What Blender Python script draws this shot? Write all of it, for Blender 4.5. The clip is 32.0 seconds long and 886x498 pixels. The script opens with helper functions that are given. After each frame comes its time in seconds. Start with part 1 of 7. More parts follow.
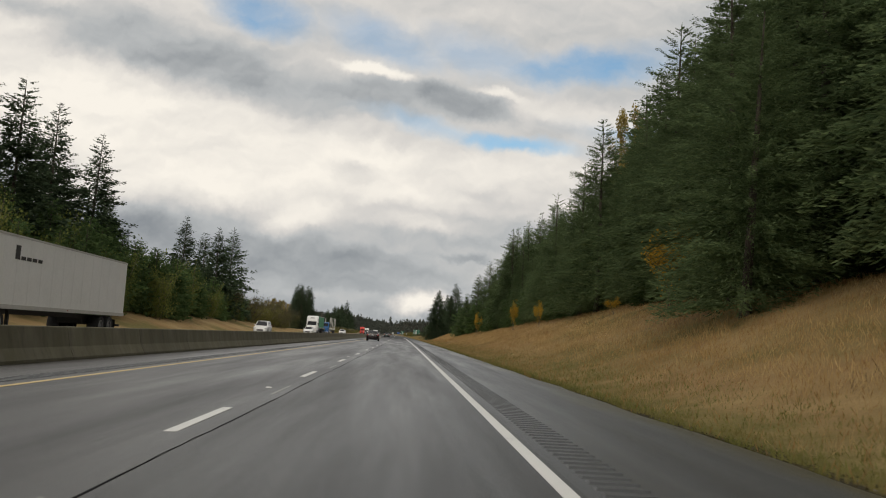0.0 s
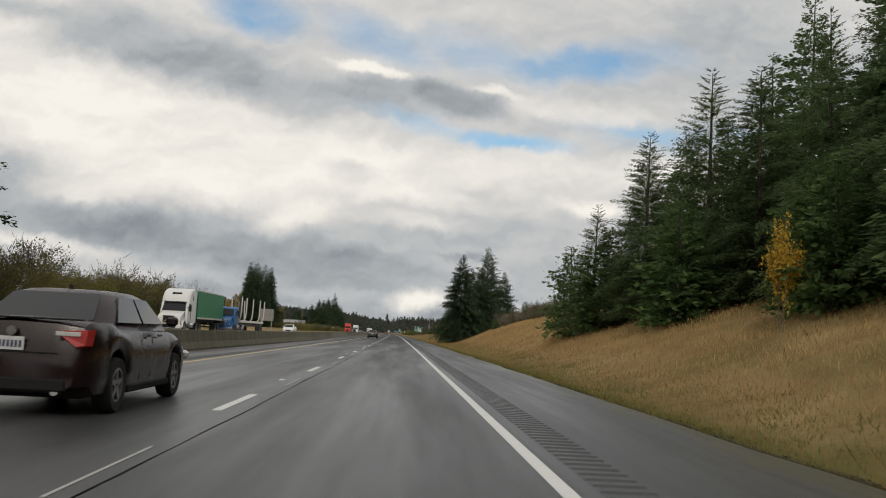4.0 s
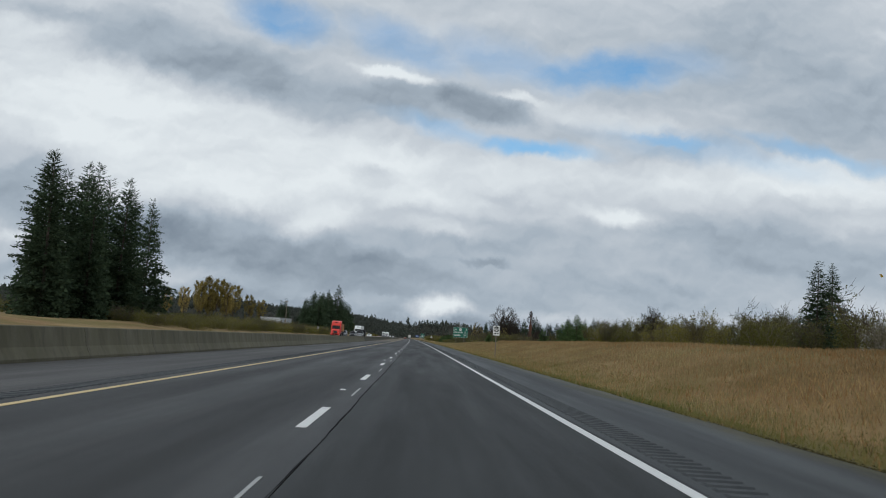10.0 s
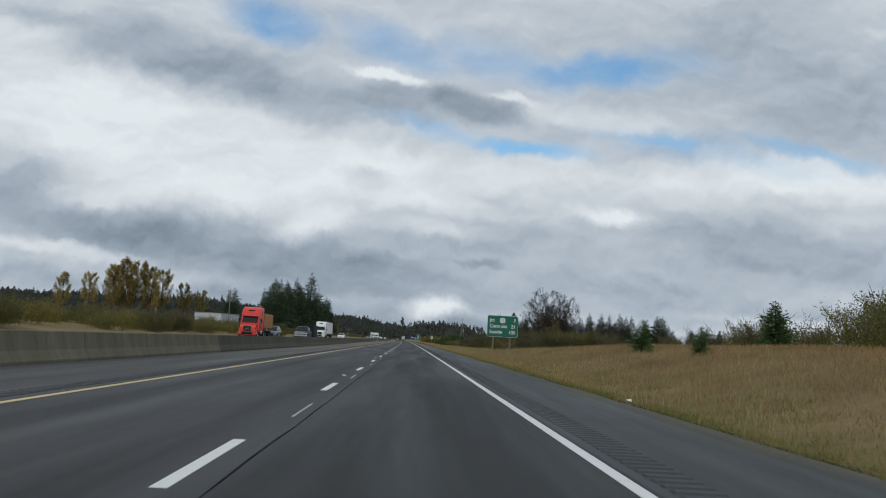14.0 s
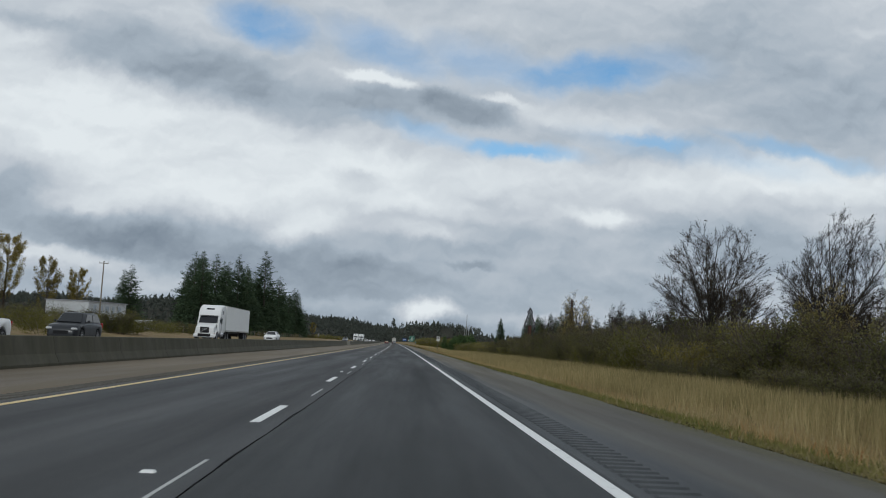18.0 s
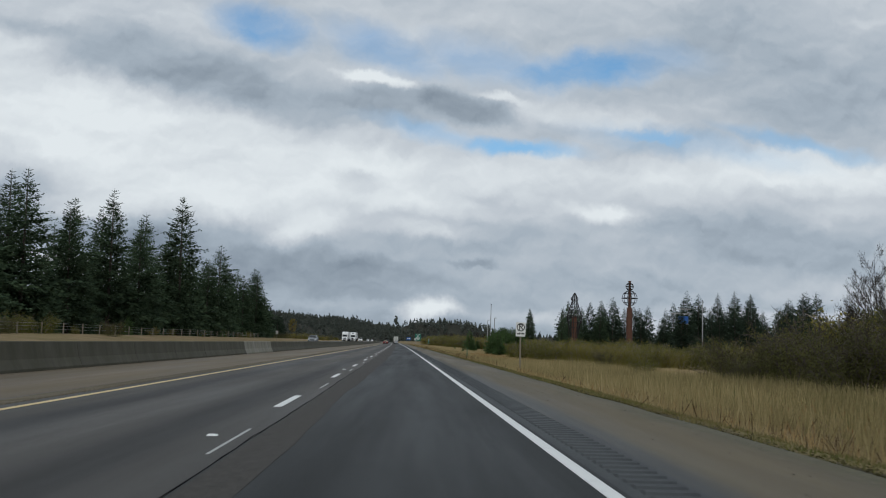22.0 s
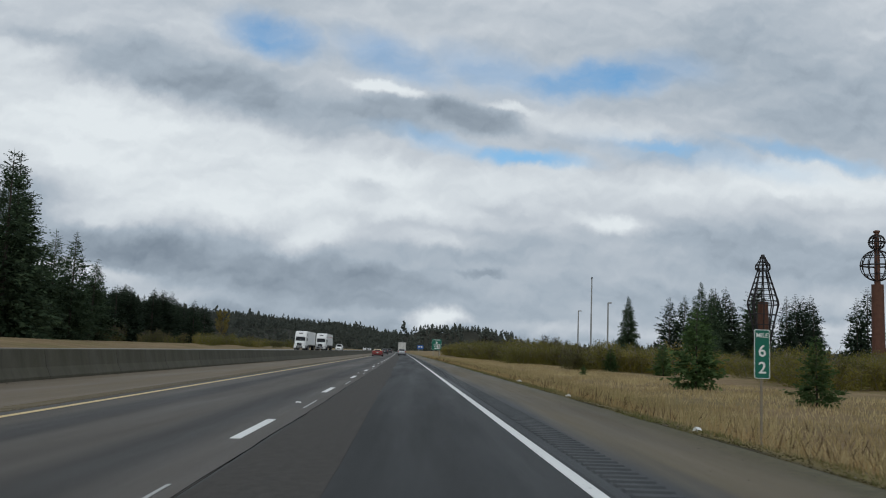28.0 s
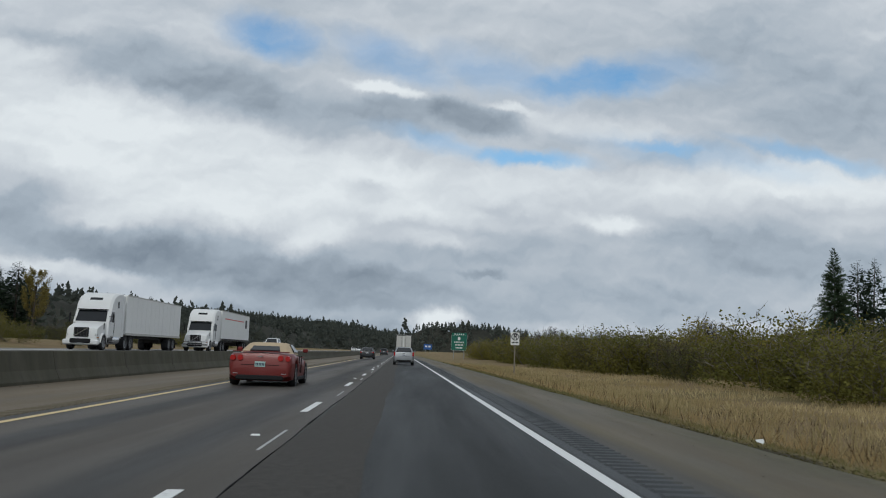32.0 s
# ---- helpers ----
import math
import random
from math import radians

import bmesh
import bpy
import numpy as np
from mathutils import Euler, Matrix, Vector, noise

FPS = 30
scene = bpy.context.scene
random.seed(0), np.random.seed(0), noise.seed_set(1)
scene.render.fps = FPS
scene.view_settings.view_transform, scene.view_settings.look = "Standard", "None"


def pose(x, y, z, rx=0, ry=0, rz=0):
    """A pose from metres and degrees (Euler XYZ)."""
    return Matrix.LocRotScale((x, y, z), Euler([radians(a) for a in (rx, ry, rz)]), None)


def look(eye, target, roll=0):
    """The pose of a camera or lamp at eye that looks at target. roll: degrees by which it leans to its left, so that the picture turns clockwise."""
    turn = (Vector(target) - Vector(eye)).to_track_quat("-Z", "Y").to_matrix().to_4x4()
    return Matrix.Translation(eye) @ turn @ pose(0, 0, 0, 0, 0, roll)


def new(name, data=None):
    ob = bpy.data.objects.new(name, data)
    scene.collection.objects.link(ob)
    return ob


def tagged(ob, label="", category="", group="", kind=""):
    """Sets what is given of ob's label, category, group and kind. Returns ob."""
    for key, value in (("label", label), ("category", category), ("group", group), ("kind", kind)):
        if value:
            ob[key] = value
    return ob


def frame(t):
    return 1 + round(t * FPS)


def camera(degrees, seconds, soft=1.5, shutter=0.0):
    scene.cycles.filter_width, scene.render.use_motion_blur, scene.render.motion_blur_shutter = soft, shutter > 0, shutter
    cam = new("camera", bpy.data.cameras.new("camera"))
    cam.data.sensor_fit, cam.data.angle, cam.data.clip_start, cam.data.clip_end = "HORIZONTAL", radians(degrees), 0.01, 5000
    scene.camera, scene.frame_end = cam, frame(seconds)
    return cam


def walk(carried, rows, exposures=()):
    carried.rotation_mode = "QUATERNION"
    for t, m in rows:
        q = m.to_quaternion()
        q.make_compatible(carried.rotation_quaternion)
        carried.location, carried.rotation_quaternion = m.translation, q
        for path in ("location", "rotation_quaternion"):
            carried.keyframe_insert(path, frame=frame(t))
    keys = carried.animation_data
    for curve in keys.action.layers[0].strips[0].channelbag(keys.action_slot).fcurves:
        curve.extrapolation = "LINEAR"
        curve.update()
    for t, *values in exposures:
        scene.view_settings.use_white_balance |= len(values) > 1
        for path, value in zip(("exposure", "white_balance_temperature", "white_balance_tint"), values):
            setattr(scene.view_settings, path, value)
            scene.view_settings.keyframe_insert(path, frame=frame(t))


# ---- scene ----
cam = camera(52.29, 32.0, soft=1.05, shutter=0.05)
EYE = 1.128


def bend(s):
    """The sideways drift of the road, which turns very slightly left."""
    return -s * abs(s) / 90000.0


# seconds, metres right of the lane middle, metres along the road, yaw, pitch, roll
PATH = [
    (0.0, 0.493, -9.511, -2.476, 5.589, -3.475),
    (1.0, 0.442, 20.590, -2.641, 5.504, -3.338),
    (2.0, 0.459, 50.670, -2.609, 5.490, -3.266),
    (3.0, 0.451, 80.420, -2.712, 5.480, -3.097),
    (6.0, 0.621, 167.942, -2.849, 5.523, -2.987),
    (7.0, 0.528, 196.628, -2.623, 5.584, -2.909),
    (8.0, 0.307, 225.079, -2.234, 5.659, -3.011),
    (9.0, -0.107, 253.444, -1.873, 5.707, -3.528),
    (10.0, -0.548, 281.833, -1.667, 5.756, -3.810),
    (11.0, -0.600, 310.248, -1.782, 5.786, -3.766),
    (12.0, -0.387, 338.983, -1.872, 5.807, -3.489),
    (13.0, -0.231, 367.584, -1.968, 5.803, -3.347),
    (14.0, -0.139, 395.843, -2.105, 5.857, -3.256),
    (17.0, -0.087, 483.133, -2.424, 6.045, -3.141),
    (18.0, -0.007, 512.243, -2.757, 6.022, -2.800),
    (19.0, 0.194, 541.623, -2.932, 5.959, -2.488),
    (20.0, 0.336, 571.246, -3.111, 5.926, -2.140),
    (21.0, 0.378, 601.082, -2.999, 5.910, -1.839),
    (22.0, 0.145, 631.076, -2.697, 5.932, -1.735),
    (23.0, -0.210, 661.508, -2.305, 6.065, -1.780),
    (24.0, -0.508, 692.154, -2.183, 6.224, -1.884),
    (25.0, -0.465, 723.476, -2.311, 6.351, -2.010),
    (28.0, 0.172, 817.895, -2.432, 6.519, -2.066),
    (29.0, 0.033, 849.881, -2.564, 6.539, -1.985),
    (30.0, -0.118, 882.240, -2.583, 6.571, -1.902),
    (31.0, -0.175, 914.503, -2.638, 6.577, -1.807),
    (32.0, -0.115, 946.808, -2.540, 6.564, -1.988),
]
walk(cam, [(t, pose(u + bend(s), s, EYE, 90 + pitch, roll, yaw + math.degrees(2 * s / 90000.0)))
           for t, u, s, yaw, pitch, roll in PATH],
     # the camera's white balance: warm at first, cooler once the wood is left behind
     [(0.0, 0.18, 7200, 8), (3.5, 0.18, 7200, 8), (5.6, 0.10, 6100, 4), (8.5, 0.04, 6050, 4), (32.0, 0.0, 6050, 4)])

# ---------------------------------------------------------------- sky and sun
world = bpy.data.worlds.new("overcast_sky")
scene.world = world
world.use_nodes = True
WT = world.node_tree
WT.nodes.clear()


def wn(kind, **values):
    n = WT.nodes.new(kind)
    for key, value in values.items():
        n.inputs[key.replace("_", " ")].default_value = value
    return n


def wmath(op, a, b=None, c=None):
    n = WT.nodes.new("ShaderNodeMath")
    n.operation = op
    for i, v in enumerate((a, b, c)):
        if v is None:
            continue
        if isinstance(v, (int, float)):
            n.inputs[i].default_value = v
        else:
            WT.links.new(v, n.inputs[i])
    return n.outputs[0]


def wvec(op, a, b=None):
    n = WT.nodes.new("ShaderNodeVectorMath")
    n.operation = op
    for i, v in enumerate((a, b)):
        if v is None:
            continue
        if isinstance(v, (tuple, list)):
            n.inputs[i].default_value = v
        else:
            WT.links.new(v, n.inputs[i])
    return n.outputs["Value"] if op in ("DOT_PRODUCT", "LENGTH") else n.outputs["Vector"]


def wmix(fac, a, b):
    n = WT.nodes.new("ShaderNodeMix")
    n.data_type = "RGBA"
    for i, v in ((0, fac), (6, a), (7, b)):
        if isinstance(v, (int, float)):
            n.inputs[i].default_value = v
        elif isinstance(v, (tuple, list)):
            n.inputs[i].default_value = (*v, 1)
        else:
            WT.links.new(v, n.inputs[i])
    return n.outputs[2]


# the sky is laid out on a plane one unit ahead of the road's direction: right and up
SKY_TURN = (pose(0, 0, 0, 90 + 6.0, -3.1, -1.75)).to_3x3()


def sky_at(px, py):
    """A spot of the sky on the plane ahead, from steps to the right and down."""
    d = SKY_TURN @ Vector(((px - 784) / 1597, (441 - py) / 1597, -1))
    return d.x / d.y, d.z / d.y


tc = WT.nodes.new("ShaderNodeTexCoord")
sep = WT.nodes.new("ShaderNodeSeparateXYZ")
WT.links.new(tc.outputs["Generated"], sep.inputs[0])
ahead = wmath("MAXIMUM", wmath("ABSOLUTE", sep.outputs[1]), 0.12)
flat = WT.nodes.new("ShaderNodeCombineXYZ")
WT.links.new(wmath("DIVIDE", sep.outputs[0], ahead), flat.inputs[0])
WT.links.new(wmath("DIVIDE", sep.outputs[2], ahead), flat.inputs[1])
SKY_P = flat.outputs[0]
# ragged edges: two scales of noise push the plane about
warp = wn("ShaderNodeTexNoise", Scale=9.0, Detail=5.0, Roughness=0.62)
WT.links.new(SKY_P, warp.inputs["Vector"])
warp2 = wn("ShaderNodeTexNoise", Scale=30.0, Detail=4.0, Roughness=0.6)
WT.links.new(SKY_P, warp2.inputs["Vector"])
push = wvec("MULTIPLY", wvec("SUBTRACT", warp.outputs["Color"], (0.5, 0.5, 0.5)), (0.07, 0.04, 0))
push2 = wvec("MULTIPLY", wvec("SUBTRACT", warp2.outputs["Color"], (0.5, 0.5, 0.5)), (0.03, 0.02, 0))
SKY_W = wvec("ADD", wvec("ADD", SKY_P, push), push2)


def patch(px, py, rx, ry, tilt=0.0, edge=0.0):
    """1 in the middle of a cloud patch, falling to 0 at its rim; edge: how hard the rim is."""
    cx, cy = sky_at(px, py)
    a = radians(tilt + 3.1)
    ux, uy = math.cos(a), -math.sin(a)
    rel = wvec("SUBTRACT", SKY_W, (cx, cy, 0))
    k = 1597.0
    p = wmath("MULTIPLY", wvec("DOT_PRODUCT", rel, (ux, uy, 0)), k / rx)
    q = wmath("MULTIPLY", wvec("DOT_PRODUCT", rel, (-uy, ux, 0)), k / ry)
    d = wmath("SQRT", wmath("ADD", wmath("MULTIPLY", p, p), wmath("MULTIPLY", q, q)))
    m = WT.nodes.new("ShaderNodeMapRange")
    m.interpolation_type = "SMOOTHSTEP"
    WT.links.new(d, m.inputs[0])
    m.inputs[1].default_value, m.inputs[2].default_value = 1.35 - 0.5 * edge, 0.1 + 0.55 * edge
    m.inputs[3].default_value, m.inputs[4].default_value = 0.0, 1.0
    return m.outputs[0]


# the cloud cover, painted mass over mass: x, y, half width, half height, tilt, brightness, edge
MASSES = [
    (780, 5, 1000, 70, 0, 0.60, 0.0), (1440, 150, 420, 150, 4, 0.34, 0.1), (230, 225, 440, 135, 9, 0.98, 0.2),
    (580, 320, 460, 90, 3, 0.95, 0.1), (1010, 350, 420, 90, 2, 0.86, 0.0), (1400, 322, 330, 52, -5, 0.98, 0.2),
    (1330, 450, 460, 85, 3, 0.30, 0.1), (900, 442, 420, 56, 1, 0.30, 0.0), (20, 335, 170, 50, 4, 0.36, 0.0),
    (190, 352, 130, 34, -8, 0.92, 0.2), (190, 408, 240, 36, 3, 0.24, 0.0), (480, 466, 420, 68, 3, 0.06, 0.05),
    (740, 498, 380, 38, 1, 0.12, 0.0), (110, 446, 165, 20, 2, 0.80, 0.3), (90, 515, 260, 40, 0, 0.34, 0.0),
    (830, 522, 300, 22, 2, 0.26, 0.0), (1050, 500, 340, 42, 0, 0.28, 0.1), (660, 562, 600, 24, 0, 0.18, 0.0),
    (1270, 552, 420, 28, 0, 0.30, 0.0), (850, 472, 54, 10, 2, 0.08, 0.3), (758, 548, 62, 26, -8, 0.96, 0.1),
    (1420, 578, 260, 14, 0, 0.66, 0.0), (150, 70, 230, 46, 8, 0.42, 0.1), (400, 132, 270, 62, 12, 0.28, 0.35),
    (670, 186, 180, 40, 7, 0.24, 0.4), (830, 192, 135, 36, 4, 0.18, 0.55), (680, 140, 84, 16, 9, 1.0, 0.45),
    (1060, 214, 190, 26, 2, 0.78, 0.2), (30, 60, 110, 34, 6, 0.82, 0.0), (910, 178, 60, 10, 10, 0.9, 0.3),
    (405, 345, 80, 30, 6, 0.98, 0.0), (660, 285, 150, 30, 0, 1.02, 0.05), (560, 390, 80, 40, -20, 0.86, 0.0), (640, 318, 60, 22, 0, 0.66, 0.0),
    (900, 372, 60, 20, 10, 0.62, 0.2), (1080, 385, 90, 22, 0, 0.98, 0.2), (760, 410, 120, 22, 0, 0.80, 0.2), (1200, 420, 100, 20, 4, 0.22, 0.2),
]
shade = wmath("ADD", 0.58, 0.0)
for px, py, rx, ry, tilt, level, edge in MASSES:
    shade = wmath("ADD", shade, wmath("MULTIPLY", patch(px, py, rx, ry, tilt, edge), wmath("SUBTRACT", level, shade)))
# billows: lit tops and shaded bases, at two sizes
for size, step, gain, detail in ((3.6, 0.030, 0.62, 3.0), (10.0, 0.013, 0.40, 2.5), (24.0, 0.006, 0.26, 3.0)):
    lump = []
    for rise in (0.0, step):
        n = wn("ShaderNodeTexNoise", Scale=size, Detail=detail, Roughness=0.5, Distortion=0.1)
        WT.links.new(wvec("MULTIPLY", wvec("ADD", SKY_W, (-0.35 * rise, rise, 3.0)), (1.0, 1.6, 1.0)), n.inputs["Vector"])
        lump.append(n.outputs["Fac"])
    shade = wmath("ADD", shade, wmath("MULTIPLY", wmath("SUBTRACT", lump[0], lump[1]), gain))
    shade = wmath("ADD", shade, wmath("MULTIPLY", wmath("SUBTRACT", lump[0], 0.5), 0.8 / size ** 0.8))
ramp = WT.nodes.new("ShaderNodeValToRGB")
WT.links.new(shade, ramp.inputs[0])
ramp.color_ramp.elements[0].position, ramp.color_ramp.elements[0].color = 0.0, (0.200, 0.230, 0.276, 1)
ramp.color_ramp.elements[1].position, ramp.color_ramp.elements[1].color = 1.0, (0.80, 0.79, 0.79, 1)
e = ramp.color_ramp.elements.new(0.33)
e.color = (0.392, 0.424, 0.474, 1)
e = ramp.color_ramp.elements.new(0.62)
e.color = (0.565, 0.57, 0.60, 1)
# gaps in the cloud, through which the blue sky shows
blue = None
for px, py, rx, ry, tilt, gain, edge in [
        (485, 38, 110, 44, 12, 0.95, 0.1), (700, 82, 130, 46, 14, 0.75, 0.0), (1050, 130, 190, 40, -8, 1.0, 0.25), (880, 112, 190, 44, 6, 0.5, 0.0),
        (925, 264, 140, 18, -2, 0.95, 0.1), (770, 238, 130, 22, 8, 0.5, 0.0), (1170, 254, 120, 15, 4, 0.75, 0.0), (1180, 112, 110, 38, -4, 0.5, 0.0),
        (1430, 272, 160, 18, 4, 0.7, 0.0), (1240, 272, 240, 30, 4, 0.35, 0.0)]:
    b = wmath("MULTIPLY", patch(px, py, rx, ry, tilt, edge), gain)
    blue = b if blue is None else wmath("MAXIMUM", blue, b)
sky = WT.nodes.new("ShaderNodeTexSky")
sky.sky_type = "NISHITA"
sky.sun_disc = False
sky.sun_elevation, sky.sun_rotation = radians(32), radians(172)
sky_blue = wvec("MULTIPLY", sky.outputs[0], (0.080, 0.104, 0.116))
veil = wn("ShaderNodeTexNoise", Scale=16.0, Detail=5.0, Roughness=0.6)
WT.links.new(wvec("MULTIPLY", SKY_W, (0.6, 1.6, 1.0)), veil.inputs["Vector"])
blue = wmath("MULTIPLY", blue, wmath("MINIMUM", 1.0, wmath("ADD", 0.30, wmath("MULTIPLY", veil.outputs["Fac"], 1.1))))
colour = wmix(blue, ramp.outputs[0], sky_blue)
back = wn("ShaderNodeBackground", Strength=1.0)
WT.links.new(colour, back.inputs[0])
wo = WT.nodes.new("ShaderNodeOutputWorld")
WT.links.new(back.outputs[0], wo.inputs[0])

sun_data = bpy.data.lights.new("sun", "SUN")
sun_data.energy, sun_data.angle, sun_data.color = 0.9, radians(14), (1.0, 0.95, 0.88)
sun = new("sun", sun_data)
sun.matrix_world = look((0, 0, 60), (3, 20, 47))

# ---------------------------------------------------------------- materials


class Mat:
    """A small node-graph writer for one material."""

    def __init__(self, name, rough=0.6, metal=0.0, spec=0.5):
        self.m = bpy.data.materials.new(name)
        self.m.use_nodes = True
        self.t = self.m.node_tree
        self.b = self.t.nodes["Principled BSDF"]
        self.b.inputs["Roughness"].default_value = rough
        self.b.inputs["Metallic"].default_value = metal
        self.b.inputs["Specular IOR Level"].default_value = spec

    def node(self, kind, **v):
        n = self.t.nodes.new(kind)
        for k, x in v.items():
            n.inputs[k.replace("_", " ")].default_value = x
        return n

    def link(self, a, b):
        self.t.links.new(a, b)

    def coords(self, sx=1, sy=1, sz=1, which="Object"):
        c = self.node("ShaderNodeTexCoord")
        m = self.node("ShaderNodeMapping")
        m.inputs["Scale"].default_value = (sx, sy, sz)
        self.link(c.outputs[which], m.inputs[0])
        return m.outputs[0]

    def noise(self, scale, detail=4.0, rough=0.55, vec=None, dist=0.0):
        n = self.node("ShaderNodeTexNoise", Scale=scale, Detail=detail, Roughness=rough, Distortion=dist)
        if vec is not None:
            self.link(vec, n.inputs["Vector"])
        return n.outputs["Fac"]

    def ramp(self, fac, stops):
        r = self.node("ShaderNodeValToRGB")
        el = r.color_ramp.elements
        for i, (p, c) in enumerate(stops):
            x = el[i] if i < 2 else el.new(p)
            x.position, x.color = p, (*c, 1) if len(c) == 3 else c
        self.link(fac, r.inputs[0])
        return r.outputs[0]

    def math(self, op, a, b=0.0, c=None):
        n = self.node("ShaderNodeMath")
        n.operation = op
        for i, v in enumerate((a, b, c)):
            if v is None:
                continue
            if isinstance(v, (int, float)):
                n.inputs[i].default_value = v
            else:
                self.link(v, n.inputs[i])
        return n.outputs[0]

    def mix(self, fac, a, b, kind="MIX"):
        n = self.node("ShaderNodeMix")
        n.data_type, n.blend_type = "RGBA", kind
        for i, v in ((0, fac), (6, a), (7, b)):
            if isinstance(v, (int, float)):
                n.inputs[i].default_value = v
            elif isinstance(v, (tuple, list)):
                n.inputs[i].default_value = (*v, 1)
            else:
                self.link(v, n.inputs[i])
        return n.outputs[2]

    def color(self, c):
        if isinstance(c, (tuple, list)):
            self.b.inputs["Base Color"].default_value = (*c, 1)
        else:
            self.link(c, self.b.inputs["Base Color"])

    def rough(self, f):
        self.link(f, self.b.inputs["Roughness"])

    def bump(self, h, strength=0.3, dist=0.01):
        n = self.node("ShaderNodeBump", Strength=strength, Distance=dist)
        self.link(h, n.inputs["Height"])
        self.link(n.outputs[0], self.b.inputs["Normal"])

    def rnd(self):
        return self.node("ShaderNodeObjectInfo").outputs["Random"]

    def island(self):
        return self.node("ShaderNodeNewGeometry").outputs["Random Per Island"]


def plain(name, col, rough=0.5, metal=0.0, vary=0.12, scale=6.0, bump=0.0, spec=0.5):
    """Paint, plastic or metal with a little wear at two scales."""
    m = Mat(name, rough, metal, spec)
    v = m.coords()
    n = m.mix(0.5, m.noise(scale, 5, 0.6, v), m.noise(scale * 7, 4, 0.6, v))
    lo = tuple(c * (1 - vary) for c in col)
    hi = tuple(min(1, c * (1 + vary)) for c in col)
    m.color(m.ramp(n, [(0.3, lo), (0.7, hi)]))
    r = m.node("ShaderNodeMapRange")
    m.link(n, r.inputs[0])
    r.inputs[3].default_value, r.inputs[4].default_value = max(0.02, rough - 0.08), min(1, rough + 0.1)
    m.rough(r.outputs[0])
    if bump:
        m.bump(m.noise(scale * 12, 4, 0.6, v), bump, 0.01)
    return m.m


def asphalt(name, base, streak, wet, dirt_from=None, dirt=(0.16, 0.14, 0.11), dirt_u=None, tracks=(), margin=None):
    m = Mat(name, 0.5, 0, 0.5)
    v = m.coords()
    along = m.coords(1.0, 0.02, 1.0)
    grain = m.noise(160, 3, 0.7, v)
    agg = m.noise(38, 4, 0.65, v)
    big = m.noise(0.5, 5, 0.6, v)
    lanes = m.noise(1.9, 4, 0.55, along)
    c0, c1 = tuple(c * 0.78 for c in base), tuple(c * 1.22 for c in base)
    col = m.ramp(m.math("ADD", m.math("MULTIPLY", grain, 0.5), m.math("MULTIPLY", agg, 0.5)), [(0.35, c0), (0.65, c1)])
    col = m.mix(m.ramp(lanes, [(0.42, (0, 0, 0)), (0.66, (1, 1, 1))]), col, streak)
    col = m.mix(m.math("MULTIPLY", m.ramp(big, [(0.5, (0, 0, 0)), (0.75, (1, 1, 1))]), 0.3), col, tuple(c * 0.6 for c in base))
    if dirt_from is not None:
        sepn = m.node("ShaderNodeSeparateXYZ")
        m.link(m.coords(), sepn.inputs[0])
        r = m.node("ShaderNodeMapRange")
        m.link(sepn.outputs[1], r.inputs[0])
        r.inputs[1].default_value, r.inputs[2].default_value = dirt_from - 60, dirt_from + 60
        f = m.math("MULTIPLY", r.outputs[0], m.ramp(m.noise(0.7, 6, 0.65, m.coords(1, 0.12, 1)), [(0.3, (0.6,) * 3), (0.62, (1.0,) * 3)]))
        if dirt_u:
            yy = sepn.outputs[1]
            uu = m.math("ADD", sepn.outputs[0], m.math("MULTIPLY", m.math("MULTIPLY", yy, m.math("ABSOLUTE", yy)), 1 / 90000.0))
            ru = m.node("ShaderNodeMapRange")
            m.link(m.math("ADD", m.math("ABSOLUTE", uu), m.math("MULTIPLY", m.math("SUBTRACT", lanes, 0.5), 1.2)), ru.inputs[0])
            ru.inputs[1].default_value, ru.inputs[2].default_value = dirt_u - 0.25, dirt_u + 0.3
            f = m.math("MULTIPLY", f, ru.outputs[0])
        col = m.mix(f, col, dirt)
    # darker, oily wheel tracks along the lane
    if tracks:
        at = m.node("ShaderNodeSeparateXYZ")
        m.link(v, at.inputs[0])
        uu = m.math("ADD", at.outputs[0], m.math("MULTIPLY", m.math("MULTIPLY", at.outputs[1], m.math("ABSOLUTE", at.outputs[1])), 1 / 90000.0))
        uu = m.math("ADD", uu, m.math("MULTIPLY", m.math("SUBTRACT", lanes, 0.5), 0.5))
        for centre, half, much in tracks:
            r = m.node("ShaderNodeMapRange")
            r.interpolation_type = "SMOOTHSTEP"
            m.link(m.math("ABSOLUTE", m.math("SUBTRACT", uu, centre)), r.inputs[0])
            r.inputs[1].default_value, r.inputs[2].default_value = half * 1.6, half * 0.3
            r.inputs[3].default_value, r.inputs[4].default_value = 0.0, much
            col = m.mix(r.outputs[0], col, tuple(c * 0.52 for c in base))
    # moss, soil and dead grass spreading over the outer margin in ragged patches
    if margin:
        at = m.node("ShaderNodeSeparateXYZ")
        m.link(v, at.inputs[0])
        uu = m.math("ADD", at.outputs[0], m.math("MULTIPLY", m.math("MULTIPLY", at.outputs[1], m.math("ABSOLUTE", at.outputs[1])), 1 / 90000.0))
        ragged = m.math("ADD", m.math("MULTIPLY", m.math("SUBTRACT", m.noise(0.55, 6, 0.7, m.coords(1, 0.3, 1)), 0.5), 2.6),
                        m.math("MULTIPLY", m.math("SUBTRACT", m.noise(6.0, 4, 0.7, v), 0.5), 0.7))
        r = m.node("ShaderNodeMapRange")
        r.interpolation_type = "SMOOTHSTEP"
        m.link(m.math("ADD", uu, ragged), r.inputs[0])
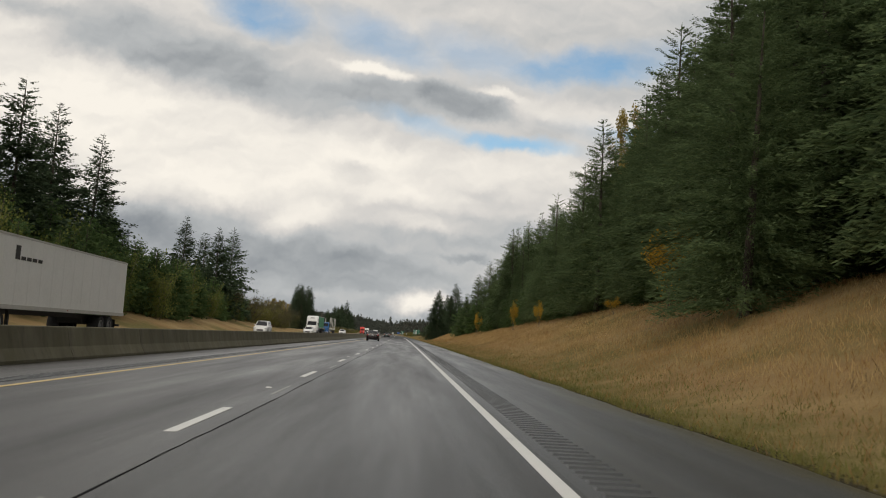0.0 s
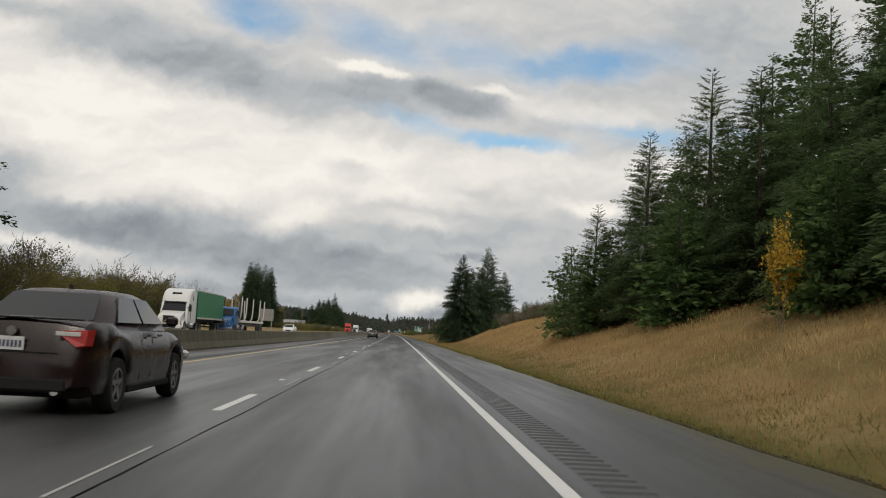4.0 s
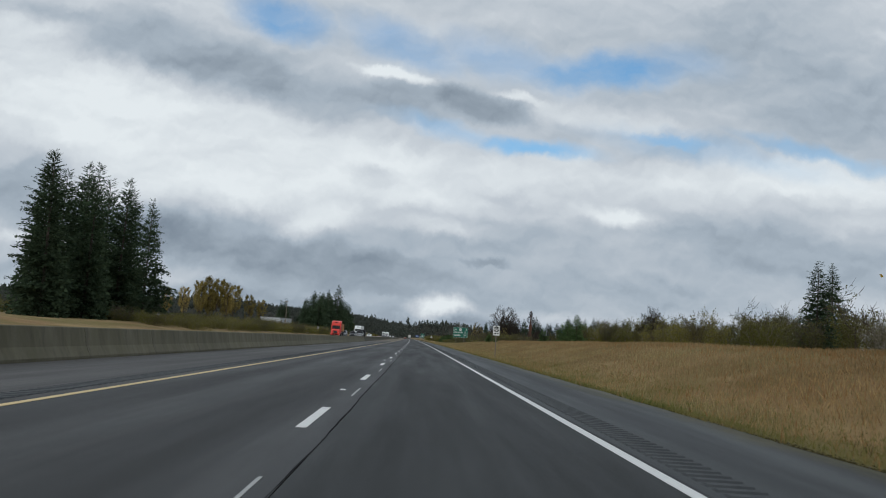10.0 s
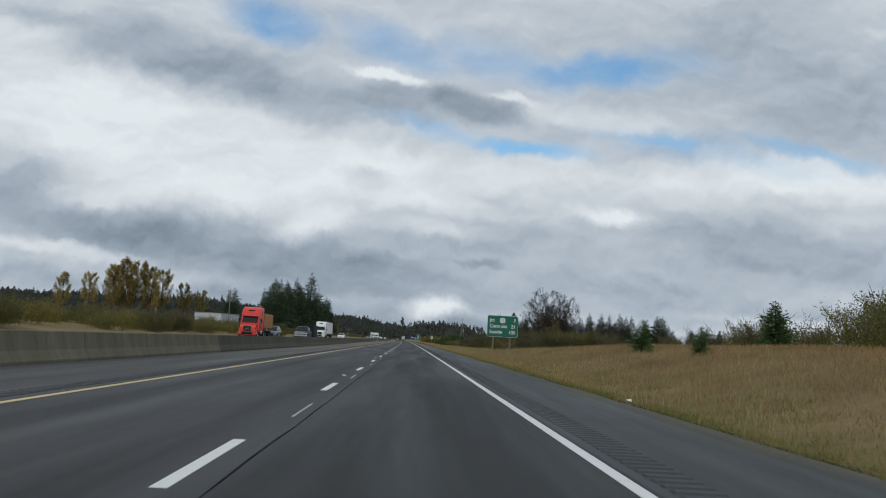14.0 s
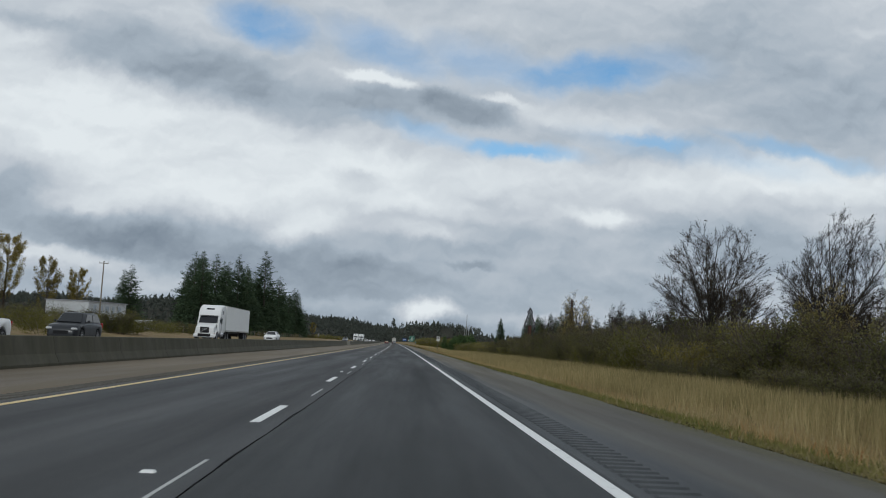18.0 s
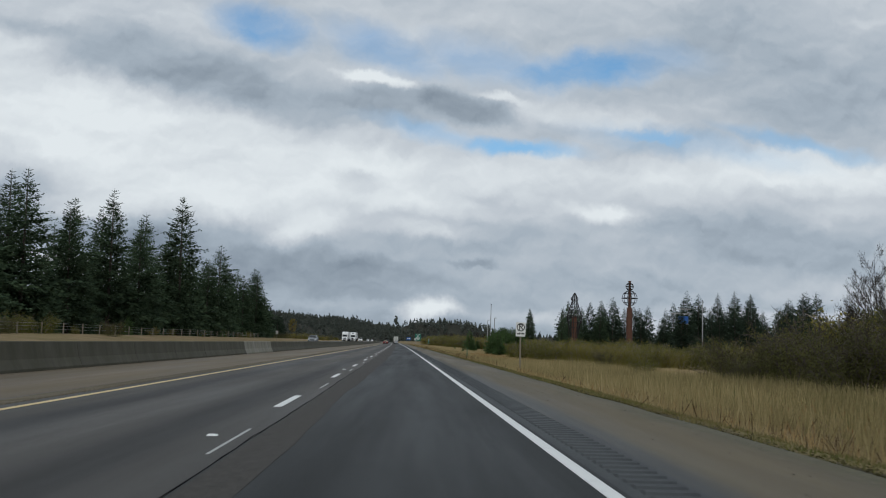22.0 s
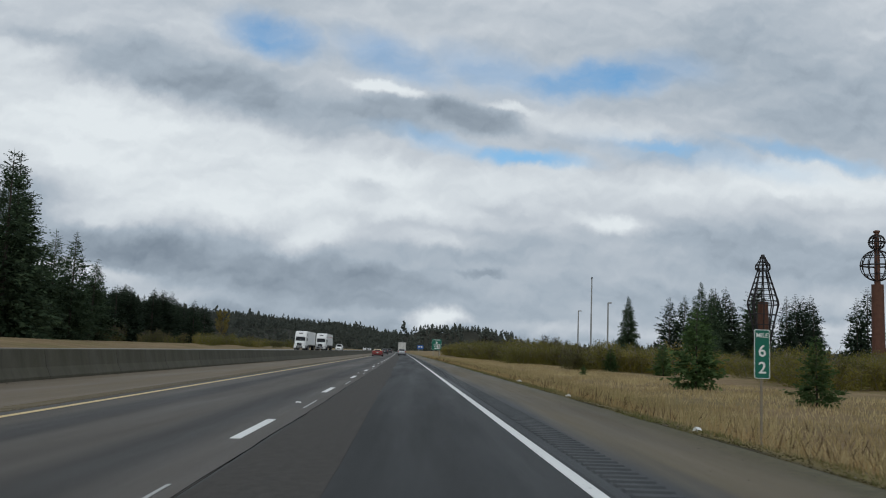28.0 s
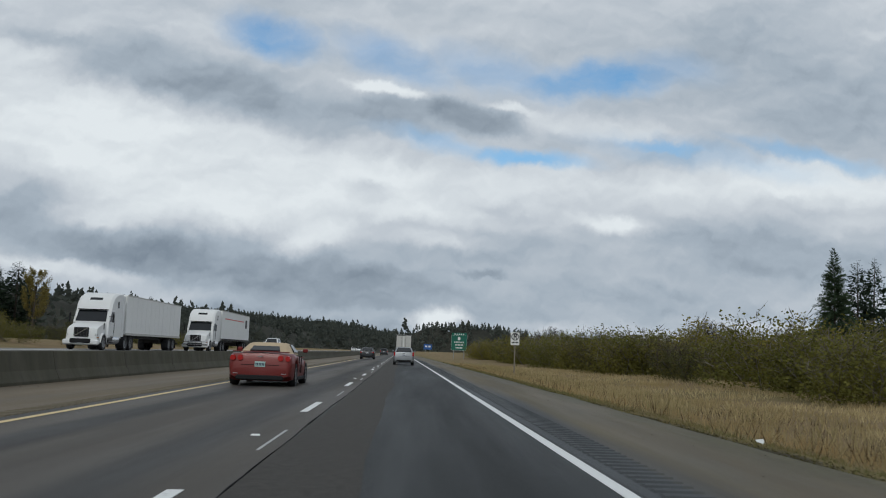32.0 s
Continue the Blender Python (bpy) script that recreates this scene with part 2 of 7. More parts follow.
        r.inputs[1].default_value, r.inputs[2].default_value = margin - 0.35, margin + 0.55
        r.inputs[3].default_value, r.inputs[4].default_value = 0.0, 0.9
        soil = m.ramp(m.noise(14.0, 4, 0.7, v), [(0.35, (0.050, 0.045, 0.026)), (0.62, (0.105, 0.096, 0.048))])
        col = m.mix(r.outputs[0], col, soil)
    m.color(col)
    # the first stretch is still wet from the rain, and dries further on
    damp = m.noise(0.9, 5, 0.6, m.coords(1, 0.05, 1))
    along_y = m.node("ShaderNodeSeparateXYZ")
    m.link(m.coords(), along_y.inputs[0])
    dry = m.node("ShaderNodeMapRange")
    m.link(along_y.outputs[1], dry.inputs[0])
    dry.inputs[1].default_value, dry.inputs[2].default_value = 125, 262
    dry.inputs[3].default_value, dry.inputs[4].default_value = -0.14, 0.12
    m.rough(m.math("ADD", m.ramp(damp, [(0.35, (wet,) * 3), (0.7, (wet + 0.22,) * 3)]), dry.outputs[0]))
    gloss = m.node("ShaderNodeMapRange")
    m.link(along_y.outputs[1], gloss.inputs[0])
    gloss.inputs[1].default_value, gloss.inputs[2].default_value = 125, 262
    gloss.inputs[3].default_value, gloss.inputs[4].default_value = 0.47, 0.15
    m.link(gloss.outputs[0], m.b.inputs["Specular IOR Level"])
    m.bump(m.math("ADD", grain, m.math("MULTIPLY", agg, 1.5)), 0.35, 0.008)
    return m.m


def dry_grass(name):
    """The ground under the grass: mossy green beside the asphalt, straw and rust on the bank, browner fields further on."""
    m = Mat(name, 0.95, 0, 0.15)
    v = m.coords()
    big = m.noise(0.07, 5, 0.6, v)
    mid = m.noise(0.5, 6, 0.65, v)
    fine_ = m.noise(11, 5, 0.7, v)
    col = m.ramp(mid, [(0.25, (0.26, 0.178, 0.080)), (0.5, (0.36, 0.252, 0.118)), (0.75, (0.45, 0.33, 0.160))])
    col = m.mix(m.ramp(big, [(0.40, (0, 0, 0)), (0.60, (0.55, 0.55, 0.55))]), col, (0.24, 0.13, 0.055))
    at = m.node("ShaderNodeSeparateXYZ")
    m.link(v, at.inputs[0])
    x, y = at.outputs[0], at.outputs[1]
    # browner, darker growth over the later fields
    later = m.node("ShaderNodeMapRange")
    m.link(y, later.inputs[0])
    later.inputs[1].default_value, later.inputs[2].default_value = 290, 470
    later.inputs[3].default_value, later.inputs[4].default_value = 0.0, 0.75
    col = m.mix(later.outputs[0], col, m.ramp(mid, [(0.3, (0.13, 0.098, 0.056)), (0.7, (0.25, 0.190, 0.112))]))
    # green strip along the road
    u = m.math("ADD", x, m.math("MULTIPLY", m.math("MULTIPLY", y, m.math("ABSOLUTE", y)), 1 / 90000.0))
    u = m.math("ADD", m.math("ABSOLUTE", u), m.math("MULTIPLY", m.math("SUBTRACT", mid, 0.5), 3.0))
    green = m.node("ShaderNodeMapRange")
    green.interpolation_type = "SMOOTHSTEP"
    m.link(u, green.inputs[0])
    green.inputs[1].default_value, green.inputs[2].default_value = 8.8, 6.0
    green.inputs[3].default_value, green.inputs[4].default_value = 0.0, 0.9
    patchy = m.ramp(m.noise(0.16, 4, 0.6, m.coords(1.0, 0.6, 1.0)), [(0.45, (0, 0, 0)), (0.62, (0.8, 0.8, 0.8))])
    f_green = m.math("MULTIPLY", m.math("MAXIMUM", green.outputs[0], patchy), m.math("SUBTRACT", 1.0, m.math("MULTIPLY", later.outputs[0], 0.55)))
    col = m.mix(f_green, col, m.ramp(fine_, [(0.3, (0.085, 0.085, 0.022)), (0.7, (0.18, 0.165, 0.05))]))
    # dark soil and litter along the asphalt's ragged edge
    edge = m.node("ShaderNodeMapRange")
    edge.interpolation_type = "SMOOTHSTEP"
    m.link(m.math("ADD", u, m.math("MULTIPLY", m.math("SUBTRACT", fine_, 0.5), 0.9)), edge.inputs[0])
    edge.inputs[1].default_value, edge.inputs[2].default_value = 5.7, 4.9
    col = m.mix(edge.outputs[0], col, (0.042, 0.037, 0.022))
    col = m.mix(m.math("MULTIPLY", m.ramp(fine_, [(0.35, (1, 1, 1)), (0.6, (0, 0, 0))]), 0.22), col, (0.10, 0.07, 0.035))
    m.color(col)
    m.bump(m.math("ADD", fine_, m.math("MULTIPLY", mid, 2.0)), 0.6, 0.08)
    return m.m


def leafy(name, lo, hi, through_=0.35, rough=0.9, hue2=None, patch_=None):
    """Leaves or blades: varied from piece to piece, and letting some light through."""
    m = Mat(name, rough, 0, 0.12)
    a = m.mix(m.island(), lo, hi)
    if hue2:
        a = m.mix(m.ramp(m.rnd(), [(0.45, (0, 0, 0)), (1.0, (0.8, 0.8, 0.8))]), a, hue2)
    if patch_:
        big = m.mix(0.5, m.noise(0.13, 4, 0.6, m.coords()), m.noise(0.6, 4, 0.6, m.coords()))
        a = m.mix(m.ramp(big, [(0.42, (0, 0, 0)), (0.60, (0.85, 0.85, 0.85))]), a, patch_)
    bright = m.node("ShaderNodeHueSaturation")
    r = m.node("ShaderNodeMapRange")
    m.link(m.rnd(), r.inputs[0])
    r.inputs[3].default_value, r.inputs[4].default_value = 0.78, 1.22
    m.link(r.outputs[0], bright.inputs["Value"])
    m.link(a, bright.inputs["Color"])
    m.color(bright.outputs[0])
    if through_:
        tr = m.node("ShaderNodeBsdfTranslucent")
        m.link(bright.outputs[0], tr.inputs[0])
        mx = m.node("ShaderNodeMixShader", Fac=through_)
        m.link(m.b.outputs[0], mx.inputs[1])
        m.link(tr.outputs[0], mx.inputs[2])
        m.link(mx.outputs[0], m.t.nodes["Material Output"].inputs[0])
    return m.m


def concrete(name, base):
    m = Mat(name, 0.85, 0, 0.3)
    v = m.coords()
    stain = m.noise(1.6, 6, 0.65, m.coords(1, 1, 0.25))
    grain = m.noise(40, 4, 0.6, v)
    col = m.ramp(stain, [(0.3, tuple(c * 0.62 for c in base)), (0.7, tuple(c * 1.15 for c in base))])
    col = m.mix(m.math("MULTIPLY", grain, 0.25), col, (0.08, 0.075, 0.06))
    moss = m.noise(0.55, 6, 0.7, m.coords(1, 1, 0.6))
    col = m.mix(m.ramp(moss, [(0.44, (0, 0, 0)), (0.66, (0.6, 0.6, 0.6))]), col, tuple(c * k for c, k in zip(base, (0.58, 0.60, 0.42))))
    runs = m.noise(5.0, 5, 0.7, m.coords(1, 1, 0.07))
    col = m.mix(m.ramp(runs, [(0.52, (0, 0, 0)), (0.70, (0.5, 0.5, 0.5))]), col, (0.05, 0.046, 0.036))
    hs = m.node("ShaderNodeHueSaturation")
    r = m.node("ShaderNodeMapRange")
    m.link(m.rnd(), r.inputs[0])
    r.inputs[3].default_value, r.inputs[4].default_value = 0.9, 1.1
    m.link(r.outputs[0], hs.inputs["Value"])
    m.link(col, hs.inputs["Color"])
    m.color(hs.outputs[0])
    m.bump(grain, 0.3, 0.01)
    return m.m


def worn_paint(name, col, under):
    m = Mat(name, 0.55, 0, 0.4)
    v = m.coords()
    n = m.mix(0.5, m.noise(22, 5, 0.7, v), m.noise(3, 4, 0.6, v))
    m.color(m.ramp(n, [(0.30, under), (0.42, col), (0.8, tuple(min(1, c * 1.08) for c in col))]))
    m.bump(m.noise(120, 3, 0.6, v), 0.2, 0.005)
    return m.m


ROAD_NEW = asphalt("dark_asphalt", (0.030, 0.032, 0.0325), (0.040, 0.042, 0.043), 0.42, tracks=((-0.55, 0.3, 0.3), (0.95, 0.35, 0.4)))
ROAD_OLD = asphalt("grey_asphalt", (0.049, 0.0505, 0.052), (0.064, 0.0645, 0.065), 0.42, 640, (0.092, 0.081, 0.068), tracks=((-2.5, 0.42, 0.7), (-4.45, 0.32, 0.75)))
SHOULDER = asphalt("shoulder_asphalt", (0.050, 0.054, 0.057), (0.072, 0.077, 0.080), 0.42, 540, (0.130, 0.105, 0.064), 2.8, margin=4.35)
SHOULDER_L = asphalt("dusty_asphalt", (0.064, 0.063, 0.062), (0.094, 0.091, 0.089), 0.45, 485, (0.150, 0.118, 0.076), 6.0)
RAVELLED = plain("ravelled_asphalt", (0.060, 0.055, 0.049), 0.8, 0, 0.5, 9, 0.9, 0.2)
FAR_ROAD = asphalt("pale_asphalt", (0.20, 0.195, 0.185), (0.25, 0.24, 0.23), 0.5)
SEAM = plain("tar_seam", (0.021, 0.021, 0.022), 0.95, 0, 0.3, 20, 0, 0.05)
WHITE_LINE = worn_paint("white_road_paint", (0.72, 0.72, 0.70), (0.25, 0.25, 0.25))
YELLOW_LINE = worn_paint("yellow_road_paint", (0.64, 0.48, 0.22), (0.25, 0.2, 0.12))
OLD_LINE = worn_paint("worn_road_paint", (0.38, 0.38, 0.37), (0.12, 0.12, 0.12))
GROUND = dry_grass("dry_grass_ground")
CONCRETE = concrete("weathered_concrete", (0.178, 0.165, 0.115))
CONCRETE_DARK = concrete("dark_grimy_concrete", (0.092, 0.086, 0.062))
CONCRETE_NEW = concrete("pale_concrete", (0.27, 0.255, 0.215))

# ---------------------------------------------------------------- geometry helpers


class Geo:
    """Collects vertices and faces for one mesh."""

    def __init__(self):
        self.v, self.f = [], []

    def add(self, verts, faces):
        k = len(self.v)
        self.v.extend(verts)
        self.f.extend([tuple(i + k for i in q) for q in faces])
        return self

    def box(self, x, y, z, sx, sy, sz, bevel=0.0):
        a, b, c = sx / 2, sy / 2, sz / 2
        if bevel <= 0:
            vs = [(x + i * a, y + j * b, z + k * c) for i in (-1, 1) for j in (-1, 1) for k in (-1, 1)]
            fs = [(0, 1, 3, 2), (4, 6, 7, 5), (0, 4, 5, 1), (2, 3, 7, 6), (0, 2, 6, 4), (1, 5, 7, 3)]
            return self.add(vs, fs)
        e = min(bevel, a * 0.9, b * 0.9, c * 0.9)
        rings = []
        for zz, ins in ((-c, e), (-c + e, 0), (c - e, 0), (c, e)):
            p, q = a - ins, b - ins
            ch = e
            rings.append([(x + u, y + w, z + zz) for u, w in ((-p + ch, -q), (p - ch, -q), (p, -q + ch), (p, q - ch), (p - ch, q),
                                                              (-p + ch, q), (-p, q - ch), (-p, -q + ch))])
        return self.loft(rings)

    def loft(self, rings, caps=True, closed=True):
        """Skins rings of equal count, in order."""
        n = len(rings[0])
        vs = [p for r in rings for p in r]
        fs = []
        for i in range(len(rings) - 1):
            for j in range(n if closed else n - 1):
                j2 = (j + 1) % n
                fs.append((i * n + j, i * n + j2, (i + 1) * n + j2, (i + 1) * n + j))
        if caps:
            fs.append(tuple(range(n - 1, -1, -1)))
            fs.append(tuple((len(rings) - 1) * n + j for j in range(n)))
        return self.add(vs, fs)

    def tube(self, pts, radii, n=6, caps=True):
        rings = []
        for i, p in enumerate(pts):
            p = Vector(p)
            d = Vector(pts[min(i + 1, len(pts) - 1)]) - Vector(pts[max(i - 1, 0)])
            d.normalize()
            u = d.cross(Vector((0, 0, 1)) if abs(d.z) < 0.9 else Vector((1, 0, 0))).normalized()
            w = d.cross(u)
            r = radii[i] if isinstance(radii, (list, tuple)) else radii
            rings.append([tuple(p + (u * math.cos(a) + w * math.sin(a)) * r) for a in (2 * math.pi * k / n for k in range(n))])
        return self.loft(rings, caps)

    def wheel_ring(self, x, y, z, r0, r1, half, n=20):
        """A ring round the x axis between two radii, rounded at the shoulder."""
        prof = [(r0, -half * 0.9), (r1 * 0.94, -half), (r1, -half * 0.6), (r1, half * 0.6), (r1 * 0.94, half), (r0, half * 0.9)]
        rings = [[(x + w, y + r * math.cos(a), z + r * math.sin(a)) for r, w in prof] for a in (2 * math.pi * k / n for k in range(n))]
        rings.append(rings[0])
        return self.loft(rings, caps=False)

    def mesh(self, name, mat, smooth=None):
        me = bpy.data.meshes.new(name)
        me.from_pydata(self.v, [], self.f)
        me.materials.append(mat)
        if smooth is not None:
            me.shade_smooth()
            me.set_sharp_from_angle(angle=radians(smooth))
        me.update()
        return me


def part(name, geo, mat, parent=None, label="", smooth=None):
    """Links a mesh as one object, under a thing or a part."""
    me = geo.mesh(name, mat, smooth) if isinstance(geo, Geo) else geo
    ob = new(name, me)
    if parent is not None:
        ob.parent = parent
    if label:
        ob["label"] = label
    return ob


def thing(name, label, category, group="", kind="", m=None):
    ob = new(name)
    tagged(ob, label, category, group, kind)
    if m is not None:
        ob.matrix_basis = m
    return ob


def spot(s, u, z=0.0, turn=0.0, tilt=0.0):
    """A pose on the plan: metres along the road, metres right of the lane middle."""
    return pose(u + bend(s), s, z, 0, tilt, turn + math.degrees(2 * abs(s) / 90000.0))


def lerp(x, table):
    return float(np.interp(x, [p for p, _ in table], [q for _, q in table]))


# ---------------------------------------------------------------- the lie of the land
CREST = [(-80, 7.0), (60, 6.8), (110, 5.6), (160, 5.2), (200, 6.2), (222, 5.2), (240, 5.2), (262, 5.4), (278, 4.0), (300, 2.0), (400, 1.9), (465, 1.8), (500, 0.1), (525, -0.6),
         (700, -0.8), (960, -0.7), (1100, -0.3), (1600, 1.5)]
TOE = [(232, 6.2), (258, 9.3), (282, 9.3), (310, 6.2)]
LEFT_BANK = [(-80, 2.2), (80, 2.4), (140, 3.0), (180, 2.6), (235, 1.4), (320, 1.0), (500, 0.8), (1200, 0.8)]
OPP_Z = [(-80, 0.1), (400, 0.15), (600, 0.25), (1000, 0.5), (1500, 0.5)]
WALL_U = [(-80, -7.9), (205, -7.9), (248, -9.4), (520, -9.6), (600, -10.1), (760, -10.0), (930, -9.4), (1600, -9.4)]


def land(s, u):
    n = noise.noise((u * 0.11, s * 0.05, 0.3)) * 0.22 + noise.noise((u * 0.4, s * 0.3, 7.0)) * 0.06
    if u > 4.6:
        h = lerp(s, CREST)
        z = -0.06 - 0.24 * min(1, max(0, (u - 4.9) / 1.6))
        toe = lerp(s, TOE)
        if u > toe:
            k = lerp(s, [(70, 0.60), (120, 0.56), (160, 0.56), (205, 0.58), (240, 0.55), (262, 0.62), (280, 0.5), (300, 0.33)])
            if h > 0:
                rise = k * (u - toe)
                z += (h + 0.3) * (1 - math.exp(-(rise / (h + 0.3)) ** 1.6)) if rise < 6 * (h + 0.3) else h + 0.3
            else:
                z += (h + 0.3) * min(1, (u - toe) / 2.5)
        z += n * min(1, max(0, (u - 5.5) / 5))
    elif u < -25.5:
        h = lerp(s, LEFT_BANK)
        z = lerp(s, OPP_Z) - 0.12 + (h - 0.2) * min(1, (-25.5 - u) / 9) + n * min(1, (-25.5 - u) / 5)
    elif u < -10.6:
        z = lerp(s, OPP_Z) - 0.12
    else:
        z = -0.10
    return z


def strip(name, s0, s1, edges, zs, mat, step=8.0, thick=0.12, kind="structure", label="", parent=None):
    """A slab that follows the road between two edges (functions of s or numbers)."""
    f = [(lambda q: (lambda s: q))(e) if not callable(e) else e for e in edges]
    g = [(lambda q: (lambda s: q))(e) if not callable(e) else e for e in zs]
    k = max(1, int((s1 - s0) / step))
    rings = []
    for i in range(k + 1):
        s = s0 + (s1 - s0) * i / k
        a, b, za, zb = f[0](s) + bend(s), f[1](s) + bend(s), g[0](s), g[1](s)
        rings.append([(a, s, za), (b, s, zb), (b, s, zb - thick), (a, s, za - thick)])
    ob = part(name, Geo().loft(rings), mat, parent)
    if parent is None:
        tagged(ob, label, name.split("_")[0], kind=kind)
    return ob


S0, S1 = -70.0, 2600.0
us = [-2600, -1700, -1200, -850, -600, -440, -320, -230, -170, -130, -100, -80, -64, -54, -46, -40, -36, -33, -30, -28, -26.5, -25.5, -18, -12.5, -10.6, -9.0, -4, 0, 4.6, 4.9,
      5.4, 6.0, 6.6, 7.3, 8.1, 9, 10, 11, 12.2, 13.5, 15, 17, 19.5, 22.5, 26, 31, 38, 47, 58, 72, 90, 115, 150, 200, 270, 370, 520, 750, 1100, 1700, 2600]
ss = [-900, -500, -300, -180, -120, -90] + list(range(-70, 1200, 6)) + list(range(1200, 1700, 25)) + list(range(1700, 4900, 90))
verts = [(u + bend(s), s, land(s, u)) for s in ss for u in us]
n_u = len(us)
faces = [(i * n_u + j, i * n_u + j + 1, (i + 1) * n_u + j + 1, (i + 1) * n_u + j) for i in range(len(ss) - 1) for j in range(n_u - 1)]
ground = part("ground", Geo().add(verts, faces), GROUND, smooth=60)
tagged(ground, "rolling verge and field of dry straw-coloured grass", "ground", kind="structure")

# the carriageway: two lanes and two shoulders, laid edge to edge
ROADS = (-1.46, 1.95)
road = strip("road", S0, S1, (lambda s: ROADS[0] + 0.012 * math.sin(s * 0.37) + 0.008 * math.sin(s * 1.3), ROADS[1]), (0, 0), ROAD_NEW, 3.0,
             label="dark damp asphalt lane of a motorway")
strip("road_left_lane", S0, S1, (-5.62, lambda s: ROADS[0] - 0.012 + 0.012 * math.sin(s * 0.37) + 0.008 * math.sin(s * 1.3)), (0.0, 0.0), ROAD_OLD, 3.0,
      label="grey worn asphalt overtaking lane")
strip("road_shoulder_right", S0, S1, (1.95, lambda s: 4.86 + 0.12 * noise.noise((s * 0.21, 0, 0)) + 0.09 * noise.noise((s * 0.8, 3, 0))), (0.0, -0.04), SHOULDER, 1.5,
      label="damp asphalt shoulder, dusty further on, with a ragged grass edge")
strip("road_shoulder_left", S0, S1, (lambda s: lerp(s, WALL_U) - 0.5, -5.62), (0.02, 0.0), SHOULDER_L, 6.0,
      label="dusty asphalt shoulder beside the concrete barrier")
def seam_side(sign):
    """One side of the lane joint's crack, which opens and closes along the way."""
    return lambda s: (-1.474 + 0.012 * math.sin(s * 0.37) + 0.008 * math.sin(s * 1.3) + 0.02 * noise.noise((s * 1.5, 0, 0))
                      + sign * max(0.0015, 0.005 + 0.014 * noise.noise((s * 0.45, 5, 0))))


strip("road_seam", S0, 1400, (seam_side(-1), seam_side(1)),
      (0.004, 0.004), SEAM, 0.6, 0.01, label="black cracked tar seam between the lanes")
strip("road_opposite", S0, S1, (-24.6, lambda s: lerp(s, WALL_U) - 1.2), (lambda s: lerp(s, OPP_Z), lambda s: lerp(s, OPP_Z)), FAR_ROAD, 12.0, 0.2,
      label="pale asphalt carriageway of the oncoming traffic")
# a ravelled, coarser strip of surface beside the lane joint, on the later stretch
strip("road_patch", 596, 1180, (lambda s: -1.44 + 0.04 * noise.noise((s * 0.7, 9, 0)), lambda s: lerp(s, [(596, -1.30), (640, -1.0), (700, -0.55), (780, -0.42)]) + 0.16 * noise.noise((s * 0.11, 2, 0)) + 0.06 * noise.noise((s * 0.9, 4, 0))),
      (0.003, 0.003), RAVELLED, 1.5, 0.006, label="ravelled coarse asphalt strip beside the lane joint")
# markings
strip("edge_line", S0, 1800, (1.75, 1.89), (0.004, 0.004), WHITE_LINE, 4.0, 0.006, label="white painted edge line", parent=road)
strip("median_line", S0, 1800, (-5.52, -5.40), (0.005, 0.005), YELLOW_LINE, 4.0, 0.007, parent=road)
strip("opposite_line", S0, 1500, (-13.2, -13.05), (lambda s: lerp(s, OPP_Z) + 0.006,) * 2, YELLOW_LINE, 12.0, 0.006, parent=road)
strip("opposite_edge_line", S0, 1500, (-21.4, -21.25), (lambda s: lerp(s, OPP_Z) + 0.006,) * 2, WHITE_LINE, 12.0, 0.006, parent=road)
DASH = 12.192
dash_me = Geo().box(0, 1.524, 0.002, 0.13, 3.048, 0.006).mesh("lane_dash", WHITE_LINE)
old_me = Geo().box(0, 1.2, 0.002, 0.035, 2.5, 0.006).mesh("old_dash", OLD_LINE)
stud_me = Geo().loft([[(-0.06, -0.05, 0), (0.06, -0.05, 0), (0.06, 0.05, 0), (-0.06, 0.05, 0)],
                      [(-0.045, -0.03, 0.018), (0.045, -0.03, 0.018), (0.045, 0.03, 0.018), (-0.045, 0.03, 0.018)]]).mesh("road_stud", WHITE_LINE)
for i in range(-5, 130):
    s = i * DASH
    if s > S0 and s < 1500:
        o = part("lane_dash", dash_me, WHITE_LINE, road)
        o.matrix_basis = spot(s, -1.83)
    if -40 < s < 1100:
        o = part("old_dash", old_me, OLD_LINE, road)
        o.matrix_basis = spot(s + 6.0, -1.66)
    if -40 < s < 1100 and i % 2 == 0:
        o = part("road_stud", stud_me, WHITE_LINE, road)
        o.matrix_basis = spot(s + 7.6, -1.95)
# milled rumble strips beside the edge lines: a corrugated ribbon each
for u0, u1, name in ((2.10, 2.52, "rumble_strip"), (-6.15, -5.78, "rumble_strip")):
    vs, fs = [], []
    k = 0
    s = -30.0
    while s < 1060:
        for ds, z in ((0.0, 0.001), (0.08, 0.001), (0.105, 0.020), (0.22, 0.020)):
            c = bend(s + ds)
            vs += [(u0 - 0.015 + c, s + ds, -0.002), (u0 + c, s + ds, z), (u1 + c, s + ds, z), (u1 + 0.015 + c, s + ds, -0.002)]
            if k:
                fs += [(4 * k - 4 + j, 4 * k - 3 + j, 4 * k + 1 + j, 4 * k + j) for j in range(3)]
            k += 1
        s += 0.30
    o = part(name, Geo().add(vs, fs), SHOULDER, road)
    o["kind"] = "stuff"

# ---------------------------------------------------------------- concrete median barrier
SEG = 6.1


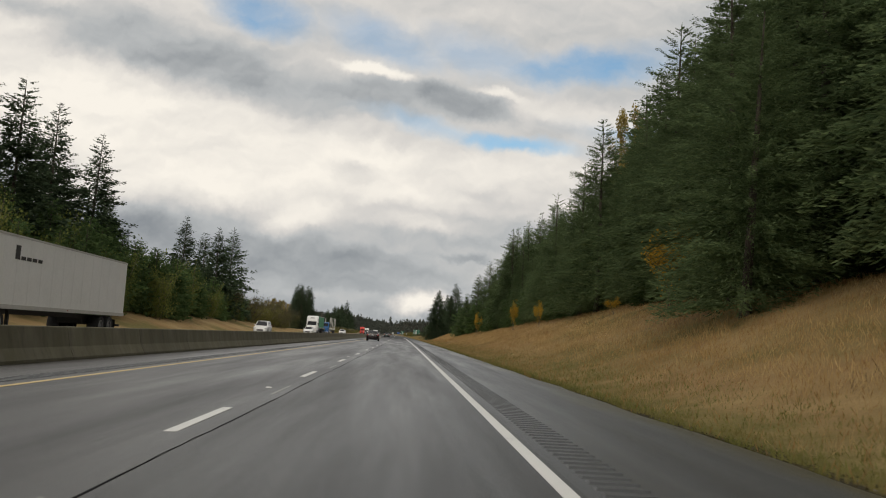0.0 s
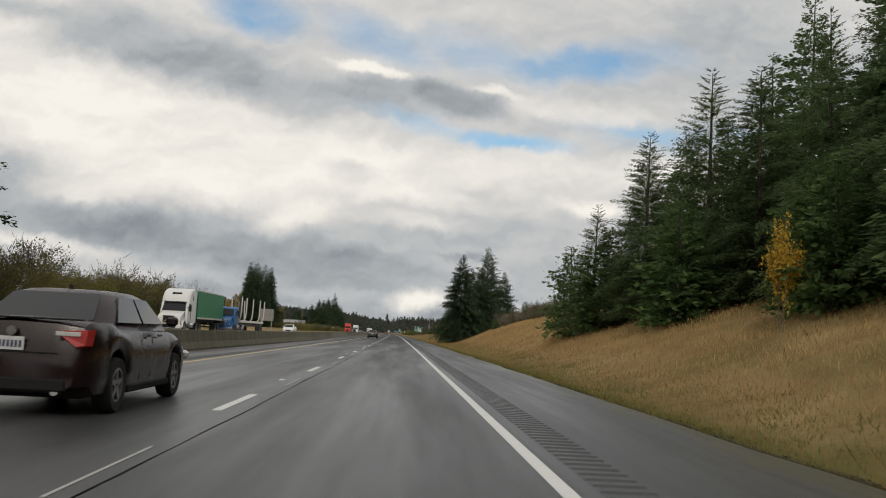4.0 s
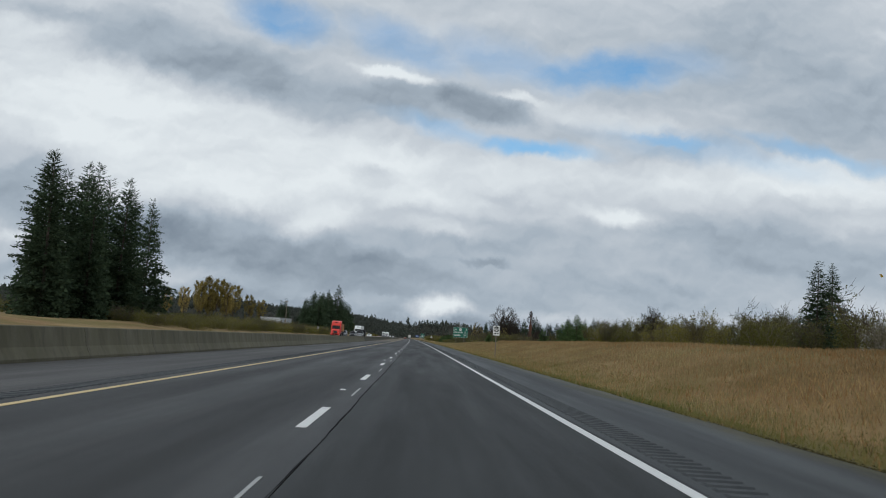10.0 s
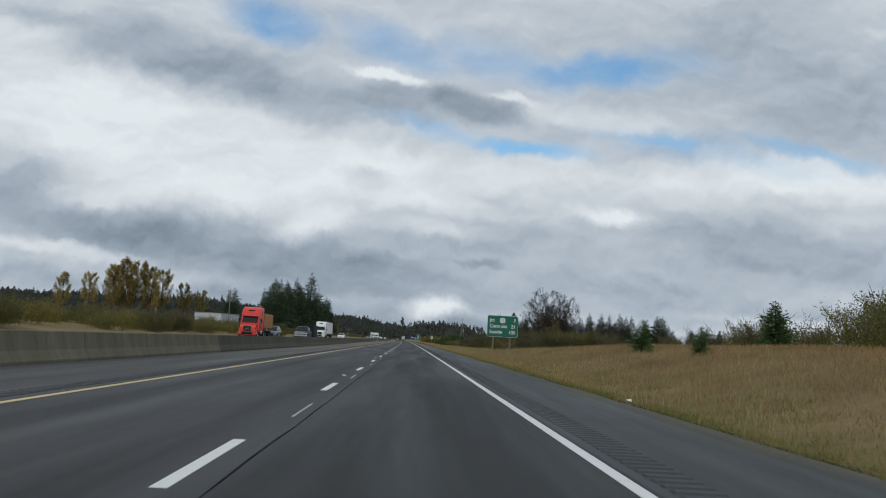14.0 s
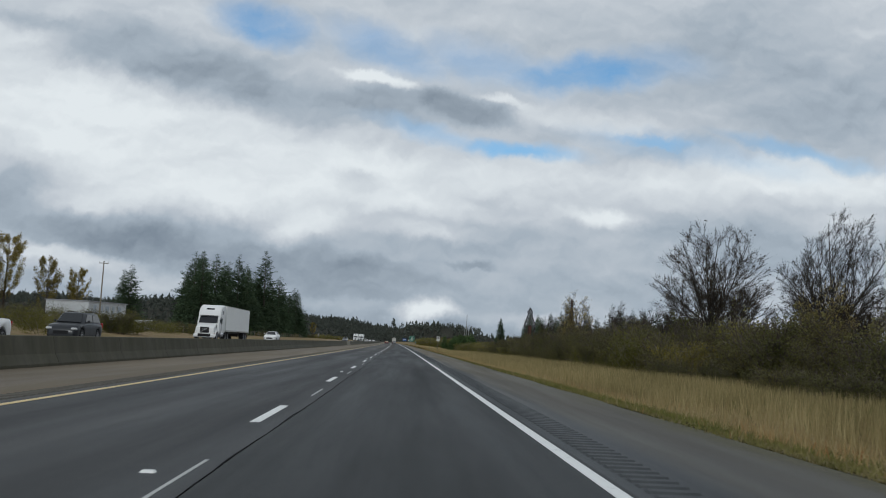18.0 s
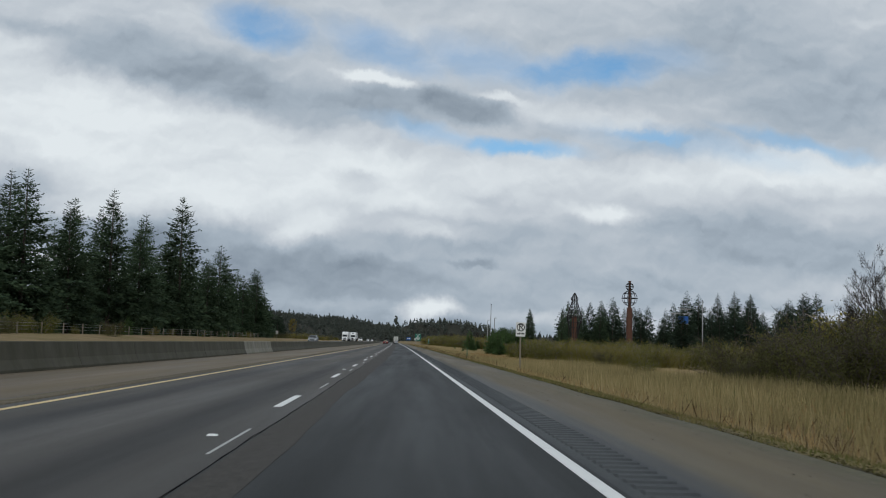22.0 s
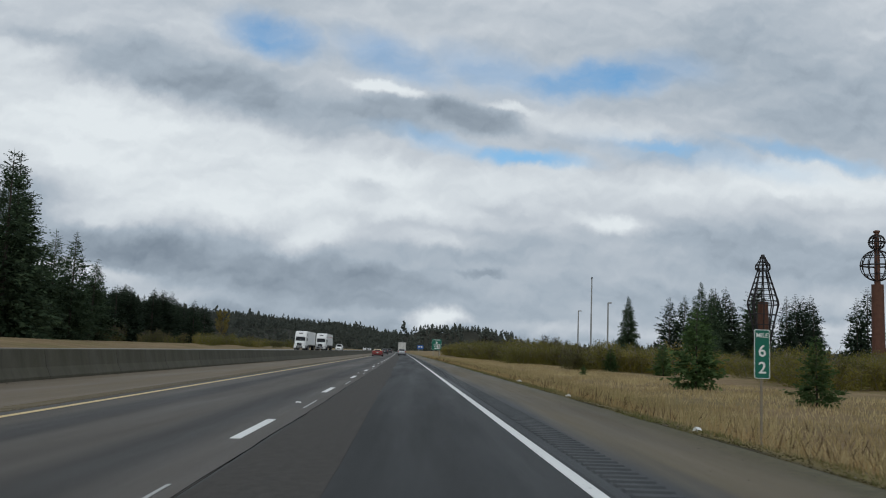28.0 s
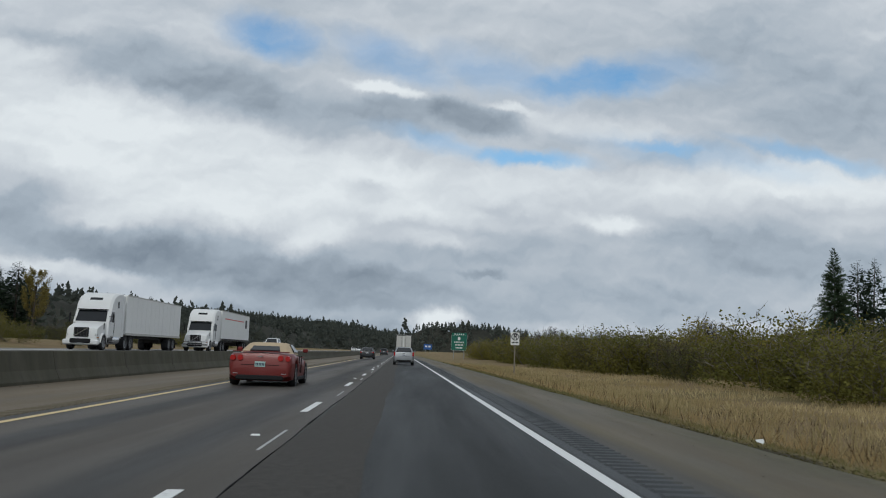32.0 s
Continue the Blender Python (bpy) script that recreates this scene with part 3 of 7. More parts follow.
def barrier_mesh(name, mat, notch):
    prof = [(-0.305, 0), (-0.305, 0.075), (-0.18, 0.33), (-0.085, 0.79), (-0.07, 0.81), (0.07, 0.81), (0.085, 0.79), (0.18, 0.33), (0.305, 0.075), (0.305, 0)]
    ys = [0.012, SEG * 0.22, SEG * 0.22 + 0.02, SEG * 0.34, SEG * 0.34 + 0.02, SEG * 0.66, SEG * 0.66 + 0.02, SEG * 0.78, SEG * 0.78 + 0.02, SEG - 0.012]
    rings = []
    for i, y in enumerate(ys):
        cut = notch and i in (2, 3, 6, 7)
        rings.append([(x * (0.5 if cut and z < 0.05 else 1), y, max(z, 0.05) if cut and z < 0.05 else z) for x, z in prof])
    return Geo().loft(rings).mesh(name, mat)


wall_me = [barrier_mesh("concrete_barrier", CONCRETE, False), barrier_mesh("concrete_barrier", CONCRETE_NEW, False), barrier_mesh("concrete_barrier", CONCRETE_DARK, False)]
s = -66.0
while s < 1440:
    u = lerp(s, WALL_U)
    u2 = lerp(s + SEG, WALL_U)
    pale = 243 < s < 282 or 690 < s < 700
    ob = new("concrete_barrier", wall_me[1 if pale else 2 if s > 440 else 0])
    tagged(ob, "pale newer concrete median barrier block" if pale else "stained concrete median barrier block on the road shoulder", "barrier", "median barrier")
    ob.matrix_basis = spot(s, u, 0.018, -math.degrees(math.atan2(u2 - u, SEG)))
    s += SEG

# loose stones and grit swept against the barrier and the shoulder's edge
rng_g = np.random.default_rng(21)
STONE = leafy("grey_brown_grit", (0.07, 0.062, 0.05), (0.20, 0.18, 0.15), 0)


def grit(name, label, count, srange, place, size):
    """Many small angular stones over a strip, as stuff."""
    s = rng_g.uniform(*srange, count)
    u = place(s) + rng_g.normal(0, 1, count) * 0.16
    r = size * rng_g.uniform(0.4, 1.5, count) ** 1.5
    base = np.array([(1, 0, 0), (0, 1, 0), (-1, 0, 0), (0, -1, 0), (0.1, 0.1, 0.8)])
    turn = rng_g.uniform(0, 6.28, count)
    c, q = np.cos(turn)[:, None], np.sin(turn)[:, None]
    x = (base[None, :, 0] * c - base[None, :, 1] * q) * r[:, None] * 1.2
    y = (base[None, :, 0] * q + base[None, :, 1] * c) * r[:, None]
    z = base[None, :, 2] * r[:, None]
    v = np.stack([x + (u - s * np.abs(s) / 90000.0)[:, None], y + s[:, None], z + 0.004], 2)
    k = np.arange(count)[:, None, None] * 5
    f = (k + np.array([(0, 1, 4), (1, 2, 4), (2, 3, 4), (3, 0, 4)])[None]).reshape(-1, 3)
    me = bpy.data.meshes.new(name)
    me.from_pydata(v.reshape(-1, 3).tolist(), [], f.tolist())
    me.materials.append(STONE)
    tagged(part(name, me, STONE), label, "gravel", kind="stuff")


wall_s, wall_u = np.array([p for p, _ in WALL_U]), np.array([q for _, q in WALL_U])
grit("barrier_grit", "loose stones and grit along the foot of the barrier", 5200, (200, 1050), lambda s: np.interp(s, wall_s, wall_u) + 0.42, 0.022)
grit("shoulder_grit", "loose stones along the ragged shoulder edge", 5200, (-20, 1050), lambda s: 4.66 + 0 * s, 0.009)
grit("shoulder_litter", "scattered grit over the dusty shoulder", 2200, (540, 1050), lambda s: 3.9 + 0.4 * np.sin(s * 1.7), 0.011)

# ---------------------------------------------------------------- trees
NEEDLES = leafy("dark_fir_needles", (0.092, 0.138, 0.066), (0.170, 0.225, 0.105), 0.55)
NEEDLES_DARK = leafy("deep_fir_needles", (0.043, 0.069, 0.041), (0.095, 0.132, 0.072))
NEEDLES_FAR = leafy("distant_fir_needles", (0.024, 0.038, 0.027), (0.054, 0.076, 0.046))
NEEDLES_Y = leafy("young_fir_needles", (0.068, 0.118, 0.046), (0.125, 0.185, 0.070), 0.5)
ALDER = leafy("green_alder_leaves", (0.105, 0.140, 0.036), (0.20, 0.235, 0.070), 0.5, hue2=(0.17, 0.17, 0.05))
OLIVE = leafy("olive_shrub_leaves", (0.120, 0.122, 0.030), (0.178, 0.168, 0.044), hue2=(0.205, 0.165, 0.038))
BRUSH = leafy("dull_brush_leaves", (0.088, 0.090, 0.034), (0.130, 0.128, 0.048), hue2=(0.135, 0.118, 0.046))
GOLD = leafy("golden_leaves", (0.42, 0.26, 0.035), (0.68, 0.46, 0.085))
DEAD_LEAF = leafy("dead_brown_leaves", (0.030, 0.022, 0.013), (0.080, 0.058, 0.030))
COTTON = leafy("olive_brown_leaves", (0.16, 0.135, 0.038), (0.34, 0.265, 0.080), hue2=(0.32, 0.25, 0.09))
TWIGS = leafy("grey_brown_twigs", (0.115, 0.102, 0.078), (0.25, 0.222, 0.172))
BARE_TWIGS = leafy("dark_bare_twigs", (0.026, 0.022, 0.018), (0.062, 0.052, 0.042))
BARE_BARK = plain("dark_grey_bark", (0.036, 0.031, 0.027), 0.95, 0, 0.3, 5, 0.4)
BARK = plain("rough_bark", (0.065, 0.052, 0.042), 0.95, 0, 0.35, 5, 0.5)
# leaf colour of the distant hills, with the haze of distance mixed into it
FARWOOD_HAZY = leafy("far_wood", (0.070, 0.080, 0.070), (0.098, 0.106, 0.088))
# hill ground, coloured dark to stand for the shade between the far trees
FARFLOOR_SHADE = plain("far_wood_floor", (0.040, 0.040, 0.032), 0.95, 0, 0.4, 0.05, 0, 0.1)

def kite_mesh(name, P, D, W, mat):
    """Many leaf or needle sprays in one mesh: start points, directions with length, and half-width vectors."""
    n = len(P)
    v = np.empty((n, 4, 3))
    v[:, 0] = P
    v[:, 1] = P + D * 0.55 + W
    v[:, 2] = P + D
    v[:, 3] = P + D * 0.55 - W
    v[:, 1, 2] -= 0.04 * np.linalg.norm(D, axis=1)
    v[:, 3, 2] -= 0.04 * np.linalg.norm(D, axis=1)
    me = bpy.data.meshes.new(name)
    me.from_pydata(v.reshape(-1, 3).tolist(), [], np.arange(n * 4).reshape(n, 4).tolist())
    me.materials.append(mat)
    return me


def conifer(seed, height, spread, gaps, mat, base=0.04, droop=0.3, per=16, step=0.46, fine=1.0, taper=0.92, plump=1.0):
    """Trunk and crown meshes of a fir: whorls of boughs, each a flat ragged fan of needle sprays."""
    r = np.random.default_rng(seed)
    P, D, W = [], [], []
    z = height * base
    lean = r.uniform(-0.015, 0.015, 2)
    bulge = r.uniform(0, 6.28)
    while z < height * 0.985:
        f = z / height
        reach = spread * (1 - f) ** taper * (0.62 + 0.38 * min(1, f / 0.14)) + 0.10
        for _ in range(max(4, int(r.normal(7.5, 1) * (0.8 if f > 0.75 else 1)))):
            if r.random() < gaps:
                continue
            a = r.uniform(0, 2 * math.pi)
            length = reach * r.uniform(0.5, 1.2) * (1 + 0.12 * math.sin(2 * a + bulge + f * 5))
            out = np.array([math.cos(a), math.sin(a), 0])
            side = np.array([-out[1], out[0], 0])
            rise = r.uniform(0.0, 0.3) + 0.36 * f
            k = max(4, int(per * (0.25 + 0.75 * length / spread)))
            t = r.uniform(0.1, 1.0, k) ** 0.7
            curve = length * (rise * t - droop * (1.1 - f) * t * t * 1.3)
            q = out[None] * (length * t)[:, None]
            q[:, 2] = z + curve + r.normal(0, 0.03 * length, k)
            q[:, :2] += lean * z
            sgn = np.where(r.random(k) < 0.5, -1, 1) * r.uniform(0.1, 1.0, k)
            d = out[None] * r.uniform(0.5, 1.0, k)[:, None] + side[None] * sgn[:, None]
            d[:, 2] = r.uniform(-0.45, 0.12, k) + 0.25 * f
            d /= np.linalg.norm(d, axis=1)[:, None]
            ln = (0.26 * length * (1.12 - t) + 0.05 * length + 0.07) * r.uniform(0.6, 1.35, k) * fine
            d *= ln[:, None]
            w = np.cross(d, r.normal(0, 0.45, (k, 3)) + np.array([0, 0, 1.0]))
            w /= np.linalg.norm(w, axis=1)[:, None] + 1e-6
            w *= (ln * r.uniform(0.20, 0.34, k) * plump + 0.012)[:, None]
            P.append(q), D.append(d), W.append(w)
        z += step * r.uniform(0.65, 1.35) * (0.65 + 0.5 * (1 - f)) * height / 16.0
    # short inner sprays that close the middle of the crown
    k = int(per * 85)
    f = 1 - (1 - r.uniform(base, 0.95, k)) ** 0.8
    a = r.uniform(0, 2 * math.pi, k)
    q = spread * (1 - f) ** taper * r.uniform(0.03, 0.74, k)
    P.append(np.stack([np.cos(a) * q + lean[0] * f * height, np.sin(a) * q + lean[1] * f * height, f * height - 0.15 * q], 1))
    d = np.stack([np.cos(a) * 0.8, np.sin(a) * 0.8, r.uniform(-0.6, 0.35, k)], 1) * (r.uniform(0.4, 1.1, k) * fine * (0.25 + 0.85 * (1 - f)))[:, None] * min(1, height / 12)
    D.append(d)
    w = np.cross(d, r.normal(0, 1, (k, 3)))
    W.append(w / (np.linalg.norm(w, axis=1)[:, None] + 1e-6) * np.linalg.norm(d, axis=1)[:, None] * 0.30 * plump)
    # the leader
    P.append(np.array([[lean[0] * height, lean[1] * height, height * 0.955]]))
    D.append(np.array([[0.02, 0.0, height * 0.05]]))
    W.append(np.array([[0.04, 0.0, 0.0]]))
    crown = kite_mesh("crown", np.concatenate(P), np.concatenate(D), np.concatenate(W), mat)
    g = Geo()
    g.tube([(0, 0, -0.4), (0, 0, height * 0.1), (lean[0] * height * 0.5, lean[1] * height * 0.5, height * 0.5), (lean[0] * height, lean[1] * height, height * 0.97)],
           [height * 0.014 + 0.05, height * 0.011 + 0.03, height * 0.007 + 0.02, 0.02], 7)
    return g.mesh("trunk", BARK, 40), crown


def poplar(seed, height, spread, leaves, mat, leaf=0.3):
    """Trunk and foliage meshes of an upright tree with steep limbs."""
    r = np.random.default_rng(seed)
    g = Geo()
    g.tube([(0, 0, -0.3), (0.05, 0, height * 0.4), (0, 0.1, height * 0.94)], [height * 0.014, height * 0.009, 0.02], 6)
    P = []
    for _ in range(46):
        f = r.uniform(0.12, 0.86)
        a = r.uniform(0, 6.283)
        ln = height * (0.32 * (1 - f) + 0.08) * r.uniform(0.7, 1.2)
        w = spread * r.uniform(0.4, 1.0) * (0.5 + 0.5 * math.sin(math.pi * min(1, f * 1.1)))
        tip = (math.cos(a) * w, math.sin(a) * w, f * height + ln)
        mid = (tip[0] * 0.62, tip[1] * 0.62, f * height + ln * 0.4)
        g.tube([(0, 0, f * height), mid, tip], [0.05, 0.03, 0.008], 3, caps=False)
        k = leaves // 46
        t = r.uniform(0.25, 1.05, k)[:, None]
        q = np.array(mid)[None] * (1 - t) + np.array(tip)[None] * t
        P.append(q + r.normal(0, leaf * 1.1, (k, 3)))
    P = np.concatenate(P)
    n = len(P)
    D = r.normal(0, 1, (n, 3))
    D *= (leaf * r.uniform(0.6, 1.4, n) / np.linalg.norm(D, axis=1))[:, None]
    W = np.cross(D, r.normal(0, 1, (n, 3)))
    W *= (np.linalg.norm(D, axis=1) * 0.36 / (np.linalg.norm(W, axis=1) + 1e-6))[:, None]
    return g.mesh("trunk", BARK, 50), kite_mesh("foliage", P, D, W, mat)


def broadleaf(seed, height, spread, leaves, mat, stems=1, levels=4, leaf=0.16, upright=0.6, start=0.18, twigs=0, twig=0.7, wood_mat=None):
    """Branch and crown meshes of a tree or shrub; the crown holds the leaves or, on bare trees, the fine twigs."""
    r = np.random.default_rng(seed)
    g = Geo()
    tips = []

    def grow(p, d, length, rad, level):
        pts, rad_l = [tuple(p)], [rad]
        q = Vector(p)
        d = Vector(d)
        for i in range(2 if level > 1 else 3):
            d = (d + Vector(r.normal(0, 0.13, 3)) + Vector((0, 0, 0.07 * upright))).normalized()
            q = q + d * (length / (2 if level > 1 else 3))
            pts.append(tuple(q))
            rad_l.append(rad * (1 - 0.4 * (i + 1) / 3))
            if level >= levels - 2:
                tips.append((tuple(q), tuple(d)))
        g.tube(pts, rad_l, 5 if level == 0 else 3, caps=False)
        if level >= levels:
            return
        for i in range(int(r.integers(3, 5))):
            k = r.uniform(0.35, 1.0) if level else r.uniform(start + 0.15, 1.0)
            at = Vector(pts[0]).lerp(Vector(pts[-1]), k)
            a = r.uniform(0, 2 * math.pi)
            side = Vector((math.cos(a), math.sin(a), r.uniform(0.1, 0.7)))
            nd = (d * upright + side * (1.15 - upright)).normalized()
            grow(at, nd, length * r.uniform(0.5, 0.78), max(rad * 0.48, 0.007), level + 1)

    for k in range(stems):
        a = r.uniform(0, 2 * math.pi)
        w = r.uniform(0.0, 1.0) if stems > 1 else 0.0
        d = Vector((math.cos(a) * w * spread / height, math.sin(a) * w * spread / height, 1)).normalized()
        p = (math.cos(a) * w * spread * 0.25, math.sin(a) * w * spread * 0.25, -0.2)
        grow(p, d, height * r.uniform(0.36, 0.5), height * (0.015 if stems == 1 else 0.006) + 0.008, 0)
    wood = g.mesh("trunk", wood_mat or (TWIGS if stems > 1 else BARK), 50)
    T = np.array([q for q, _ in tips])
    TD = np.array([d for _, d in tips])
    P, D, W = [], [], []
    if leaves:
        i = r.integers(0, len(T), leaves)
        q = T[i] + r.normal(0, leaf * 1.5, (leaves, 3))
        if stems > 4:
            low = r.random(leaves) < 0.38
            q[low, 2] *= r.uniform(0.08, 0.85, low.sum())
        P.append(q)
        d = r.normal(0, 1, (leaves, 3))
        d *= (leaf * r.uniform(0.6, 1.5, leaves) / np.linalg.norm(d, axis=1))[:, None]
        w = np.cross(d, r.normal(0, 1, (leaves, 3)))
        w *= (np.linalg.norm(d, axis=1) * 0.36 / (np.linalg.norm(w, axis=1) + 1e-6))[:, None]
        D.append(d), W.append(w)
    if twigs:
        i = r.integers(0, len(T), twigs)
        P.append(T[i] + r.normal(0, 0.08, (twigs, 3)))
        d = TD[i] * 0.7 + r.normal(0, 0.5, (twigs, 3)) + np.array([0, 0, 0.25])
        d *= (twig * r.uniform(0.5, 1.3, twigs) / np.linalg.norm(d, axis=1))[:, None]
        w = np.cross(d, r.normal(0, 1, (twigs, 3)))
        w *= (r.uniform(0.010, 0.02, twigs) / (np.linalg.norm(w, axis=1) + 1e-6))[:, None]
        D.append(d), W.append(w)
    if not P:
        return wood, None
    me = kite_mesh("foliage", np.concatenate(P), np.concatenate(D), np.concatenate(W), mat)
    if twigs:
        me.materials.append(wood_mat or TWIGS)
        idx = np.zeros(leaves + twigs, dtype=np.int32)
        idx[leaves:] = 1
        me.polygons.foreach_set("material_index", idx)
    return wood, me


def bare_crown(seed, height, spread, limbs=17, leaves=0, mat=None, low=0.04, twigs=3.0):
    """Branch and twig meshes of a leafless tree: limbs fan out straight from a short trunk, with side shoots and fine twigs."""
    r = np.random.default_rng(seed)
    g = Geo()
    P, D, W = [], [], []
    g.tube([(0.0, 0.0, -0.3), (0.04, 0.03, height * 0.08), (0.0, 0.05, height * 0.22), (0.03, 0.0, height * 0.42)],
           [height * 0.017, height * 0.013, height * 0.010, height * 0.005], 7, caps=False)

    def room(p, d):
        """How far a shoot can go before it leaves the rounded crown."""
        c = np.array([0, 0, height * 0.50])
        k = np.array([spread, spread, height * 0.50])
        a, b = (p - c) / k, d / k
        q2, q1, q0 = b @ b, a @ b, a @ a - 1
        return max(0.0, (-q1 + math.sqrt(max(0.0, q1 * q1 - q2 * q0))) / q2)

    def shoot(p, d, length, thick, level):
        side = r.normal(0, 1, 3)
        pts = [p]
        n = 4 if level == 0 else 3
        for i in range(n):
            d = d + np.array([0, 0, 0.05]) + r.normal(0, 0.06, 3)
            d = d / np.linalg.norm(d)
            pts.append(pts[-1] + d * length / n)
        g.tube([tuple(q) for q in pts], [thick * (1 - 0.75 * i / n) for i in range(n + 1)], 4 if level == 0 else 3, caps=False)
        # fine twigs along the outer part
        k = int(length * twigs * (1.0, 2.6, 4.5)[level]) + 3
        f = r.uniform(0.35, 1.0, k) * n
        i = np.minimum(f.astype(int), n - 1)
        Q = np.array(pts)
        base = Q[i] + (Q[i + 1] - Q[i]) * (f - i)[:, None]
        way = d[None] * 1.0 + r.normal(0, 0.42, (k, 3)) + np.array([0, 0, 0.22])
        way *= (r.uniform(0.25, 0.75, k) * height / 13 / np.linalg.norm(way, axis=1))[:, None]
        w = np.cross(way, r.normal(0, 1, (k, 3)))
        P.append(base), D.append(way)
        W.append(w / (np.linalg.norm(w, axis=1)[:, None] + 1e-6) * r.uniform(0.007, 0.012, (k, 1)))
        if level == 2:
            return
        for f in np.arange(0.22 if level == 0 else 0.3, 0.97, 0.085 if level == 0 else 0.17):
            at = f * n
            i = min(int(at), n - 1)
            q = Q[i] + (Q[i + 1] - Q[i]) * (at - i)
            side = np.cross(d, r.normal(0, 1, 3))
            side /= np.linalg.norm(side) + 1e-6
            nd = d * 0.80 + side * r.uniform(0.35, 0.85) + np.array([0, 0, 0.08])
            nd /= np.linalg.norm(nd)
            ln = min((0.50 if level == 0 else 0.55) * length * (1.15 - 0.7 * f) * r.uniform(0.7, 1.15), room(q, nd) * r.uniform(0.85, 1.03))
            if ln > 0.12:
                shoot(q, nd, ln, max(0.011, thick * (1 - 0.7 * f) * 0.55), level + 1)

    for i in range(limbs):
        a = i * 2.39996 + r.uniform(-0.3, 0.3)
        tilt = math.radians(4 + 82 * ((i + 0.5) / limbs) ** 0.68 + r.uniform(-4, 4))
        d = np.array([math.cos(a) * math.sin(tilt), math.sin(a) * math.sin(tilt), math.cos(tilt)])
        p = np.array([0, 0.03, height * (low + 0.06 + 0.26 * r.random() ** 1.3)])
        shoot(p, d, room(p, d) * r.uniform(0.88, 1.02), height * r.uniform(0.0046, 0.0066), 0)
    P, D, W = np.concatenate(P), np.concatenate(D), np.concatenate(W)
    i = r.integers(0, len(P), len(P) // 2)
    d = D[i] * r.uniform(0.35, 0.7, (len(i), 1)) + r.normal(0, 0.09, (len(i), 3))
    w = np.cross(d, r.normal(0, 1, d.shape))
    w *= 0.007 / (np.linalg.norm(w, axis=1)[:, None] + 1e-6)
    base = P[i] + D[i] * r.uniform(0.3, 0.95, (len(i), 1))
    tips = P + D
    P, D, W = np.concatenate([P, base]), np.concatenate([D, d]), np.concatenate([W, w])
    twig_count = len(P)
    if leaves:
        i = r.integers(0, len(tips), leaves)
        d = r.normal(0, 1, (leaves, 3))
        d *= (0.13 * r.uniform(0.6, 1.4, leaves) / np.linalg.norm(d, axis=1))[:, None]
        w = np.cross(d, r.normal(0, 1, (leaves, 3)))
        w *= (np.linalg.norm(d, axis=1) * 0.36 / (np.linalg.norm(w, axis=1) + 1e-6))[:, None]
        P, D, W = np.concatenate([P, tips[i] + r.normal(0, 0.06, (leaves, 3))]), np.concatenate([D, d]), np.concatenate([W, w])
    me = kite_mesh("twig_spray", P, D, W, BARE_TWIGS)
    if leaves:
        me.materials.append(mat)
        idx = np.zeros(len(P), dtype=np.int32)
        idx[twig_count:] = 1
        me.polygons.foreach_set("material_index", idx)
    return g.mesh("trunk", BARE_BARK, 50), me


KINDS = {}


def plant_kind(key, name, label, category, group, meshes, crown_name="crown"):
    KINDS[key] = (name, label, category, group, meshes, crown_name)


def plant(key, s, u, scale=1.0, wide=None, turn=None, label=""):
    """Stands one plant on the ground."""
    name, lab, cat, group, (wood, crown), crown_name = KINDS[key]
    z = land(s, u)
    root = thing(name, label or lab, cat, group)
    w = scale if wide is None else wide
    a = random.uniform(0, 360) if turn is None else turn
    root.matrix_basis = pose(u + bend(s), s, z, random.uniform(-1.5, 1.5), random.uniform(-1.5, 1.5), a) @ Matrix.Diagonal((w, w, scale, 1))
    part("trunk", wood, BARK, root)
    if crown:
        part(crown_name, crown, NEEDLES, root)
    return root


FIR_SHAPES = ((16, 5.0, 0.03, 0.30, 0.80), (16, 4.5, 0.08, 0.42, 0.72), (16, 5.5, 0.05, 0.26, 0.84), (16, 4.3, 0.10, 0.34, 0.70))
for i, (h, sp, gap, droop, tp) in enumerate(FIR_SHAPES):
    plant_kind("fir%d" % i, "fir_tree", "tall dark green fir tree with drooping boughs", "tree", "roadside firs", conifer(40 + i, h, sp * 0.98, gap, NEEDLES_DARK, 0.03, droop, 62, 0.42, 0.62, tp))
    plant_kind("near%d" % i, "fir_tree", "tall dark green fir at the edge of a dense wood", "tree", "firs of the roadside wood", conifer(50 + i, h, sp, gap, NEEDLES, 0.03, droop, 230, 0.40, 0.40, tp, 0.34))
for i, (h, sp, gap, droop, tp) in enumerate(FIR_SHAPES):
    plant_kind("wood%d" % i, "fir_tree", "tall green fir inside a dense roadside wood", "tree", "firs of the roadside wood", conifer(55 + i, h, sp, gap, NEEDLES, 0.03, droop, 34, 0.44, 0.8, tp))
for i in range(2):
    plant_kind("far%d" % i, "fir_tree", "dark fir tree in a wood beyond the field", "tree", "firs of the far woods", conifer(65 + i, 16, 4.8 + 0.6 * i, 0.02, NEEDLES_FAR, 0.02, 0.26, 24, 0.5, 0.95, 0.8))
for i in range(2):
    plant_kind("planted%d" % i, "plantation_fir", "dark green fir in a dense planted wood", "tree", "firs of the planted wood", KINDS["far%d" % i][4])
plant_kind("spruce", "spruce_tree", "broad dense dark spruce tree with boughs to the ground", "tree", "roadside firs", conifer(61, 15, 6.0, 0.01, NEEDLES_DARK, 0.005, 0.34, 380, 0.21, 0.42, 0.90, 0.34))
plant_kind("column", "spruce_tree", "dense dark spruce with a narrow upright crown", "tree", "roadside firs", conifer(64, 16, 3.4, 0.02, NEEDLES_DARK, 0.02, 0.22, 60, 0.40, 0.62, 0.55))
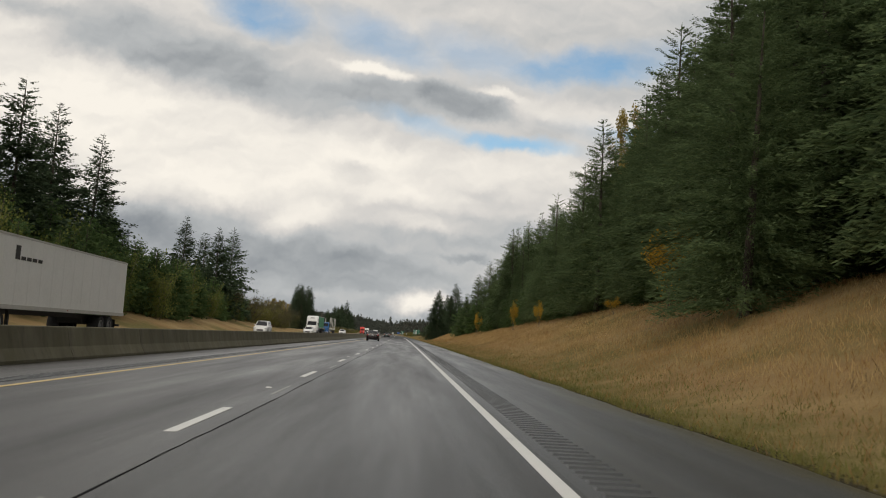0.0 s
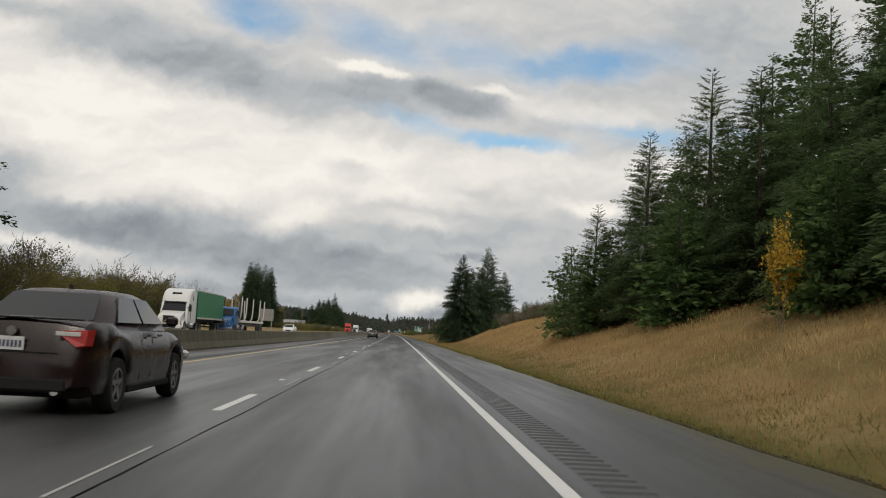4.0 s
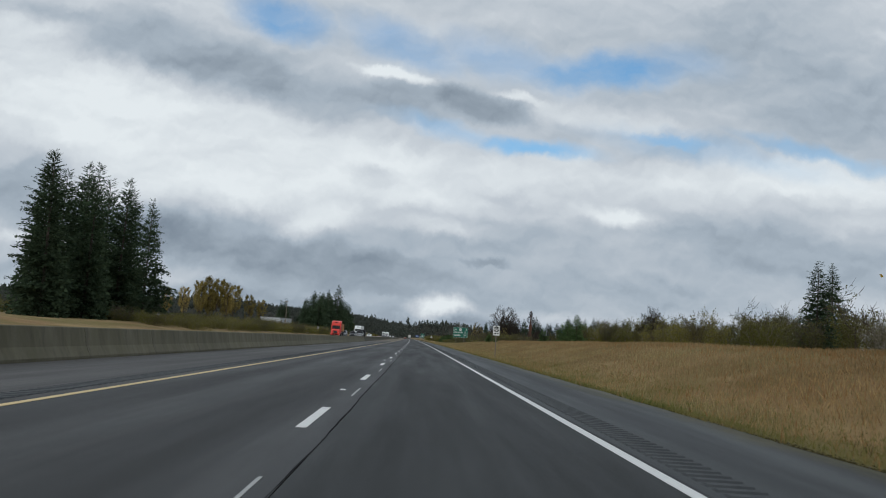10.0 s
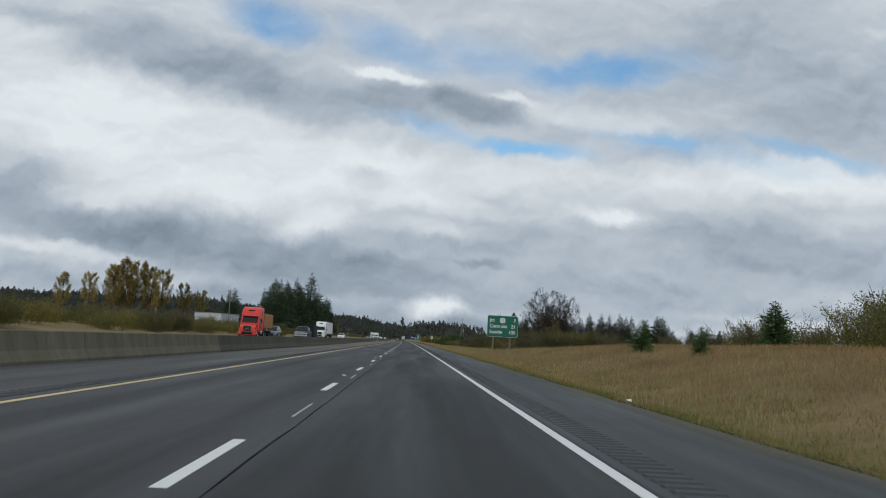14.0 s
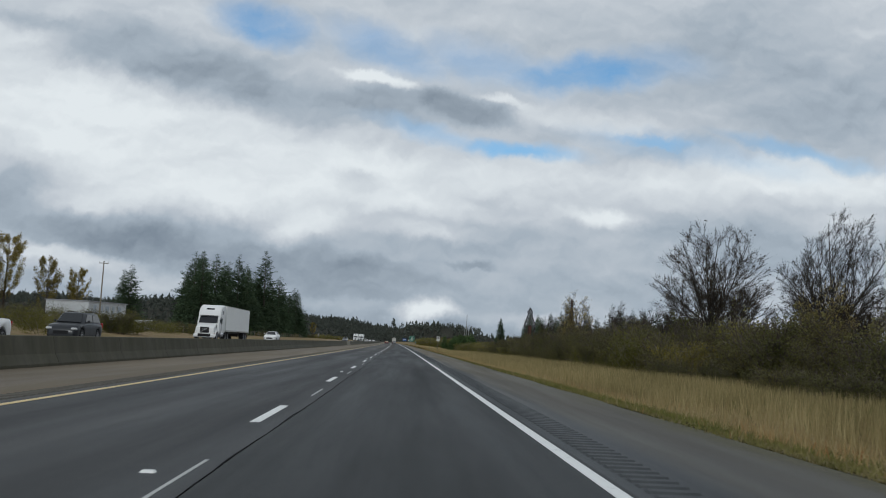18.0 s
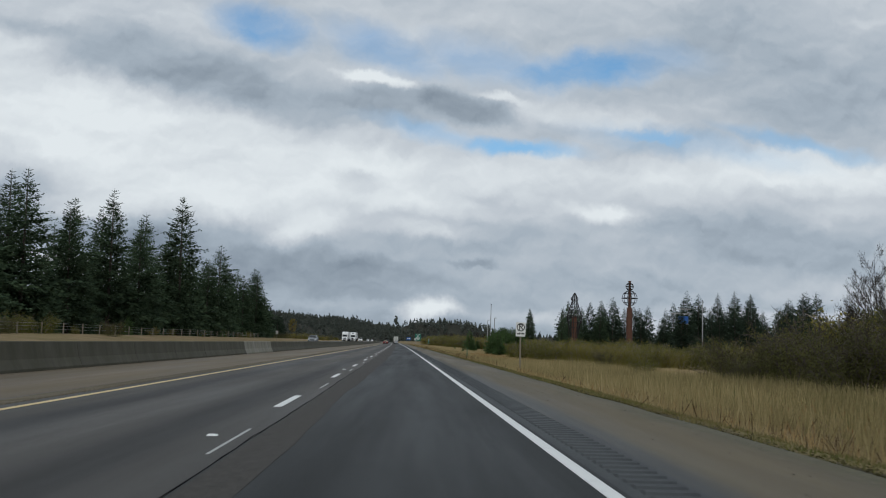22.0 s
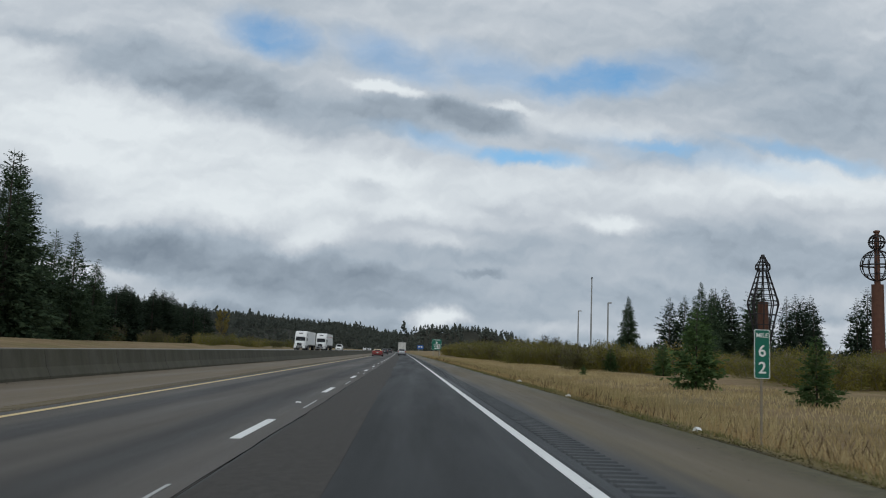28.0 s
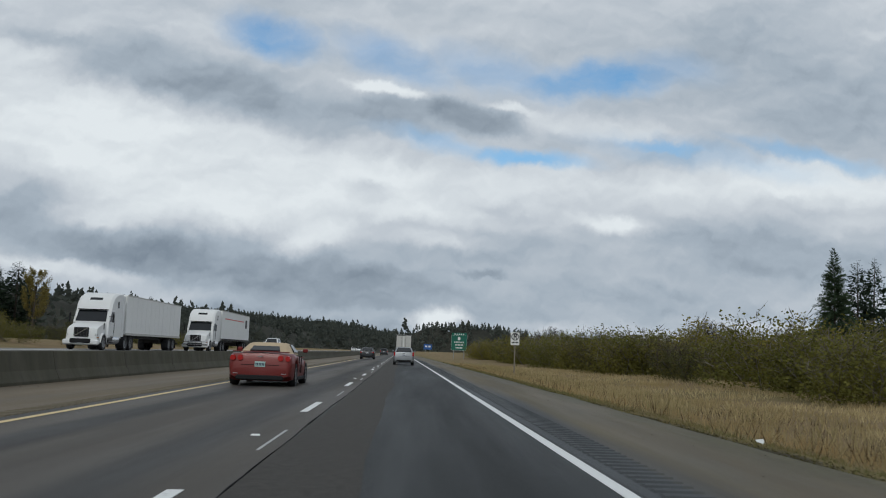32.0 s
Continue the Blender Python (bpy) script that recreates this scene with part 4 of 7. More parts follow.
plant_kind("broad", "spruce_tree", "broad dense dark spruce standing behind the field", "tree", "roadside firs", conifer(63, 16, 5.4, 0.02, NEEDLES_DARK, 0.02, 0.24, 70, 0.42, 0.6, 0.82))
plant_kind("spruce_b", "spruce_tree", "dark spruce tree with ragged upswept boughs", "tree", "roadside firs", conifer(62, 15, 5.8, 0.02, NEEDLES_DARK, 0.01, 0.30, 210, 0.25, 0.46, 0.88, 0.38))
for i in range(2):
    plant_kind("young%d" % i, "young_fir_tree", "young bushy green fir tree", "tree", "young firs", conifer(70 + i, 5, 2.2, 0.02, NEEDLES_Y, 0.01, 0.14, 20, 0.58, 0.9, 0.72))
for i in range(3):
    plant_kind("alder%d" % i, "alder_tree", "young alder tree in dull green leaf", "tree", "roadside alders",
               broadleaf(80 + i, 6, 3.0, 3600, ALDER, 6, 2, 0.15, 0.66), "foliage")
for i in range(3):
    plant_kind("bare%d" % i, "bare_tree", "leafless grey-brown autumn tree with fine twigs", "tree", "bare trees",
               bare_crown(90 + i, 12, 4.0, 30, 1500, DEAD_LEAF, 0.02, 3.6), "twig_spray")
for i in range(2):
    plant_kind("birch%d" % i, "half_leafless_tree", "slender autumn tree with thin yellow-brown leaves and bare tips", "tree", "half-leafless trees",
               bare_crown(96 + i, 12, 3.3, 20, 6500, COTTON, 0.06, 2.6), "foliage")
plant_kind("fan", "bare_tree", "slim leafless grey tree with steep straight twigs", "tree", "bare trees", bare_crown(99, 10, 2.2, 14, 150, DEAD_LEAF, 0.04, 3.2), "twig_spray")
for i in range(3):
    plant_kind("scrub%d" % i, "shrub", "brown half-leafless shrub thicket in the verge", "shrub", "bare shrubs",
               broadleaf(100 + i, 4, 3.8, 5200, BRUSH, 6, 2, 0.075, 0.55, 0.1, 350, 0.6, BARK), "foliage")
for i in range(3):
    plant_kind("brush%d" % i, "thicket_bush", "dull olive-brown bush in a dense roadside thicket", "shrub", "bushes of the thicket", KINDS["scrub%d" % i][4], "foliage")
for i in range(2):
    plant_kind("twiggy%d" % i, "twiggy_shrub", "leafless shrub of fine pale upright twigs", "shrub", "bare shrubs",
               broadleaf(140 + i, 4, 3.2, 420, BRUSH, 7, 2, 0.08, 0.66, 0.0, 1300, 0.5), "foliage")
for i in range(3):
    plant_kind("olive%d" % i, "leafy_shrub", "dense olive-green shrub turning yellow", "shrub", "leafy shrubs",
               broadleaf(110 + i, 4, 4.2, 3600, OLIVE, 6, 2, 0.098, 0.48, 0.1, 260, 0.5), "foliage")
for i in range(3):
    plant_kind("hedge%d" % i, "willow_shrub", "olive-yellow willow shrub in a dense roadside thicket", "shrub", "thicket shrubs", KINDS["olive%d" % i][4], "foliage")
plant_kind("gold", "golden_sapling", "small sapling with golden autumn leaves", "tree", "golden saplings", broadleaf(120, 4.5, 0.9, 2600, GOLD, 2, 3, 0.10, 0.90), "foliage")
for i in range(2):
    plant_kind("cotton%d" % i, "cottonwood_tree", "tall upright cottonwood with thin brown-gold leaves", "tree", "cottonwoods", poplar(130 + i, 20, 3.6, 9000, COTTON, 0.24), "foliage")
for i in range(3):
    plant_kind("verge%d" % i, "verge_bush", "olive-brown bush on the rough far verge", "shrub", "bushes of the far verge", KINDS["olive%d" % i if i else "scrub0"][4], "foliage")
rr = random.Random(5)
fir = lambda: "fir%d" % rr.randrange(4)
near = lambda: "near%d" % rr.randrange(4)

# the wood on the bank, beside the first stretch
s = -30.0
while s < 170:
    edge = lerp(s, [(-40, 20.4), (20, 20), (60, 20), (100, 18.8), (130, 16.8), (170, 13.0)])
    for row in range(3):
        u = edge + 0.6 + row * 5.0 + rr.uniform(-1.6, 1.6)
        h = rr.uniform(0.75, 1.02) + 0.16 * row
        h *= lerp(s, [(20, 1.62), (60, 1.46), (85, 1.25), (99, 0.98), (109, 0.62), (121, 0.62), (130, 1.02), (140, 1.02), (152, 0.82), (170, 0.58)])
        kind_ = near() if row == 0 and s > 5 else "wood%d" % rr.randrange(4)
        plant(kind_, s + rr.uniform(-1.8, 1.8), u, h, h * rr.uniform(0.92, 1.2))
    if rr.random() < 0.6:
        plant("young%d" % rr.randrange(2), s + rr.uniform(-2, 2), edge - rr.uniform(0.3, 1.8), rr.uniform(0.6, 1.3))
    s += 4.4
plant("near2", 27, 14.4, 0.85, 1.0)
plant("near0", 34, 16.4, 1.15, 1.1)
for s, u, k in ((101, 14.0, 1.0), (86, 14.8, 0.75), (138, 12.6, 1.0)):
    plant("gold", s, u, k, k * 0.7)
plant("gold", 41, 15.6, 1.6, 1.5, turn=20, label="slender young tree with thin golden leaves before firs")
plant("gold", 58.8, 16.4, 0.38, 0.45, turn=70, label="small spreading bush with yellow autumn leaves")
plant("cotton0", 84.4, 23.7, 1.08, 0.75, turn=0, label="tall narrow golden-leaved tree rising above the firs")
# the clump by the road after the wood
plant("spruce_b", 283, 11.6, 0.5, 0.72, label="low bushy dark spruce beside a taller one")
plant("spruce", 268.5, 11.3, 1.03, 0.97, label="broad dense dark spruce standing beside the road shoulder")
plant("spruce_b", 288, 17.9, 1.14, 1.12)
plant("spruce_b", 280, 15.8, 0.85, 0.95)
plant("spruce_b", 300, 16.0, 0.95, 0.95)
plant("spruce_b", 295, 22, 0.85, 0.85)
plant("gold", 304, 13.5, 1.2)
plant("young0", 246, 15.2, 0.42)
plant("young1", 253, 20.5, 0.7)
# shrubs on the crest of the bank
for i in range(40):
    s = rr.uniform(196, 330)
    plant(rr.choice(("twiggy0", "twiggy1", "twiggy0", "scrub0")), s, rr.uniform(18, 25), rr.uniform(0.55, 0.95))
for i in range(34):
    plant(rr.choice(("twiggy0", "twiggy1", "scrub1", "twiggy0")), rr.uniform(205, 300), rr.uniform(17.5, 23), rr.uniform(0.4, 0.8))
for s, u, k in ((212, 25, 0.52), (206, 28, 0.55), (219, 29, 0.36), (300, 33, 0.5), (320, 36, 0.5)):
    plant("bare%d" % rr.randrange(3), s, u, k)
# shrubs and small trees behind the dry field
for i in range(70):
    s = rr.uniform(330, 520)
    u = rr.uniform(27, 52)
    plant(rr.choice(("olive0", "olive1", "olive2", "scrub0", "scrub1")), s, u, rr.uniform(0.95, 1.45) * (1.4 if u > 36 else 1))
for s, u, k in ((382, 32, 1.5), (402, 33, 1.4), (433, 32, 1.5), (437, 35, 1.6), (461, 33, 1.5), (499, 45, 2.0), (460, 46, 2.2), (466, 51, 2.0), (505, 40, 1.7), (440, 48, 1.8)):
    plant("olive%d" % rr.randrange(3), s, u, k, k * 0.8, label="tall rounded olive-green tree turning yellow")
for s, u, k in ((416, 22, 0.7), (406, 21.5, 0.8), (446, 12.8, 0.38), (437, 13.2, 0.26), (455, 24, 0.6), (470, 30, 0.9), (440, 34, 0.8)):
    plant("young%d" % rr.randrange(2), s, u, k)
plant("fir1", 373, 40, 0.62, 0.7)
plant("fir3", 377, 43.5, 0.64, 0.7)
for s, u, k in ((430, 38, 0.6), (552, 36, 0.55), (566, 38, 0.6), (450, 44, 0.6)):
    plant("bare%d" % rr.randrange(3), s, u, k)
# the two great bare trees and the thicket in front of them
plant("bare0", 601, 30.8, 1.28, 1.45, label="large bare autumn tree with a rounded crown of twigs")
plant("bare1", 574, 30.0, 1.05, 0.98, label="large bare autumn tree with a rounded crown of twigs")
plant("birch1", 570, 27.5, 0.62, 0.55)
plant("birch0", 636, 24.4, 0.86, 0.80)
plant("birch1", 622, 25.0, 0.42, 0.5)
plant("bare2", 684, 28.8, 0.71, 0.66)
plant("bare0", 690, 34, 0.55, 0.6)
for s, u, k in ((639, 30.5, 0.92), (642, 32.0, 0.98), (645, 33.2, 0.90), (641, 34.5, 0.85), (634, 33, 0.88), (648, 36, 0.92), (654, 38, 0.8), (629, 37, 0.95), (622, 39, 0.9), (627, 33.5, 0.72), (660, 41, 0.8),
                (668, 36, 0.7), (652, 32, 0.7)):
    plant("fan", s, u, k, k * rr.uniform(0.9, 1.2))
for i in range(6):
    plant("bare%d" % rr.randrange(3), rr.uniform(585, 660), rr.uniform(36, 50), rr.uniform(0.5, 0.7))
for i in range(170):
    s = rr.uniform(528, 680)
    u = lerp(s, [(528, 22), (560, 20.5), (600, 18.5), (640, 18.0), (680, 17)]) + 12 * rr.random() ** 1.3
    k = rr.uniform(0.8, 1.25) * lerp(u, [(16, 0.95), (20, 1.15), (24, 1.5), (30, 1.6)]) * lerp(s, [(560, 0.9), (600, 1.0), (640, 1.0), (680, 0.8)])
    plant(rr.choice(("brush0", "brush1", "brush2", "brush0", "brush1", "brush2", "hedge0")), s, u, k, k * 1.0)
for i in range(60):
    k = rr.uniform(0.35, 0.6)
    plant("brush%d" % rr.randrange(3), rr.uniform(505, 575), rr.uniform(17, 26), k, k * 1.5, label="low dark olive bushes before the bare trees")
for i in range(60):
    s = rr.uniform(668, 800)
    plant(rr.choice(("scrub0", "olive1", "olive2", "olive0")), s, rr.uniform(16, 45), rr.uniform(0.45, 0.8))
for i in range(50):
    plant("olive%d" % rr.randrange(3), rr.uniform(725, 900), rr.uniform(28, 52), rr.uniform(0.7, 1.05))
# young firs in the field
for s, u, k in ((782, 17, 0.75), (786, 18.5, 0.85), (790, 16.5, 0.7), (795, 18, 0.9), (800, 20, 1.0), (806, 18.5, 0.9), (812, 21, 1.05), (818, 20, 1.0), (825, 22, 1.1),
                (833, 24, 1.1), (845, 26, 1.15), (856, 28.5, 1.25), (838, 27, 1.1), (803, 23, 1.0), (792, 21, 0.9), (836, 14.8, 0.2)):
    plant("young%d" % rr.randrange(2), s, u, k, k * 1.15)
for i in range(64):
    k = rr.uniform(0.72, 1.0)
    s = rr.uniform(716, 780)
    plant("hedge%d" % rr.randrange(3), s, lerp(s, [(716, 23), (740, 18.5), (780, 17)]) + 16 * rr.random() ** 1.3, k, k * 1.1)
plant("young1", 878, 19.6, 1.08, 0.98, label="bushy green fir standing alone in the field")
plant("young0", 859, 19.0, 0.64, 0.6)
for i in range(34):
    k = rr.uniform(1.0, 1.3)
    plant("hedge%d" % rr.randrange(3), rr.uniform(866, 912), rr.uniform(33, 50), k, k)
for i in range(30):
    k = rr.uniform(0.8, 1.15)
    plant("hedge%d" % rr.randrange(3), rr.uniform(900, 1000), rr.uniform(40, 64), k, k * 1.2)
for s, u, k in ((905, 17.5, 0.22), (925, 31, 0.8), (935, 27, 0.6)):
    plant("young%d" % rr.randrange(2), s, u, k)
# olive shrubs along the last stretch
for i in range(150):
    s = rr.uniform(915, 1180)
    lo = lerp(s, [(918, 34), (926, 20.5), (950, 20.5), (956, 38), (982, 38), (990, 21), (1040, 20.5), (1180, 20)])
    k = rr.uniform(1.05, 1.5) * (1.2 if s > 985 else 0.95)
    plant(rr.choice(("hedge0", "hedge1", "hedge2", "hedge0", "hedge1", "scrub2", "hedge2")), s, lo + 18 * rr.random() ** 1.4, k, k * 1.3)
for i in range(16):
    plant("bare%d" % rr.randrange(3), rr.uniform(1060, 1190), rr.uniform(26, 46), rr.uniform(0.48, 0.62))
for i in range(18):
    plant("twiggy%d" % rr.randrange(2), rr.uniform(1030, 1180), rr.uniform(24, 42), rr.uniform(1.0, 1.4))
# the row of firs behind, on the far side of the field
for i in range(34):
    s = rr.uniform(985, 1160)
    u = lerp(s, [(985, 160), (1080, 115), (1160, 85)]) + rr.uniform(-5, 35)
    plant("far%d" % rr.randrange(2), s, u, rr.uniform(1.3, 1.85))
plant("spruce", 1087, 67.5, 1.36, 0.95)
plant("spruce_b", 1070, 84, 1.6, 1.15)
plant("fir0", 1078, 89, 1.45, 1.2)
plant("fir3", 1062, 79, 1.2, 1.0)
for s, u, k in ((1086, 94, 1.4), (1075, 100, 1.4)):
    plant("fir2", s, u, k, k * 1.15)
for i in range(58):
    plant("far%d" % rr.randrange(2), rr.uniform(875, 1030), rr.uniform(112, 215), rr.uniform(0.8, 1.2))

# left: green young growth and firs on the bank beside the first stretch
for i in range(150):
    s = rr.uniform(20, 175)
    d = abs(rr.gauss(0, 4.0))
    h = lerp(s, [(-10, 1.9), (80, 1.8), (115, 1.65), (150, 1.35), (175, 0.95)]) * rr.uniform(0.66, 1.05) * (0.8 + 0.05 * d)
    key = rr.choice(("alder0", "alder1", "alder2", "young0", "young1", "young0"))
    plant(key, s, -lerp(s, [(-10, 29.5), (80, 30), (172, 31.5)]) - d, h * (1.15 if key[0] == "y" else 1.0), h * (1.1 if key[0] == "y" else 0.8))
for s, u, k in ((142, -37, 1.0), (160, -34.8, 1.05), (180, -36.2, 1.18), (172, -40, 1.05), (122, -44, 1.0), (104, -44, 1.15), (86, -37.5, 1.32), (97, -37, 1.26), (76, -37, 1.34),
                (180, -38, 0.6), (140, -46, 0.8), (92, -42, 1.2), (118, -50, 0.95), (108, -39, 1.0), (68, -38, 1.3)):
    plant(fir(), s, u, k, k * 1.1)
for i in range(34):
    s = rr.uniform(165, 262)
    plant(rr.choice(("scrub0", "scrub1", "olive2", "scrub2")), s, -rr.uniform(31, 44), rr.uniform(1.5, 2.3))
# fir group beyond the information sign
for s, u, k in ((384, -42.6, 1.18), (388, -45, 1.24), (394, -41.6, 1.22), (400, -44.5, 1.28), (405, -41.4, 1.22), (410, -45, 1.26), (413, -43, 1.2), (398, -47, 1.2), (407, -48, 1.2), (424, -43.4, 1.26)):
    plant("column" if s < 415 else "fir2", s, u, k, k * (0.95 if s < 415 else 0.8))
plant("olive0", 336, -47, 1.25)
for s, u, k in ((284, -44, 2.3), (290, -48, 2.6), (297, -44, 2.4), (305, -50, 2.6), (278, -50, 2.5), (312, -46, 1.9), (268, -46, 2.0)):
    plant("olive%d" % rr.randrange(3), s, u, k, k * 0.75, label="tall rounded olive-green tree turning yellow")
for i in range(70):
    plant(rr.choice(("scrub0", "scrub1", "olive2", "scrub2", "olive1")), rr.uniform(400, 640), -rr.uniform(44, 80), rr.uniform(0.7, 1.2))
for i in range(95):
    k = rr.uniform(0.55, 0.95)
    plant("verge%d" % rr.randrange(3), rr.uniform(440, 628), -rr.uniform(29, 41), k, k * 1.25)
for i in range(42):
    k = rr.uniform(0.4, 0.75)
    plant("verge%d" % rr.randrange(3), rr.uniform(388, 446), -rr.uniform(28.5, 40), k, k * 1.25)
for i in range(30):
    k = rr.uniform(0.45, 0.8)
    plant("verge%d" % rr.randrange(3), rr.uniform(640, 735), -rr.uniform(31, 44), k, k * 1.25)
# cottonwoods
for s, u, k in ((702, -92, 1.1), (708, -97, 1.15), (712, -86, 1.0), (715, -103, 1.05), (698, -106, 0.85), (720, -80, 0.8), (690, -112, 0.8), (726, -75, 0.7), (705, -88, 0.95),
                (700, -99, 1.0), (704, -95, 0.85), (712, -91, 1.05)):
    plant("cotton%d" % rr.randrange(2), s, u, k, k * 1.15)
for i in range(40):
    plant(rr.choice(("scrub0", "olive2", "olive1", "scrub2")), rr.uniform(560, 730), -rr.uniform(48, 90), rr.uniform(0.6, 1.2))
for s, u, k in ((650, -56, 1.3), (656, -60, 1.4), (645, -53, 1.1), (660, -66, 1.5), (640, -60, 1.3)):
    plant("scrub%d" % rr.randrange(3), s, u, k)
# fir groups beyond the building
plant("fir2", 729, -64, 1.0)
plant("fir1", 733, -67, 0.92)
for s, u, k in ((732, -47.6, 1.26), (738, -51, 1.28), (745, -47, 1.3), (752, -52, 1.36), (761, -47, 1.2), (769, -50, 1.3), (780, -47.3, 1.5), (788, -52, 1.38), (796, -47, 1.32),
                (806, -50, 1.48), (818, -45, 1.80), (826, -50, 1.4), (836, -47, 1.15), (846, -52, 1.3), (855, -47, 1.2), (863, -46.3, 1.48), (872, -51, 1.3), (882, -46, 1.1), (892, -50, 1.3),
                (902, -46, 1.15), (912, -50, 1.3), (920, -45, 1.34), (927, -47, 1.42), (935, -50, 1.25), (944, -46, 0.95), (950, -51, 1.0), (958, -48, 0.8),
                (760, -58, 1.1), (790, -60, 1.2), (845, -58, 1.2), (880, -58, 1.2), (910, -58, 1.2)):
    plant(rr.choice(("fir0", "fir2", "broad", "fir1")), s, u, k, k * rr.uniform(0.95, 1.15))
for i in range(24):
    plant(rr.choice(("scrub0", "young0", "olive1")), rr.uniform(720, 900), -rr.uniform(39, 46), rr.uniform(0.3, 0.6))
# dense planted wood, last stretch, with bushes along its foot
for i in range(46):
    k = rr.uniform(0.45, 0.8)
    plant("verge%d" % rr.randrange(3), rr.uniform(968, 1110), -rr.uniform(29, 44), k, k * 1.3)
for i in range(190):
    s = rr.uniform(985, 1088)
    plant("planted%d" % rr.randrange(2), s, -rr.uniform(56, 92), rr.uniform(0.68, 0.8), rr.uniform(0.85, 1.1))
for i in range(26):
    plant(rr.choice(("scrub0", "olive1", "scrub1")), rr.uniform(960, 1120), -rr.uniform(40, 54), rr.uniform(0.5, 1.0))
plant("cotton1", 1070, -50, 0.48, 0.6, label="slim golden-brown tree before a dark fir wood")

# ---------------------------------------------------------------- far hills and woods, as stuff
rng = np.random.default_rng(11)


def ridge(name, label, pts, height, depth, trees):
    """A long wooded hill along a line, with its woods as many small clumps."""
    g = Geo()
    ks = 40
    rings = []
    line = []
    for i in range(ks + 1):
        f = i / ks * (len(pts) - 1)
        j = min(int(f), len(pts) - 2)
        a, b = Vector(pts[j]), Vector(pts[j + 1])
        p = a.lerp(b, f - j)
        d = (b - a).normalized()
        side = Vector((-d.y, d.x))
        h = height * p.z * (0.9 + 0.2 * noise.noise((i * 0.35, 1.0, 3.0)))
        line.append((p, side, h))
        rings.append([(p.x + side.x * q * depth, p.y + side.y * q * depth, -2 + h * c) for q, c in ((-1, 0), (-0.6, 0.45), (-0.25, 0.85), (0, 1), (0.3, 0.9), (0.7, 0.5), (1, 0))])
    g.loft(rings, caps=False, closed=False)
    ob = part(name, g, FARFLOOR_SHADE, smooth=60)
    tagged(ob, label, "hill", kind="structure")
    P, D, W = [], [], []
    for _ in range(trees):
        p, side, h = line[rng.integers(0, ks + 1)]
        q = rng.uniform(-0.95, 0.5)
        c = np.interp(q, [-1, -0.6, -0.25, 0, 0.3, 0.7, 1], [0, 0.45, 0.85, 1, 0.9, 0.5, 0])
        x, y = p.x + side.x * q * depth + rng.normal(0, 14), p.y + side.y * q * depth + rng.normal(0, 14)
        H = rng.uniform(5, 9) * (1.6 if rng.random() < 0.05 else 1)
        for k in range(9):
            a = rng.uniform(0, 6.28)
            f = k / 9
            r0 = (1 - f) ** 0.6 * H * 0.42
            P.append((x + math.cos(a) * r0 * 0.2, y + math.sin(a) * r0 * 0.2, -3 + h * c + H * f))
            D.append((math.cos(a) * r0 * 0.5, math.sin(a) * r0 * 0.5, H * 0.30))
            W.append((-math.sin(a) * r0 * 0.8, math.cos(a) * r0 * 0.8, 0))
    woods = part("far_woods", kite_mesh("far_woods", np.array(P), np.array(D), np.array(W), FARWOOD_HAZY), FARWOOD_HAZY)
    tagged(woods, "distant dark mixed woods covering a hill, greyed with painted haze", "woods", kind="stuff")


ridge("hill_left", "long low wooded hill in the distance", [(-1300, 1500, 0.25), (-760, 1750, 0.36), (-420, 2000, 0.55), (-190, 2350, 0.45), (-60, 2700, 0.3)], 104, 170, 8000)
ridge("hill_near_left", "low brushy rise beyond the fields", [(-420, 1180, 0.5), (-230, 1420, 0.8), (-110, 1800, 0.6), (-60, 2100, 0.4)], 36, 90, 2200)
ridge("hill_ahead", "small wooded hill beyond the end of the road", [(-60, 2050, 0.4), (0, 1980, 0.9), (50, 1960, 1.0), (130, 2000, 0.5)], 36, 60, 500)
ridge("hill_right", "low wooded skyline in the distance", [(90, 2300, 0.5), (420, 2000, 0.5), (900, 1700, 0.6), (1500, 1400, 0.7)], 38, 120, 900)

# ---------------------------------------------------------------- grass
REED = leafy("pale_reeds", (0.36, 0.285, 0.130), (0.60, 0.49, 0.26), patch_=(0.20, 0.175, 0.075))
STRAW = leafy("straw_grass", (0.43, 0.295, 0.140), (0.60, 0.435, 0.215), patch_=(0.34, 0.22, 0.095))
GREEN_GRASS = leafy("green_verge_grass", (0.092, 0.106, 0.028), (0.19, 0.190, 0.058), patch_=(0.22, 0.18, 0.072))
RED_GRASS = leafy("rusty_grass", (0.29, 0.155, 0.060), (0.42, 0.255, 0.11))
KHAKI = leafy("khaki_grass", (0.27, 0.200, 0.105), (0.45, 0.345, 0.185), patch_=(0.20, 0.145, 0.072))
FIELD = leafy("brown_field_grass", (0.30, 0.238, 0.125), (0.51, 0.415, 0.230), patch_=(0.25, 0.19, 0.09))
OLIVE_GRASS = leafy("olive_field_grass", (0.19, 0.165, 0.072), (0.34, 0.285, 0.140))
DULL_GRASS = leafy("dull_verge_grass", (0.085, 0.092, 0.034), (0.18, 0.175, 0.070), patch_=(0.20, 0.155, 0.075))
MOSS = leafy("dark_moss", (0.040, 0.038, 0.016), (0.105, 0.095, 0.040), patch_=(0.10, 0.085, 0.045))
SEED = leafy("dark_seed_heads", (0.035, 0.022, 0.012), (0.09, 0.06, 0.03))
LAND_U = np.array([4.6, 4.9, 5.4, 6.0, 6.6, 7.3, 8.1, 9, 10, 11, 12.2, 13.5, 15, 17, 19.5, 22.5, 26, 31, 38, 47, 58])
